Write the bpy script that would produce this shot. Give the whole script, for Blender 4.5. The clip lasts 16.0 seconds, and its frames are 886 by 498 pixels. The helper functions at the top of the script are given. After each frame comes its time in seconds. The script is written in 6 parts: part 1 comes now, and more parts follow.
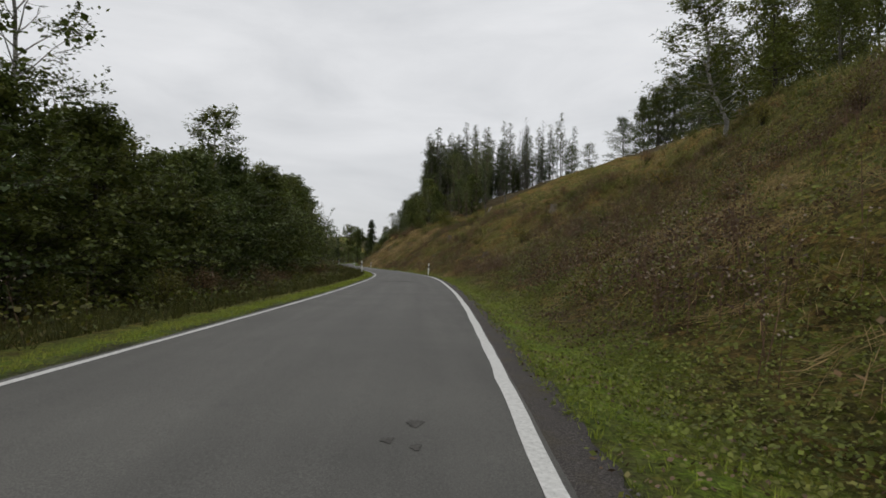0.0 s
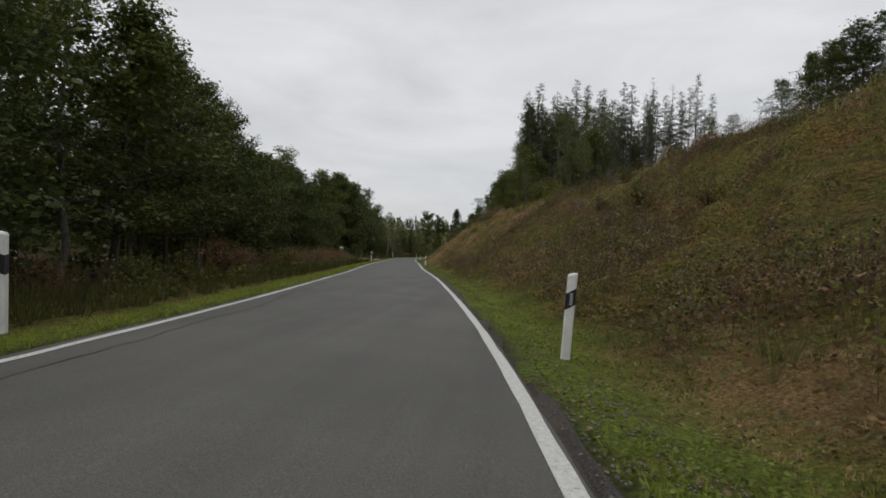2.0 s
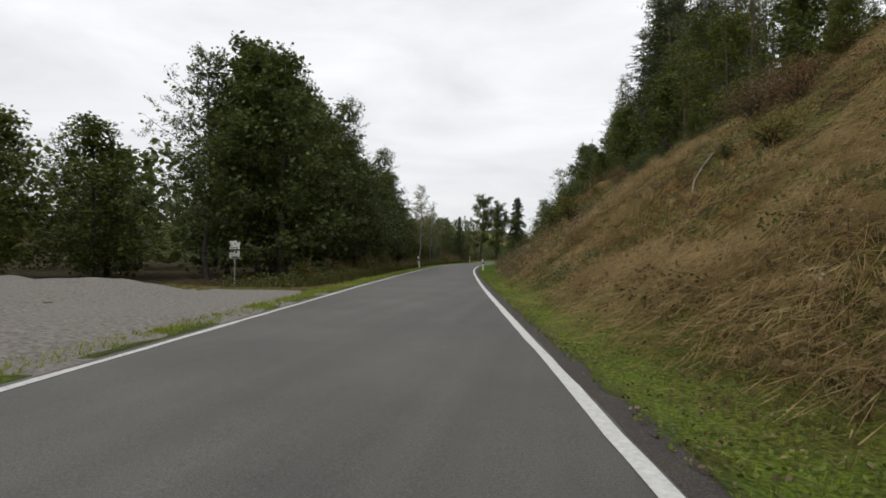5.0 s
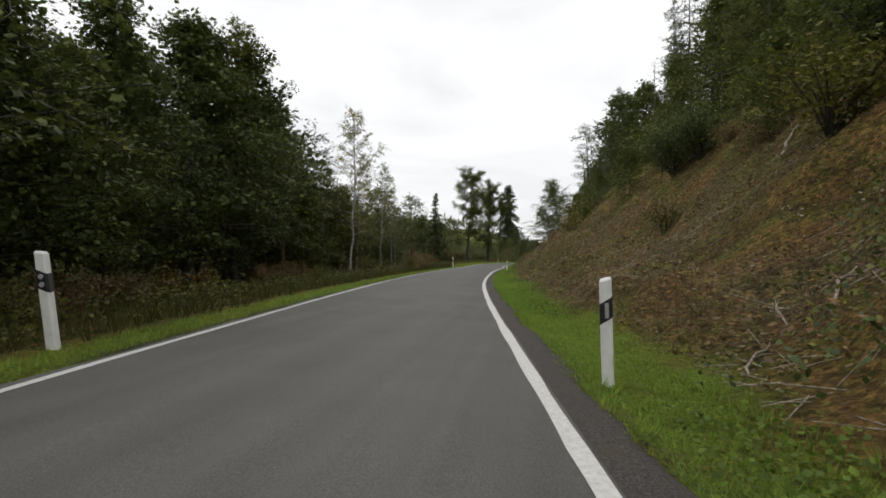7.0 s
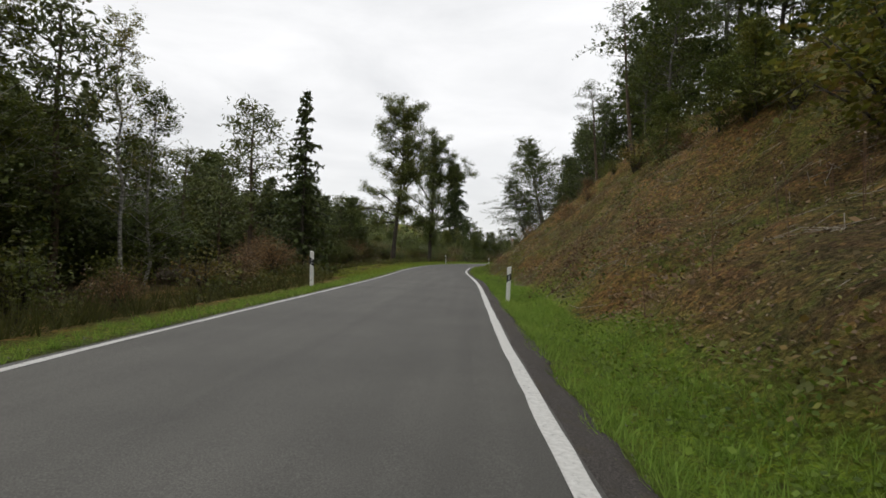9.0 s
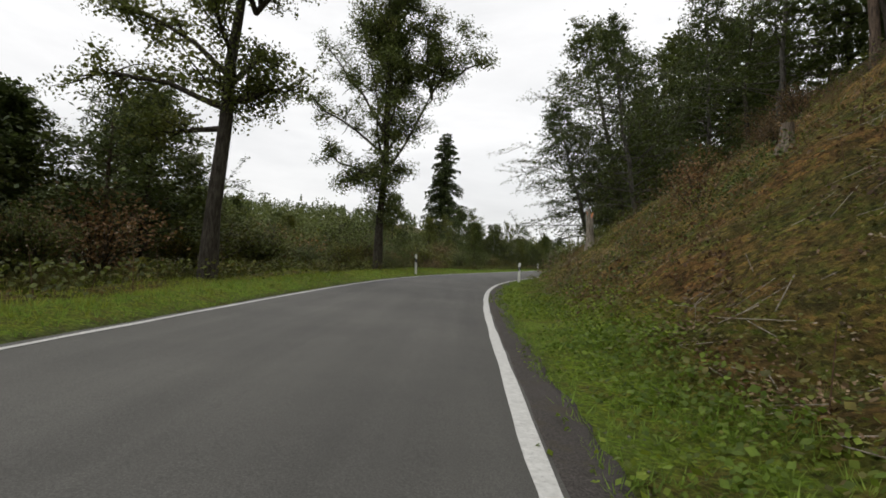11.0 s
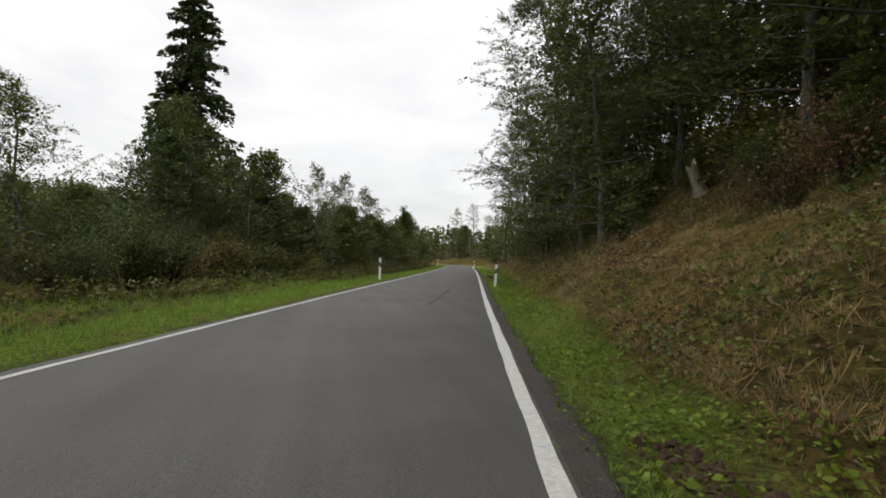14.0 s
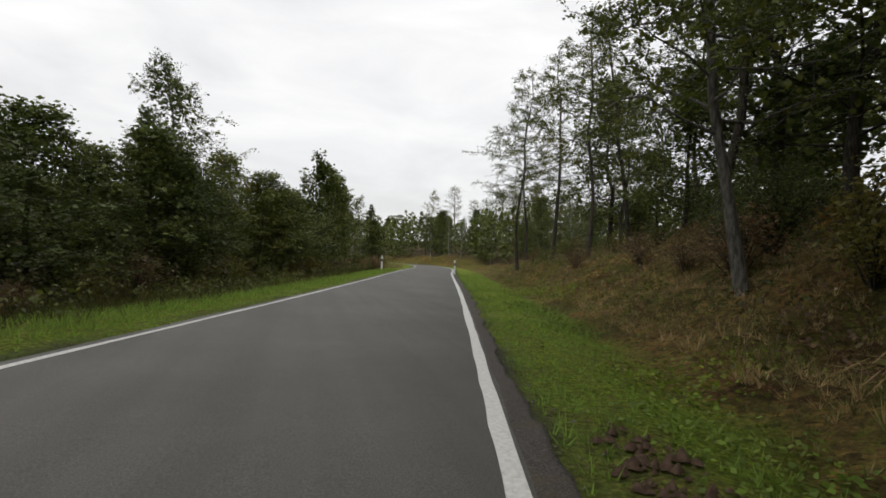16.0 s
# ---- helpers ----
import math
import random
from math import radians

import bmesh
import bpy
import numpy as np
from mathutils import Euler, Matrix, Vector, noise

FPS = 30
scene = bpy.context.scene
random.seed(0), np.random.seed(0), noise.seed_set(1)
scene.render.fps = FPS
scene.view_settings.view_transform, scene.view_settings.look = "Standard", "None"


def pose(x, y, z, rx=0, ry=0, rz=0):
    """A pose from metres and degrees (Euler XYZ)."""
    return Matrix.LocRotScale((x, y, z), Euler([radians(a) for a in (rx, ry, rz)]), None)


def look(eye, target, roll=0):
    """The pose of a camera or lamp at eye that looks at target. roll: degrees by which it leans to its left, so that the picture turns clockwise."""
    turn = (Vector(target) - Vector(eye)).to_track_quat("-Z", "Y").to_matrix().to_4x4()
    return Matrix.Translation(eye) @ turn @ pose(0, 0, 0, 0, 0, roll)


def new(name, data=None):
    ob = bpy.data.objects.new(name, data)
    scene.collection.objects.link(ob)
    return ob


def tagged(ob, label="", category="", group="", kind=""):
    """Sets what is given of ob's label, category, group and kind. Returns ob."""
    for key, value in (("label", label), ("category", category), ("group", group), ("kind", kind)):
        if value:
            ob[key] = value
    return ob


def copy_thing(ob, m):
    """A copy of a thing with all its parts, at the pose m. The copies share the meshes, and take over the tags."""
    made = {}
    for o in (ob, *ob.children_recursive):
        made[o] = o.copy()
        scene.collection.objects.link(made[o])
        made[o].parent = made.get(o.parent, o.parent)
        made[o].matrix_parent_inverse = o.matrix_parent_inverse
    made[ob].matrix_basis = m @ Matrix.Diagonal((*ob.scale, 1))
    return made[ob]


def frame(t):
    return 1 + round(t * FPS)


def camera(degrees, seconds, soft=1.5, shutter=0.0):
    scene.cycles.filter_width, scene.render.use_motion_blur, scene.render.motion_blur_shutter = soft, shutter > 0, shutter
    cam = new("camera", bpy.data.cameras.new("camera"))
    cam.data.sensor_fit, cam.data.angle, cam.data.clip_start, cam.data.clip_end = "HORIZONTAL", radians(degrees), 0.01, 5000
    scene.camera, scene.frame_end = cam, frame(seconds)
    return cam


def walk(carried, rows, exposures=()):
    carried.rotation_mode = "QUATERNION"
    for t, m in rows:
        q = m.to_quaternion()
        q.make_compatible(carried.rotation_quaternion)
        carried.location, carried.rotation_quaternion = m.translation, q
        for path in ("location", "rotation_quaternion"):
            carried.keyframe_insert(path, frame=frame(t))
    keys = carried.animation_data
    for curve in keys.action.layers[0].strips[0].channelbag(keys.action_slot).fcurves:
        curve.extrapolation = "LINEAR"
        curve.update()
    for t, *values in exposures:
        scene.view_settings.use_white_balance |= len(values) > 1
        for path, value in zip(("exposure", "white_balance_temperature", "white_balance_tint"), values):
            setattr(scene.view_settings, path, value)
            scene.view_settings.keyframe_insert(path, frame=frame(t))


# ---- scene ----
cam = camera(79.2, 16.0, soft=1.7)
PATH = [
    (0, (-4.626, -0.724, 1.022), (-4.507, 1.271, 1.072), 0.9),
    (0.5, (-4.059, 9.19, 1.012), (-4.04, 11.19, 1.055), 1.2),
    (1, (-3.629, 19.547, 1.042), (-3.617, 21.546, 1.067), 1.7),
    (1.5, (-3.539, 29.585, 1.053), (-3.599, 31.584, 1.076), 1.6),
    (2, (-3.881, 39.765, 1.029), (-4.099, 41.753, 1.053), 2.9),
    (2.5, (-4.829, 49.656, 1.027), (-5.118, 51.635, 1.059), 2.0),
    (3, (-6.503, 59.403, 0.942), (-6.958, 61.351, 0.97), 2.1),
    (3.5, (-8.469, 69.329, 1.026), (-8.887, 71.285, 1.067), 0.8),
    (4, (-10.39, 79.48, 1.004), (-10.794, 81.438, 1.042), 0.7),
    (4.2, (-11.084, 83.445, 0.989), (-11.49, 85.403, 1.024), 0.8),
    (6.3, (-18.445, 125.015, 1.02), (-18.824, 126.979, 1.046), 0.7),
    (6.5, (-19.033, 128.988, 1.039), (-19.397, 130.954, 1.064), 0.9),
    (7, (-20.438, 139.146, 1.006), (-20.766, 141.119, 1.039), 0.7),
    (7.5, (-21.685, 149.297, 0.988), (-22.008, 151.27, 1.016), 1.7),
    (8, (-22.912, 159.299, 1.054), (-23.185, 161.28, 1.077), 1.1),
    (8.5, (-23.547, 169.219, 1.099), (-23.716, 171.212, 1.117), 0.6),
    (8.7, (-23.731, 173.065, 1.019), (-23.853, 175.061, 1.041), 1.1),
    (10.8, (-24.711, 212.847, 0.974), (-24.781, 214.845, 1.014), 2.7),
    (11, (-24.681, 216.62, 0.941), (-24.748, 218.618, 0.981), 2.7),
    (11.5, (-24.592, 225.944, 0.928), (-24.702, 227.941, 0.967), 3.2),
    (12, (-24.26, 235.344, 0.978), (-24.095, 237.337, 1.021), -0.1),
    (12.5, (-22.594, 244.057, 1.018), (-22.266, 246.029, 1.07), 0.7),
    (13, (-20.684, 252.444, 0.99), (-20.301, 254.407, 1.042), 1.1),
    (13.5, (-18.534, 260.653, 1.071), (-18.04, 262.591, 1.115), 0.9),
    (14, (-16.228, 268.947, 1.056), (-15.788, 270.898, 1.095), 1.5),
    (14.5, (-13.937, 277.275, 0.991), (-13.439, 279.211, 1.027), 0.5),
    (15, (-11.412, 285.921, 0.964), (-10.893, 287.852, 0.995), 1.9),
    (15.5, (-8.756, 295.052, 0.96), (-8.267, 296.991, 0.996), 2.4),
    (16, (-6.042, 304.461, 1.041), (-5.531, 306.394, 1.076), 2.4),
]
walk(cam, [(t, look(eye, target, roll)) for t, eye, target, roll in PATH], [(0, -0.36, 6500, 10), (2, -0.41, 6500, 10), (4, -0.18, 6500, 10), (7, 0.12, 6600, 10), (8, 0.0, 6600, 10), (11, 0.06, 6660, 10), (11.5, 0.02, 6660, 10), (12, -0.15, 6660, 10), (13, -0.11, 6660, 10), (14, 0.07, 6660, 10), (14.5, 0.04, 6660, 10), (15, 0.13, 6660, 10), (16, 0.0, 6660, 10)])

# ---- world and light: an overcast autumn sky ----
world = bpy.data.worlds.new("overcast_sky")
scene.world = world
world.use_nodes = True
wn, wl = world.node_tree.nodes, world.node_tree.links
wn.clear()
w_co = wn.new("ShaderNodeTexCoord")
w_map = wn.new("ShaderNodeMapping")
w_map.inputs["Scale"].default_value = (1.0, 1.0, 3.2)
w_noise = wn.new("ShaderNodeTexNoise")
w_noise.inputs["Scale"].default_value = 2.4
w_noise.inputs["Detail"].default_value = 6.0
w_noise.inputs["Roughness"].default_value = 0.55
w_noise.inputs["Distortion"].default_value = 0.4
w_ramp = wn.new("ShaderNodeValToRGB")
w_ramp.color_ramp.elements[0].position, w_ramp.color_ramp.elements[0].color = 0.30, (0.61, 0.62, 0.635, 1)
w_ramp.color_ramp.elements[1].position, w_ramp.color_ramp.elements[1].color = 0.68, (0.805, 0.81, 0.82, 1)
w_sky = wn.new("ShaderNodeTexSky")
w_sky.sky_type, w_sky.sun_disc = "NISHITA", False
w_sky.sun_elevation, w_sky.sun_rotation = radians(48), radians(200)
w_dim = wn.new("ShaderNodeMix")
w_dim.data_type, w_dim.blend_type = "RGBA", "MIX"
w_dim.inputs[0].default_value = 0.93
w_scale = wn.new("ShaderNodeMix")
w_scale.data_type, w_scale.blend_type = "RGBA", "MULTIPLY"
w_scale.inputs[0].default_value = 1.0
w_scale.inputs[7].default_value = (0.1, 0.1, 0.1, 1)
w_bg = wn.new("ShaderNodeBackground")
w_bg.inputs["Strength"].default_value = 1.0
w_out = wn.new("ShaderNodeOutputWorld")
wl.new(w_co.outputs["Generated"], w_map.inputs["Vector"])
wl.new(w_map.outputs["Vector"], w_noise.inputs["Vector"])
wl.new(w_noise.outputs["Fac"], w_ramp.inputs["Fac"])
wl.new(w_sky.outputs["Color"], w_scale.inputs[6])
wl.new(w_scale.outputs[2], w_dim.inputs[6])
wl.new(w_ramp.outputs["Color"], w_dim.inputs[7])
w_sep = wn.new("ShaderNodeSeparateXYZ")
w_lift = wn.new("ShaderNodeMath")
w_lift.operation, w_lift.use_clamp = "MULTIPLY_ADD", False
w_lift.inputs[1].default_value, w_lift.inputs[2].default_value = 0.55, 1.16
wl.new(w_co.outputs["Generated"], w_sep.inputs[0])
wl.new(w_sep.outputs["Z"], w_lift.inputs[0])
wl.new(w_lift.outputs[0], w_bg.inputs["Strength"])
wl.new(w_dim.outputs[2], w_bg.inputs["Color"])
wl.new(w_bg.outputs["Background"], w_out.inputs["Surface"])

sun = new("sun", bpy.data.lights.new("sun", "SUN"))
sun.data.energy, sun.data.angle, sun.data.color = 0.8, radians(30), (1.0, 0.98, 0.95)
sun.matrix_world = look((0, 0, 60), (26, 14, 0))


# ---- materials ----
def shader(name, rough=0.8, spec=0.3):
    m = bpy.data.materials.new(name)
    m.use_nodes = True
    t = m.node_tree
    b = t.nodes["Principled BSDF"]
    b.inputs["Roughness"].default_value = rough
    b.inputs["Specular IOR Level"].default_value = spec
    return m, t, b


def place_of(t):
    return t.nodes.new("ShaderNodeNewGeometry").outputs["Position"]


def noise_of(t, scale, detail=4.0, rough=0.55, vec=None, stretch=None):
    n = t.nodes.new("ShaderNodeTexNoise")
    n.inputs["Scale"].default_value, n.inputs["Detail"].default_value, n.inputs["Roughness"].default_value = scale, detail, rough
    vec = vec or place_of(t)
    if stretch:
        mp = t.nodes.new("ShaderNodeMapping")
        mp.inputs["Scale"].default_value = stretch
        t.links.new(vec, mp.inputs["Vector"])
        vec = mp.outputs["Vector"]
    t.links.new(vec, n.inputs["Vector"])
    return n.outputs["Fac"]


def ramp_of(t, fac, stops):
    r = t.nodes.new("ShaderNodeValToRGB")
    e = r.color_ramp.elements
    while len(e) < len(stops):
        e.new(0.5)
    for k, (p, c) in zip(e, stops):
        k.position, k.color = p, (*c, 1) if len(c) == 3 else c
    t.links.new(fac, r.inputs["Fac"])
    return r.outputs["Color"]


def mix_of(t, fac, a, b, kind="MIX"):
    m = t.nodes.new("ShaderNodeMix")
    m.data_type, m.blend_type = "RGBA", kind
    for k, v in ((0, fac), (6, a), (7, b)):
        if isinstance(v, (int, float)):
            m.inputs[k].default_value = v
        elif isinstance(v, tuple):
            m.inputs[k].default_value = (*v, 1)
        else:
            t.links.new(v, m.inputs[k])
    return m.outputs[2]


def bump_of(t, b, height, strength, distance=0.02):
    n = t.nodes.new("ShaderNodeBump")
    n.inputs["Strength"].default_value, n.inputs["Distance"].default_value = strength, distance
    t.links.new(height, n.inputs["Height"])
    t.links.new(n.outputs["Normal"], b.inputs["Normal"])


def attr_of(t, name):
    a = t.nodes.new("ShaderNodeAttribute")
    a.attribute_name = name
    return a.outputs["Fac"]


def math_of(t, op, a, b):
    m = t.nodes.new("ShaderNodeMath")
    m.operation = op
    for k, v in ((0, a), (1, b)):
        if isinstance(v, (int, float)):
            m.inputs[k].default_value = v
        else:
            t.links.new(v, m.inputs[k])
    return m.outputs[0]


def plain(name, colour, rough=0.6, grain=30.0, vary=0.12, spec=0.3, bump=0.15):
    m, t, b = shader(name, rough, spec)
    c = ramp_of(t, noise_of(t, grain), [(0.3, tuple(v * (1 - vary) for v in colour)), (0.7, tuple(min(1, v * (1 + vary)) for v in colour))])
    t.links.new(c, b.inputs["Base Color"])
    bump_of(t, b, noise_of(t, grain * 3), bump, 0.01)
    return m


def asphalt_material():
    m, t, b = shader("worn_asphalt", 0.78, 0.35)
    grit = ramp_of(t, noise_of(t, 95, 4, 0.8), [(0.28, (0.046, 0.044, 0.039)), (0.5, (0.089, 0.086, 0.077)), (0.72, (0.168, 0.162, 0.146))])
    wide = ramp_of(t, noise_of(t, 0.5, 4, 0.6), [(0.3, (0.82, 0.82, 0.82)), (0.7, (1.12, 1.12, 1.11))])
    c = mix_of(t, 1.0, grit, wide, "MULTIPLY")
    streak = ramp_of(t, noise_of(t, 1.0, 3, 0.6, None, (2.2, 0.07, 1.0)), [(0.35, (0.87, 0.87, 0.87)), (0.65, (1.07, 1.07, 1.07))])
    c = mix_of(t, 1.0, c, streak, "MULTIPLY")
    stain = ramp_of(t, noise_of(t, 1.4, 5, 0.65), [(0.66, (0, 0, 0)), (0.74, (1, 1, 1))])
    c = mix_of(t, math_of(t, "MULTIPLY", stain, 0.35), c, (0.05, 0.05, 0.05))
    t.links.new(c, b.inputs["Base Color"])
    bump_of(t, b, noise_of(t, 140, 3, 0.7), 0.35, 0.008)
    return m


def line_material():
    m, t, b = shader("worn_road_paint", 0.6, 0.3)
    white = ramp_of(t, noise_of(t, 25, 4), [(0.3, (0.42, 0.415, 0.39)), (0.7, (0.58, 0.575, 0.545))])
    chips = ramp_of(t, noise_of(t, 34, 6, 0.75), [(0.56, (0, 0, 0)), (0.64, (1, 1, 1))])
    wear = ramp_of(t, noise_of(t, 0.35, 3), [(0.40, (0.15, 0.15, 0.15)), (0.70, (0.85, 0.85, 0.85))])
    c = mix_of(t, math_of(t, "MULTIPLY", chips, wear), white, (0.10, 0.10, 0.098))
    t.links.new(c, b.inputs["Base Color"])
    bump_of(t, b, noise_of(t, 90, 3), 0.3, 0.006)
    return m


def cells_of(t, scale, stops, warp=0.05):
    """Small uneven patches, each with a tone of its own, like a carpet of leaves."""
    noise = t.nodes.new("ShaderNodeTexNoise")
    noise.inputs["Scale"].default_value = scale * 0.8
    t.links.new(place_of(t), noise.inputs["Vector"])
    shift = t.nodes.new("ShaderNodeVectorMath")
    shift.operation = "MULTIPLY_ADD"
    shift.inputs[1].default_value = (warp, warp, warp)
    t.links.new(noise.outputs["Color"], shift.inputs[0])
    t.links.new(place_of(t), shift.inputs[2])
    cell = t.nodes.new("ShaderNodeTexVoronoi")
    cell.inputs["Scale"].default_value = scale
    t.links.new(shift.outputs[0], cell.inputs["Vector"])
    sep = t.nodes.new("ShaderNodeSeparateColor")
    t.links.new(cell.outputs["Color"], sep.inputs[0])
    return ramp_of(t, sep.outputs[0], stops)


def ground_material():
    """Grass verge, crumbled shoulder, dry bank and forest floor, shared out by what lies where."""
    m, t, b = shader("roadside_ground", 0.95, 0.1)
    fine, mid, big = noise_of(t, 22, 6, 0.7), noise_of(t, 2.2, 5, 0.65), noise_of(t, 0.22, 4, 0.6)
    lush = ramp_of(t, mid, [(0.30, (0.175, 0.147, 0.037)), (0.45, (0.175, 0.231, 0.025)), (0.65, (0.183, 0.287, 0.030)), (0.85, (0.308, 0.349, 0.056))])
    soil = ramp_of(t, fine, [(0.30, (0.036, 0.025, 0.017)), (0.52, (0.135, 0.100, 0.070)), (0.75, (0.28, 0.22, 0.16))])
    verge = ramp_of(t, mid, [(0.28, (0.129, 0.107, 0.045)), (0.42, (0.190, 0.199, 0.043)), (0.6, (0.183, 0.267, 0.040)), (0.8, (0.305, 0.321, 0.084))])
    clumps = noise_of(t, 0.75, 5, 0.7)
    bank = ramp_of(t, math_of(t, "ADD", math_of(t, "MULTIPLY", mid, 0.5), math_of(t, "MULTIPLY", clumps, 0.5)), [(0.32, (0.029, 0.020, 0.013)), (0.42, (0.098, 0.065, 0.036)), (0.50, (0.185, 0.126, 0.066)), (0.57, (0.100, 0.095, 0.033)), (0.64, (0.205, 0.150, 0.080)), (0.76, (0.32, 0.245, 0.14))])
    red = ramp_of(t, big, [(0.40, (1.25, 1.12, 0.9)), (0.47, (0.62, 0.55, 0.45)), (0.53, (0.75, 1.0, 0.55)), (0.60, (1.2, 1.02, 0.8))])
    bank = mix_of(t, 1.0, bank, red, "MULTIPLY")
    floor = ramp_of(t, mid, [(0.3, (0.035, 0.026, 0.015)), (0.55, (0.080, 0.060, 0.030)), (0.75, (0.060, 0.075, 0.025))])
    grit = ramp_of(t, noise_of(t, 60, 5, 0.75), [(0.3, (0.028, 0.025, 0.024)), (0.6, (0.066, 0.060, 0.056)), (0.8, (0.15, 0.14, 0.13))])
    rough = math_of(t, "MULTIPLY", math_of(t, "SUBTRACT", mid, 0.5), 0.9)
    verge = mix_of(t, attr_of(t, "lush"), verge, lush)
    bald = ramp_of(t, noise_of(t, 7, 5, 0.75), [(0.50, (0, 0, 0)), (0.62, (1, 1, 1))])
    verge = mix_of(t, math_of(t, "MULTIPLY", bald, 0.45), verge, (0.125, 0.105, 0.050))
    olive = ramp_of(t, mid, [(0.30, (0.060, 0.055, 0.022)), (0.48, (0.120, 0.125, 0.036)), (0.62, (0.165, 0.160, 0.050)), (0.80, (0.26, 0.215, 0.10))])
    bank = mix_of(t, math_of(t, "MULTIPLY", attr_of(t, "olive"), ramp_of(t, clumps, [(0.36, (0, 0, 0)), (0.52, (1, 1, 1))])), bank, olive)
    bank = mix_of(t, attr_of(t, "soil"), bank, soil)
    straw = ramp_of(t, fine, [(0.3, (0.16, 0.10, 0.045)), (0.55, (0.34, 0.225, 0.10)), (0.8, (0.50, 0.36, 0.18))])
    carpet = cells_of(t, 13, [(0.0, (0.35, 0.33, 0.30)), (0.35, (0.80, 0.76, 0.70)), (0.65, (1.25, 1.12, 0.95)), (0.82, (0.85, 1.15, 0.6)), (1.0, (1.9, 1.6, 1.3))], 0.08)
    bank = mix_of(t, 0.85, bank, mix_of(t, 1.0, bank, carpet, "MULTIPLY"))
    sward = cells_of(t, 30, [(0.0, (0.50, 0.52, 0.5)), (0.5, (1.0, 1.0, 1.0)), (0.85, (1.15, 1.3, 0.9)), (1.0, (1.7, 1.5, 1.3))], 0.04)
    verge = mix_of(t, 0.8, verge, mix_of(t, 1.0, verge, sward, "MULTIPLY"))
    c = mix_of(t, math_of(t, "ADD", attr_of(t, "bank"), rough), verge, bank)
    clampm = c.node
    clampm.clamp_factor = True
    c = mix_of(t, attr_of(t, "straw"), c, straw)
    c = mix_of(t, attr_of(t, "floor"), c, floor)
    c = mix_of(t, math_of(t, "ADD", attr_of(t, "shoulder"), math_of(t, "MULTIPLY", math_of(t, "SUBTRACT", fine, 0.5), math_of(t, "MULTIPLY", attr_of(t, "shoulder"), 2.0))), c, grit)
    c = mix_of(t, 1.0, c, ramp_of(t, fine, [(0.3, (0.42, 0.42, 0.42)), (0.7, (1.4, 1.4, 1.4))]), "MULTIPLY")
    t.links.new(c, b.inputs["Base Color"])
    bump_of(t, b, math_of(t, "ADD", fine, math_of(t, "MULTIPLY", mid, 2.0)), 1.0, 0.12)
    return m


def piece_tone(t, low, high):
    """A tone of its own for every leaf or blade."""
    own = t.nodes.new("ShaderNodeNewGeometry").outputs["Random Per Island"]
    return ramp_of(t, own, [(0.0, (low, low, low)), (1.0, (high, high, high * 0.94))])


def leaf_material(name, dark, light, warm=(0.16, 0.13, 0.03), warm_share=0.25, through_light=0.3):
    m = bpy.data.materials.new(name)
    m.use_nodes = True
    t = m.node_tree
    b = t.nodes["Principled BSDF"]
    b.inputs["Roughness"].default_value, b.inputs["Specular IOR Level"].default_value = 0.55, 0.25
    c = ramp_of(t, noise_of(t, 5.0, 4, 0.7), [(0.32, dark), (0.68, light)])
    info = t.nodes.new("ShaderNodeObjectInfo").outputs["Random"]
    pick = ramp_of(t, noise_of(t, 0.9, 3, 0.6), [(0.5, (0, 0, 0)), (0.72, (1, 1, 1))])
    c = mix_of(t, math_of(t, "MULTIPLY", pick, warm_share), c, warm)
    tone = ramp_of(t, info, [(0.0, (0.78, 0.84, 0.85)), (0.5, (1.0, 1.0, 1.0)), (1.0, (1.18, 1.08, 0.9))])
    c = mix_of(t, 1.0, c, tone, "MULTIPLY")
    c = mix_of(t, 1.0, c, piece_tone(t, 0.6, 1.4), "MULTIPLY")
    t.links.new(c, b.inputs["Base Color"])
    tr = t.nodes.new("ShaderNodeBsdfTranslucent")
    t.links.new(c, tr.inputs["Color"])
    mx = t.nodes.new("ShaderNodeMixShader")
    mx.inputs[0].default_value = through_light
    out = t.nodes["Material Output"]
    t.links.new(b.outputs[0], mx.inputs[1])
    t.links.new(tr.outputs[0], mx.inputs[2])
    t.links.new(mx.outputs[0], out.inputs["Surface"])
    return m


def blade_material(name, stops, patch=0.35):
    m = bpy.data.materials.new(name)
    m.use_nodes = True
    t = m.node_tree
    b = t.nodes["Principled BSDF"]
    b.inputs["Roughness"].default_value, b.inputs["Specular IOR Level"].default_value = 0.8, 0.15
    f = math_of(t, "ADD", math_of(t, "MULTIPLY", noise_of(t, patch, 4, 0.65), 0.72), math_of(t, "MULTIPLY", noise_of(t, 9, 3, 0.7), 0.28))
    c = mix_of(t, 1.0, ramp_of(t, f, stops), piece_tone(t, 0.68, 1.32), "MULTIPLY")
    t.links.new(c, b.inputs["Base Color"])
    tr = t.nodes.new("ShaderNodeBsdfTranslucent")
    t.links.new(c, tr.inputs["Color"])
    mx = t.nodes.new("ShaderNodeMixShader")
    mx.inputs[0].default_value = 0.45
    t.links.new(b.outputs[0], mx.inputs[1])
    t.links.new(tr.outputs[0], mx.inputs[2])
    t.links.new(mx.outputs[0], t.nodes["Material Output"].inputs["Surface"])
    return m


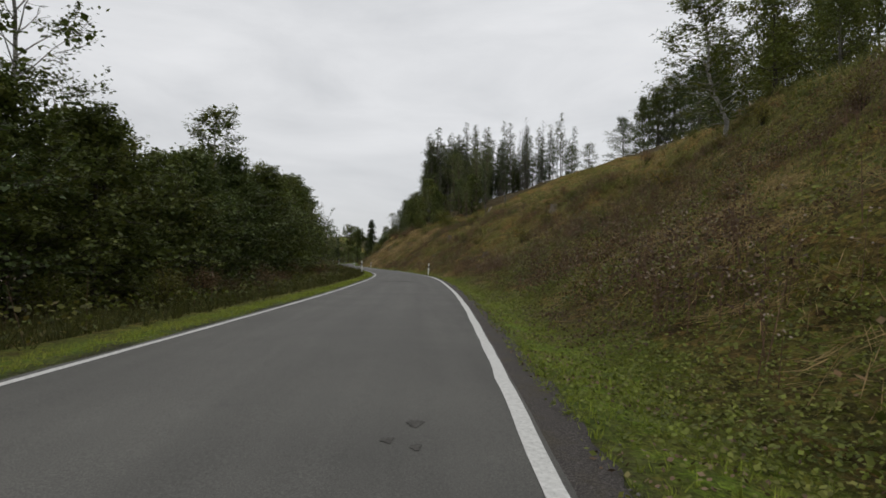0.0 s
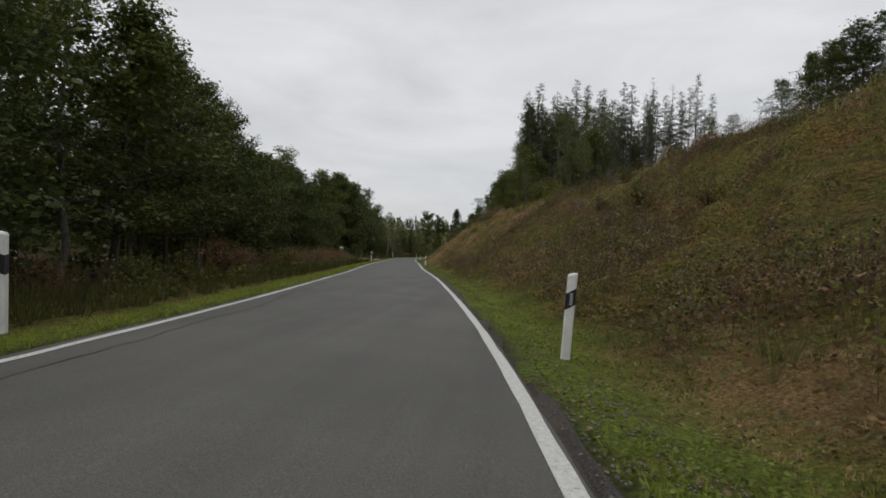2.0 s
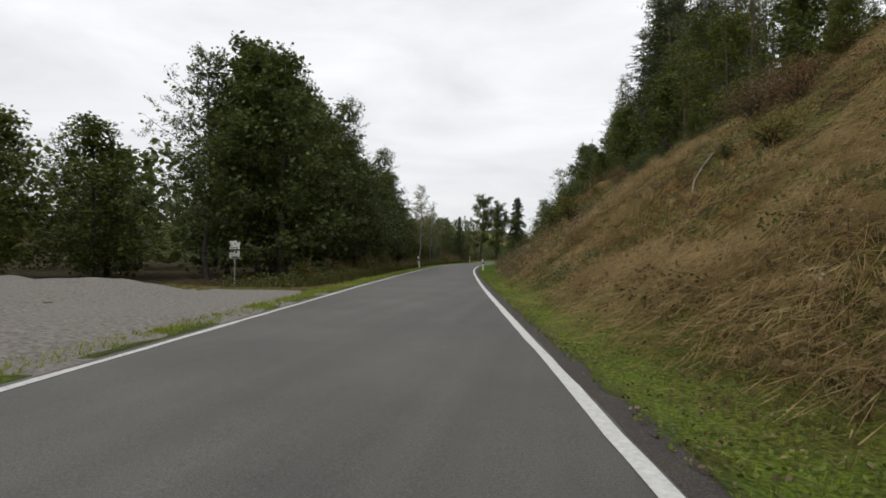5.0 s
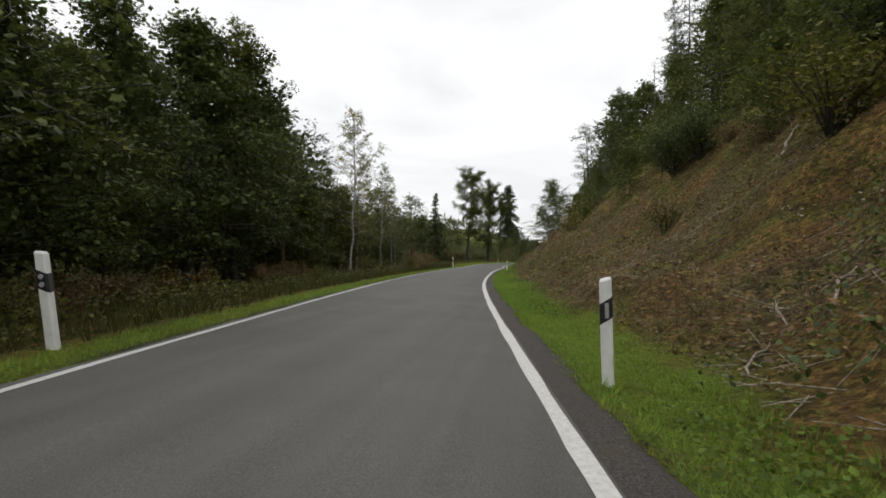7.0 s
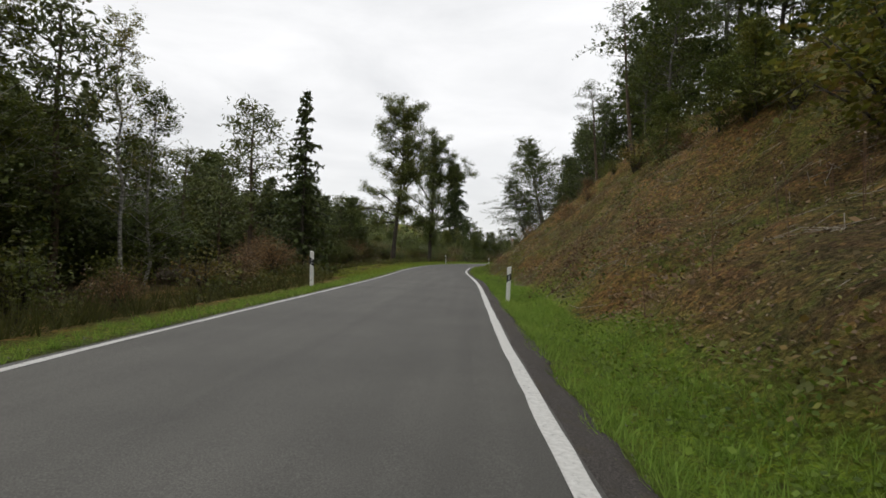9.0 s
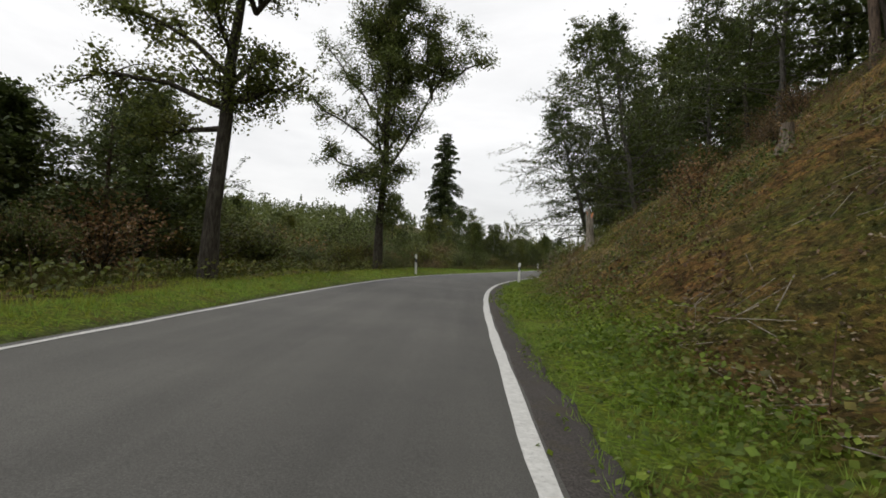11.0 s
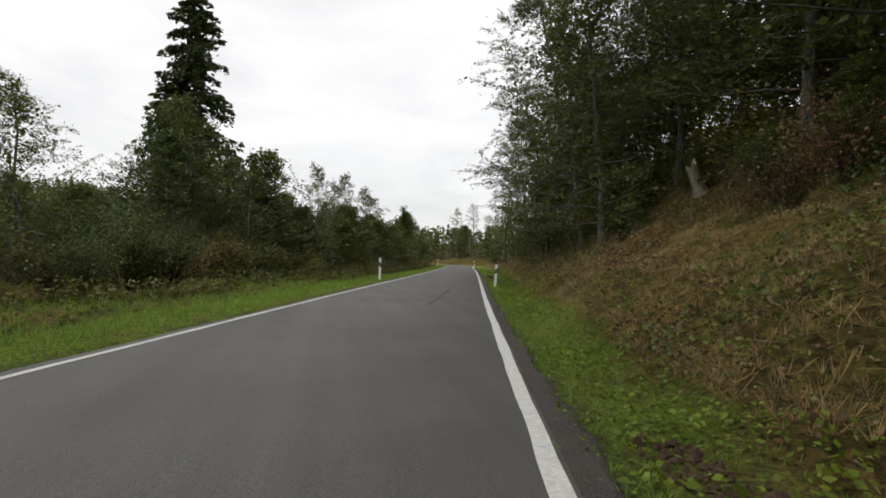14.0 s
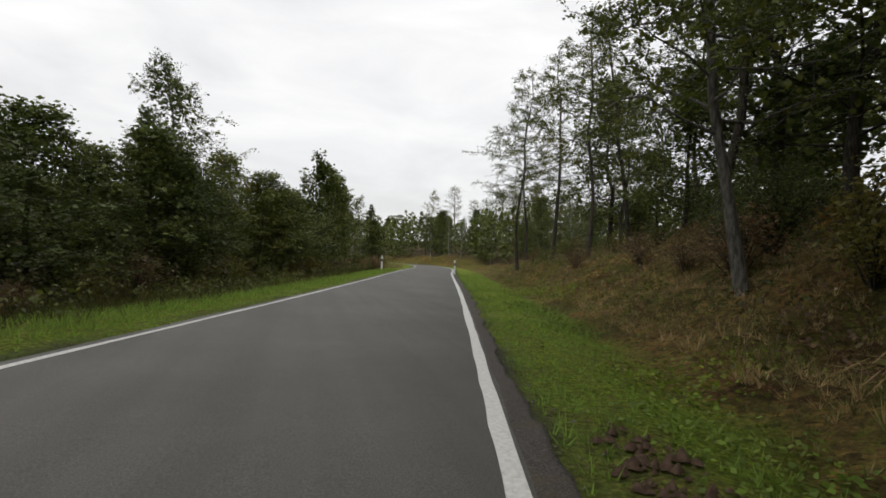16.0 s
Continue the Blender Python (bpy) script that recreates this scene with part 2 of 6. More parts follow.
def bark_material(name, dark, light, rings=False):
    m, t, b = shader(name, 0.9, 0.15)
    f = noise_of(t, 7, 5, 0.7, None, (1, 1, 3.5) if rings else (2.5, 2.5, 0.5))
    t.links.new(ramp_of(t, f, [(0.38, dark), (0.62, light)]), b.inputs["Base Color"])
    bump_of(t, b, f, 0.7, 0.03)
    return m


def shoulder_material():
    m, t, b = shader("shoulder_grit", 0.95, 0.15)
    grit = ramp_of(t, noise_of(t, 70, 5, 0.8), [(0.30, (0.020, 0.018, 0.016)), (0.5, (0.066, 0.059, 0.054)), (0.72, (0.165, 0.150, 0.136))])
    moss = ramp_of(t, noise_of(t, 3.0, 5, 0.7), [(0.52, (0, 0, 0)), (0.68, (1, 1, 1))])
    c = mix_of(t, math_of(t, "MULTIPLY", moss, 0.5), grit, (0.085, 0.072, 0.040))
    t.links.new(c, b.inputs["Base Color"])
    bump_of(t, b, noise_of(t, 45, 5, 0.75), 0.9, 0.02)
    return m


SHOULDER = shoulder_material()
ASPHALT, PAINT, GROUND = asphalt_material(), line_material(), ground_material()
GRAVEL = plain("pale_gravel", (0.165, 0.150, 0.132), 0.95, 18, 0.45, 0.2, 0.6)
PATCH = plain("tar_patch", (0.078, 0.075, 0.068), 0.95, 60, 0.35, 0.05, 0.3)
CRACK = plain("open_crack", (0.022, 0.021, 0.019), 0.95, 40, 0.3, 0.05, 0.3)
SKID = plain("faint_rubber", (0.073, 0.071, 0.064), 0.85, 60, 0.3, 0.2, 0.3)
POST_WHITE = plain("white_plastic", (0.72, 0.72, 0.69), 0.45, 9, 0.10, 0.4, 0.05)
POST_BLACK = plain("black_band", (0.016, 0.016, 0.018), 0.5, 12, 0.2, 0.4, 0.05)
REFLECTOR = plain("grey_reflector", (0.34, 0.35, 0.36), 0.25, 220, 0.35, 0.6, 0.4)
SIGN_WHITE = plain("sign_white", (0.74, 0.73, 0.70), 0.45, 6, 0.08)
SIGN_GREY = plain("galvanised_steel", (0.36, 0.37, 0.38), 0.45, 12, 0.12)
BARK = bark_material("dark_bark", (0.026, 0.022, 0.017), (0.085, 0.075, 0.060))
BARK_GREY = bark_material("grey_bark", (0.055, 0.050, 0.042), (0.17, 0.16, 0.14))
BARK_STUMP = bark_material("weathered_stump", (0.075, 0.058, 0.042), (0.22, 0.185, 0.145))
BARK_BIRCH = bark_material("birch_bark", (0.07, 0.065, 0.06), (0.50, 0.48, 0.44), True)
BARK_PINE = bark_material("pine_bark", (0.045, 0.034, 0.026), (0.15, 0.11, 0.080))
DEADWOOD = bark_material("bleached_wood", (0.13, 0.11, 0.085), (0.36, 0.32, 0.26))
CUTWOOD = plain("weathered_cut_wood", (0.30, 0.245, 0.17), 0.85, 26, 0.3, 0.15, 0.4)
SPLINTER = plain("splintered_wood", (0.42, 0.17, 0.075), 0.85, 26, 0.3, 0.15, 0.4)
LEAF_DARK = leaf_material("dark_broad_leaves", (0.041, 0.062, 0.018), (0.120, 0.154, 0.041), (0.22, 0.18, 0.04), 0.22, 0.3)
LEAF_MID = leaf_material("green_broad_leaves", (0.050, 0.070, 0.016), (0.145, 0.175, 0.040), (0.27, 0.21, 0.042), 0.35, 0.33)
LEAF_OAK = leaf_material("oak_leaves", (0.062, 0.084, 0.024), (0.170, 0.196, 0.052), (0.272, 0.206, 0.051), 0.3, 0.4)
LEAF_BIRCH = leaf_material("yellowing_birch_leaves", (0.095, 0.112, 0.024), (0.215, 0.215, 0.048), (0.36, 0.26, 0.045), 0.55, 0.4)
NEEDLE = leaf_material("dark_spruce_needles", (0.029, 0.043, 0.017), (0.086, 0.115, 0.037), (0.119, 0.117, 0.034), 0.2, 0.15)
NEEDLE_PINE = leaf_material("pine_needles", (0.050, 0.067, 0.023), (0.131, 0.153, 0.050), (0.208, 0.175, 0.059), 0.3, 0.2)
LEAF_BUSH = leaf_material("bush_leaves", (0.049, 0.062, 0.013), (0.136, 0.150, 0.028), (0.233, 0.132, 0.038), 0.45, 0.4)
LEAF_RUST = leaf_material("rusty_bush_leaves", (0.105, 0.068, 0.034), (0.225, 0.150, 0.075), (0.30, 0.155, 0.075), 0.5, 0.4)
LEAF_HERB = leaf_material("bright_herb_leaves", (0.072, 0.120, 0.014), (0.187, 0.260, 0.034), (0.264, 0.230, 0.043), 0.25, 0.45)
LEAF_CLOVER = leaf_material("low_herb_leaves", (0.085, 0.10, 0.018), (0.22, 0.25, 0.045), (0.30, 0.24, 0.07), 0.5, 0.4)
LEAF_BRAMBLE = leaf_material("bramble_leaves", (0.069, 0.075, 0.019), (0.193, 0.175, 0.045), (0.330, 0.150, 0.054), 0.5, 0.4)
BLADE_GREEN = blade_material("verge_grass", [(0.30, (0.157, 0.162, 0.034)), (0.50, (0.213, 0.263, 0.040)), (0.70, (0.325, 0.314, 0.078))], 0.5)
BLADE_LUSH = blade_material("lush_verge_grass", [(0.30, (0.155, 0.200, 0.044)), (0.50, (0.180, 0.280, 0.050)), (0.70, (0.265, 0.340, 0.072))], 0.5)
STALK = plain("dead_stalks", (0.12, 0.07, 0.045), 0.9, 14, 0.4)
SEED = plain("pale_seed_heads", (0.24, 0.19, 0.145), 0.9, 20, 0.3)
EARTH = plain("dark_earth", (0.060, 0.040, 0.028), 0.98, 26, 0.45, 0.05, 0.6)
STONE = plain("grey_pebbles", (0.17, 0.158, 0.14), 0.95, 30, 0.4, 0.05)
# Darker than the dry grass: the shade under the left-hand trees is in the colour.
BLADE_WEED_SHADED = blade_material("shade_toned_weed_grass", [(0.30, (0.041, 0.034, 0.015)), (0.5, (0.056, 0.061, 0.017)), (0.7, (0.112, 0.086, 0.034))], 0.4)
BLADE_BLOND = blade_material("blond_grass", [(0.32, (0.215, 0.148, 0.068)), (0.5, (0.355, 0.255, 0.125)), (0.68, (0.50, 0.38, 0.20))], 0.6)
BLADE_DRY = blade_material("dry_grass", [(0.32, (0.085, 0.062, 0.032)), (0.41, (0.190, 0.145, 0.066)), (0.47, (0.120, 0.130, 0.040)), (0.53, (0.150, 0.155, 0.050)), (0.59, (0.26, 0.200, 0.095)), (0.70, (0.43, 0.345, 0.20))], 0.28)


def litter_material():
    """Fallen leaves: brown, red-brown, tan and some green ones."""
    m, t, b = shader("fallen_leaves", 0.8, 0.15)
    own = t.nodes.new("ShaderNodeNewGeometry").outputs["Random Per Island"]
    c = ramp_of(t, own, [(0.0, (0.075, 0.050, 0.032)), (0.30, (0.14, 0.096, 0.060)), (0.55, (0.185, 0.130, 0.083)), (0.72, (0.25, 0.19, 0.125)), (0.84, (0.15, 0.14, 0.05)), (1.0, (0.14, 0.17, 0.045))])
    c = mix_of(t, 1.0, c, ramp_of(t, noise_of(t, 0.6, 4, 0.6), [(0.3, (0.6, 0.62, 0.65)), (0.7, (1.25, 1.2, 1.1))]), "MULTIPLY")
    t.links.new(c, b.inputs["Base Color"])
    return m


LITTER = litter_material()
WEED = leaf_material("dead_weed_leaves", (0.050, 0.030, 0.021), (0.133, 0.081, 0.049), (0.108, 0.105, 0.028), 0.5, 0.35)


# ---- mesh tools ----
def part(name, verts, faces, material, parent=None, label="", smooth=False):
    """One mesh object from arrays: faces is a list of index arrays, each of one corner count."""
    me = bpy.data.meshes.new(name)
    verts = np.asarray(verts, dtype=np.float32)
    faces = [np.asarray(f, dtype=np.int32) for f in faces if len(f)]
    me.vertices.add(len(verts))
    me.vertices.foreach_set("co", verts.ravel())
    loops = np.concatenate([f.ravel() for f in faces])
    totals = np.concatenate([np.full(len(f), f.shape[1], dtype=np.int32) for f in faces])
    starts = np.concatenate([[0], np.cumsum(totals)[:-1]]).astype(np.int32)
    me.loops.add(len(loops))
    me.loops.foreach_set("vertex_index", loops.astype(np.int32))
    me.polygons.add(len(totals))
    me.polygons.foreach_set("loop_start", starts)
    me.polygons.foreach_set("loop_total", totals)
    if smooth:
        me.polygons.foreach_set("use_smooth", np.ones(len(totals), dtype=bool))
    me.update(calc_edges=True)
    me.validate()
    me.materials.append(material)
    ob = new(name, me)
    if parent is not None:
        ob.parent = parent
    if label:
        ob["label"] = label
    return ob


def part_bm(name, bm, material, parent=None, label=""):
    me = bpy.data.meshes.new(name)
    bm.normal_update()
    bm.to_mesh(me)
    bm.free()
    me.materials.append(material)
    ob = new(name, me)
    if parent is not None:
        ob.parent = parent
    if label:
        ob["label"] = label
    return ob


def tubes(paths, sides=6):
    """Tapered tubes along polylines: paths of (points, radii)."""
    vs, qs, n0 = [], [], 0
    ring = np.arange(sides) * 2 * np.pi / sides
    for pts, rad in paths:
        pts, rad = np.asarray(pts, float), np.asarray(rad, float)
        tan = np.gradient(pts, axis=0)
        tan /= np.linalg.norm(tan, axis=1, keepdims=True) + 1e-9
        ref = np.where(np.abs(tan[:, 2:3]) > 0.9, [[1.0, 0, 0]], [[0, 0, 1.0]])
        u = np.cross(tan, ref)
        u /= np.linalg.norm(u, axis=1, keepdims=True) + 1e-9
        v = np.cross(tan, u)
        loop = pts[:, None] + rad[:, None, None] * (np.cos(ring)[None, :, None] * u[:, None] + np.sin(ring)[None, :, None] * v[:, None])
        vs.append(loop.reshape(-1, 3))
        k = np.arange(len(pts) - 1)[:, None] * sides + n0
        a, b = np.arange(sides), (np.arange(sides) + 1) % sides
        qs.append(np.stack([k + a, k + b, k + sides + b, k + sides + a], -1).reshape(-1, 4))
        n0 += len(pts) * sides
    return np.concatenate(vs), np.concatenate(qs)


def leaf_quads(rng, centres, size, aspect=0.6, flat=0.4, along=None, stray=0.35):
    """Small rhombic leaves round the given centres."""
    n = len(centres)
    nor = rng.normal(size=(n, 3))
    nor[:, 2] = np.abs(nor[:, 2]) + flat
    nor /= np.linalg.norm(nor, axis=1, keepdims=True)
    u = rng.normal(size=(n, 3)) if along is None else along + rng.normal(size=(n, 3)) * stray
    u -= (u * nor).sum(1, keepdims=True) * nor
    u /= np.linalg.norm(u, axis=1, keepdims=True) + 1e-9
    v = np.cross(nor, u)
    s = (size * rng.uniform(0.6, 1.3, n))[:, None]
    vs = np.stack([centres - u * s * 0.5, centres + v * s * aspect * 0.5, centres + u * s * 0.5, centres - v * s * aspect * 0.5], 1).reshape(-1, 3)
    return vs, np.arange(4 * n).reshape(n, 4)


def lattice(x, y, seed):
    h = (x.astype(np.int64) * 374761393 + y.astype(np.int64) * 668265263 + seed * 974634217) & 0xFFFFFFFF
    h = ((h ^ (h >> 13)) * 1274126177) & 0xFFFFFFFF
    return ((h ^ (h >> 16)) & 0xFFFF) / 65535.0


def rough(x, y, scale, seed=0):
    """Smooth value noise, -1 to 1, with bumps of about the given size in metres."""
    x, y = np.asarray(x, float) / scale, np.asarray(y, float) / scale
    i, j = np.floor(x), np.floor(y)
    u, v = x - i, y - j
    u, v = u * u * (3 - 2 * u), v * v * (3 - 2 * v)
    a, b = lattice(i, j, seed), lattice(i + 1, j, seed)
    c, d = lattice(i, j + 1, seed), lattice(i + 1, j + 1, seed)
    return 2 * ((a * (1 - u) + b * u) * (1 - v) + (c * (1 - u) + d * u) * v) - 1


# ---- the lie of the road and the land ----
ROAD_X = np.array([-7.96, -6.05, -5.03, -5.3, -8.16, -11.89, -15.21, -18.72, -21.82, -24.23, -25.44, -25.71, -26.31, -25.16, -20.26, -14.79, -9.02, -3.31, 2.09, 7.60, 10.4])
ROAD_W = np.array([1.95, 2.03, 2.09, 1.97, 2.04, 2.07, 2.05, 1.90, 1.92])
FALL = np.array([0.02, 0.021, 0.03, 0.022, 0.022, 0.033, 0.027, 0.021, 0.02])


def knots(y, v, step):
    y = np.asarray(y, float)
    s = np.clip((y + 20) / step, 0, len(v) - 1)
    i = np.minimum(s.astype(int), len(v) - 2)
    u = s - i
    p = [v[np.clip(i + o, 0, len(v) - 1)] for o in (-1, 0, 1, 2)]
    return p[0] * (-u + 2 * u * u - u**3) / 2 + p[1] * (2 - 5 * u * u + 3 * u**3) / 2 + p[2] * (u + 4 * u * u - 3 * u**3) / 2 + p[3] * (u**3 - u * u) / 2


def road_x(y):
    y = np.asarray(y, float)
    past = np.maximum(y - 380, 0)
    return knots(y, ROAD_X, 20) + np.minimum(y + 20, 0) * 0.08 - past * 0.35


def turn_of(y):
    return np.arctan((road_x(np.asarray(y, float) + 1) - road_x(np.asarray(y, float) - 1)) / 2)


def offset(x, y):
    return (x - road_x(y)) * np.cos(turn_of(y))


def at_offset(d, y):
    return road_x(y) + d / np.cos(turn_of(y))


def road_w(y):
    return knots(y, ROAD_W, 50)


def right_edge(y):
    """The right-hand line's offset: it runs a little inside the even width in two places."""
    return road_w(y) - np.interp(y, [20, 42, 60, 128, 142, 160, 172, 188, 205, 220, 233, 242], [0, 0.045, 0, 0, 0.05, 0.06, -0.02, 0, 0, -0.01, 0.0, 0])


def green_d(y):
    """Where the green verge ends at the right, from the road's middle."""
    return np.interp(y, [0, 30, 45, 60, 80, 120, 140, 170, 215, 245, 270, 290, 305, 330], [3.15, 3.3, 3.6, 3.3, 3.4, 3.2, 3.3, 3.6, 3.45, 3.6, 3.3, 3.35, 3.6, 3.9])


def fall(y):
    return knots(y, FALL, 50)


# The bank beside the road, by stretch: y, foot, slope, crest, slope above the crest.
BANK_Y = [-60, 15, 37, 50, 75, 95, 120, 145, 180, 225, 255, 285, 298, 312, 340]
FOOT = [3.9, 3.9, 4.0, 4.0, 3.7, 3.6, 3.5, 3.5, 3.55, 3.55, 3.6, 3.6, 4.0, 4.6, 5.2]
SLOPE = [0.57, 0.57, 0.57, 0.57, 0.56, 0.58, 0.64, 0.76, 0.78, 0.80, 0.74, 0.68, 0.58, 0.40, 0.32]
CREST = [15, 15.5, 26, 27, 15, 12, 15, 14, 18, 18, 17, 15, 13, 10, 9]
UPPER = [0.28, 0.28, 0.28, 0.28, 0.28, 0.33, 0.40, 0.39, 0.38, 0.42, 0.44, 0.30, 0.22, 0.14, 0.09]


def land(x, y):
    """The height of the ground."""
    x, y = np.asarray(x, float), np.asarray(y, float)
    d = offset(x, y)
    edge = road_w(y) + 0.16
    z = -fall(y) * np.clip(d, -6, 6)
    foot, slope, crest, upper = (np.interp(y, BANK_Y, v) for v in (FOOT, SLOPE, CREST, UPPER))
    foot = foot + 0.35 * rough(x * 0 + 3, y, 7.0, 5)
    crest = crest + 2.0 * rough(x * 0 + 9, y, 16.0, 6)
    r = np.maximum(d - foot, 0)
    first = np.minimum(r, crest - foot)
    rise = slope * (first - 0.5 * (1 - np.exp(-first / 0.5)))
    past = np.maximum(d - crest, 0)
    rise = rise + upper * 400 * (1 - np.exp(-past / 400))
    ditch = -0.14 * np.exp(-(((d - foot + 0.5) / 0.55) ** 2)) * (d > 0)
    l = np.maximum(-d - edge - 0.9, 0)
    drop = -0.55 * (1 - np.exp(-l / 1.6)) * (1 - np.exp(-(((y - 106) / 9) ** 4))) * np.where((y > 200) & (y < 300), 0.5, 1.0)
    drop = np.where(np.abs(y - 105) < 9, drop * 0.3, drop) + 0.055 * np.maximum(l - 35, 0) * np.exp(-l / 600)
    lumps = np.clip(r / 1.2, 0, 1) * (0.42 * rough(x, y, 2.1, 1) + 0.22 * rough(x, y, 1.0, 2) + 1.1 * np.clip(r / 5, 0, 1) * rough(x, y, 5.5, 3) + 0.9 * np.clip(r / 14, 0, 1) * rough(x, y, 11.0, 13))
    lumps = lumps + np.interp(y, [52, 62, 124, 132], [0, 0.30, 0.30, 0]) * np.clip(r / 1.5, 0, 1) * rough(x, y, 2.8, 9)
    lumps = lumps + np.clip(l / 1.5, 0, 1) * (0.15 * rough(x, y, 2.4, 4) + 0.06 * rough(x, y, 0.7, 7))
    lift = np.interp(y, [212, 232, 250, 264], [0, 0.2, 0.2, 0]) * np.clip((np.abs(d) - edge) / 0.7, 0, 1) * np.clip((9 - np.abs(d)) / 4, 0, 1)
    inside = np.abs(d) < edge - 0.05
    verge = np.where(inside, -0.06, 0.018 * rough(x, y, 0.5, 8) - 0.012)
    hill = 34 * np.clip((y - 470) / 220, 0, 1) * np.clip((-x - 15) / 70, 0, 1)
    return z + rise + ditch + drop + lumps + lift + verge + hill


def dug_at(x, y):
    """Where the ditch beside the road has been dug over: 0 to 1."""
    d = offset(x, y)
    return np.exp(-(((d - np.interp(y, [280, 296], [2.98, 2.85])) / np.interp(y, [280, 296], [0.38, 0.5])) ** 2)) * np.interp(y, [248, 253, 272, 276, 294, 297, 306, 311], [0, 1, 1, 0, 0, 0.8, 0.8, 0]) * np.clip(0.85 + 1.0 * rough(x, y, 1.5, 72), 0, 1)


rows_y = np.concatenate([[-1500, -800, -400, -200, -120, -70, -40, -25], np.arange(-15, 335, 0.5), np.arange(335, 420, 2.5), [430, 450, 480, 520, 580, 660, 800, 1100, 1600]])
near = np.concatenate([[0.0, 1.2, 1.9], np.arange(2.15, 13.0, 0.3), np.arange(13.3, 27, 0.75), np.arange(28, 60, 3.5), [64, 72, 82, 95, 110, 130, 155, 190, 240, 320, 450, 700, 1100, 1600]])
cols_d = np.concatenate([-near[:0:-1], near])


def build_ground():
    yy, dd = np.meshgrid(rows_y, cols_d, indexing="ij")
    xx = at_offset(dd, yy)
    zz = land(xx, yy)
    n, k = yy.shape
    idx = np.arange(n * k).reshape(n, k)
    quads = np.stack([idx[:-1, :-1], idx[:-1, 1:], idx[1:, 1:], idx[1:, :-1]], -1).reshape(-1, 4)
    ob = part("ground", np.stack([xx, yy, zz], -1).reshape(-1, 3), [quads], GROUND, smooth=True)
    foot = np.interp(yy, BANK_Y, FOOT)
    edge = road_w(yy) + 0.16
    past = np.abs(dd) - edge
    bank = np.where(dd > 0, np.clip((dd - green_d(yy) + 0.1 + 0.5 * rough(xx, yy, 1.3, 76)) / np.interp(yy, [48, 60, 110, 130], [0.9, 1.2, 1.2, 0.8]), 0, 1), np.clip((past - np.interp(yy, [195, 210, 290, 300], [0.40, 1.6, 1.6, 0.8])) / 0.45, 0, 0.9))
    shoulder = np.where(dd > 0, np.clip(1.25 - past / np.interp(yy, [0, 20, 33, 56, 62], [0.35, 0.30, 0.08, 0.08, 0.30]), 0, 1), np.clip(0.8 - past / 0.22, 0, 1)) * (past > -1) * np.clip(0.75 + 0.7 * rough(xx, yy, 0.9, 75), 0.15, 1)
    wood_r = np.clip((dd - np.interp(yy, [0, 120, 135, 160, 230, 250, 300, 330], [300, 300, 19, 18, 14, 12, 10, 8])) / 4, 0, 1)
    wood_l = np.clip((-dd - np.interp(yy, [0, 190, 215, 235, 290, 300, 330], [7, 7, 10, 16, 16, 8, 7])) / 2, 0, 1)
    lush = np.interp(yy, [0, 30, 45, 60, 90, 135, 150, 345, 400], [0.5, 0.4, 0.1, 0.25, 0.4, 0.45, 1.0, 1.0, 0.5]) * np.clip(0.75 + 0.5 * rough(xx, yy, 3.0, 71), 0, 1)
    dug = dug_at(xx, yy)
    bare = np.clip(1 - np.abs(dd - foot - 3.0) / 4.5, 0, 1) * np.interp(yy, [122, 130, 160, 180, 205, 225], [0, 0.9, 0.9, 0.45, 0.25, 0]) * np.clip(0.75 + rough(xx, yy, 3.5, 73), 0, 1)
    bank = np.maximum(bank, dug)
    soil = np.maximum(dug, bare)
    straw = np.exp(-(((dd - 4.5) / 0.9) ** 2) - ((yy - 45.2) / 1.7) ** 2) * np.clip(1.0 + 1.3 * rough(xx, yy, 0.8, 74), 0, 1)
    olive = np.interp(yy, [0, 35, 50, 120, 140, 215, 260, 320], [0.75, 0.65, 0.4, 0.35, 0.1, 0.1, 0.2, 0.35])
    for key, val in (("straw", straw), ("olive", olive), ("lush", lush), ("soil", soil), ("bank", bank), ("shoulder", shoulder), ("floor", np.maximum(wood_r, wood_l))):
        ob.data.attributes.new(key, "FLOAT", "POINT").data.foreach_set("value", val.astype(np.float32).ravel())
    return tagged(ob, "grassy verges and dry brown bank beside the road", "ground", kind="structure")


def strip(name, lo, hi, ys, lift, material, skirt=0.0, wave=0.0, seed=0):
    """A strip along the road between two offsets, with turned-down edges."""
    ys = np.asarray(ys, float)
    lo = (lo(ys) if callable(lo) else np.full(len(ys), lo)) + wave * rough(ys, ys * 0, 0.6, seed)
    hi = (hi(ys) if callable(hi) else np.full(len(ys), hi)) + wave * rough(ys, ys * 0 + 5, 0.6, seed + 1)
    ds = [lo, lo * 0.5 + hi * 0.5, hi]
    if skirt:
        ds = [lo - 0.03, *ds, hi + 0.03]
    v = []
    for k, d in enumerate(ds):
        low = skirt if skirt and k in (0, len(ds) - 1) else 0.0
        v.append(np.stack([at_offset(d, ys), ys, -fall(ys) * d + lift - low], -1))
    v = np.stack(v, 1)
    n, k = v.shape[:2]
    idx = np.arange(n * k).reshape(n, k)
    q = np.stack([idx[:-1, :-1], idx[:-1, 1:], idx[1:, 1:], idx[1:, :-1]], -1).reshape(-1, 4)
    return part(name, v.reshape(-1, 3), [q], material)


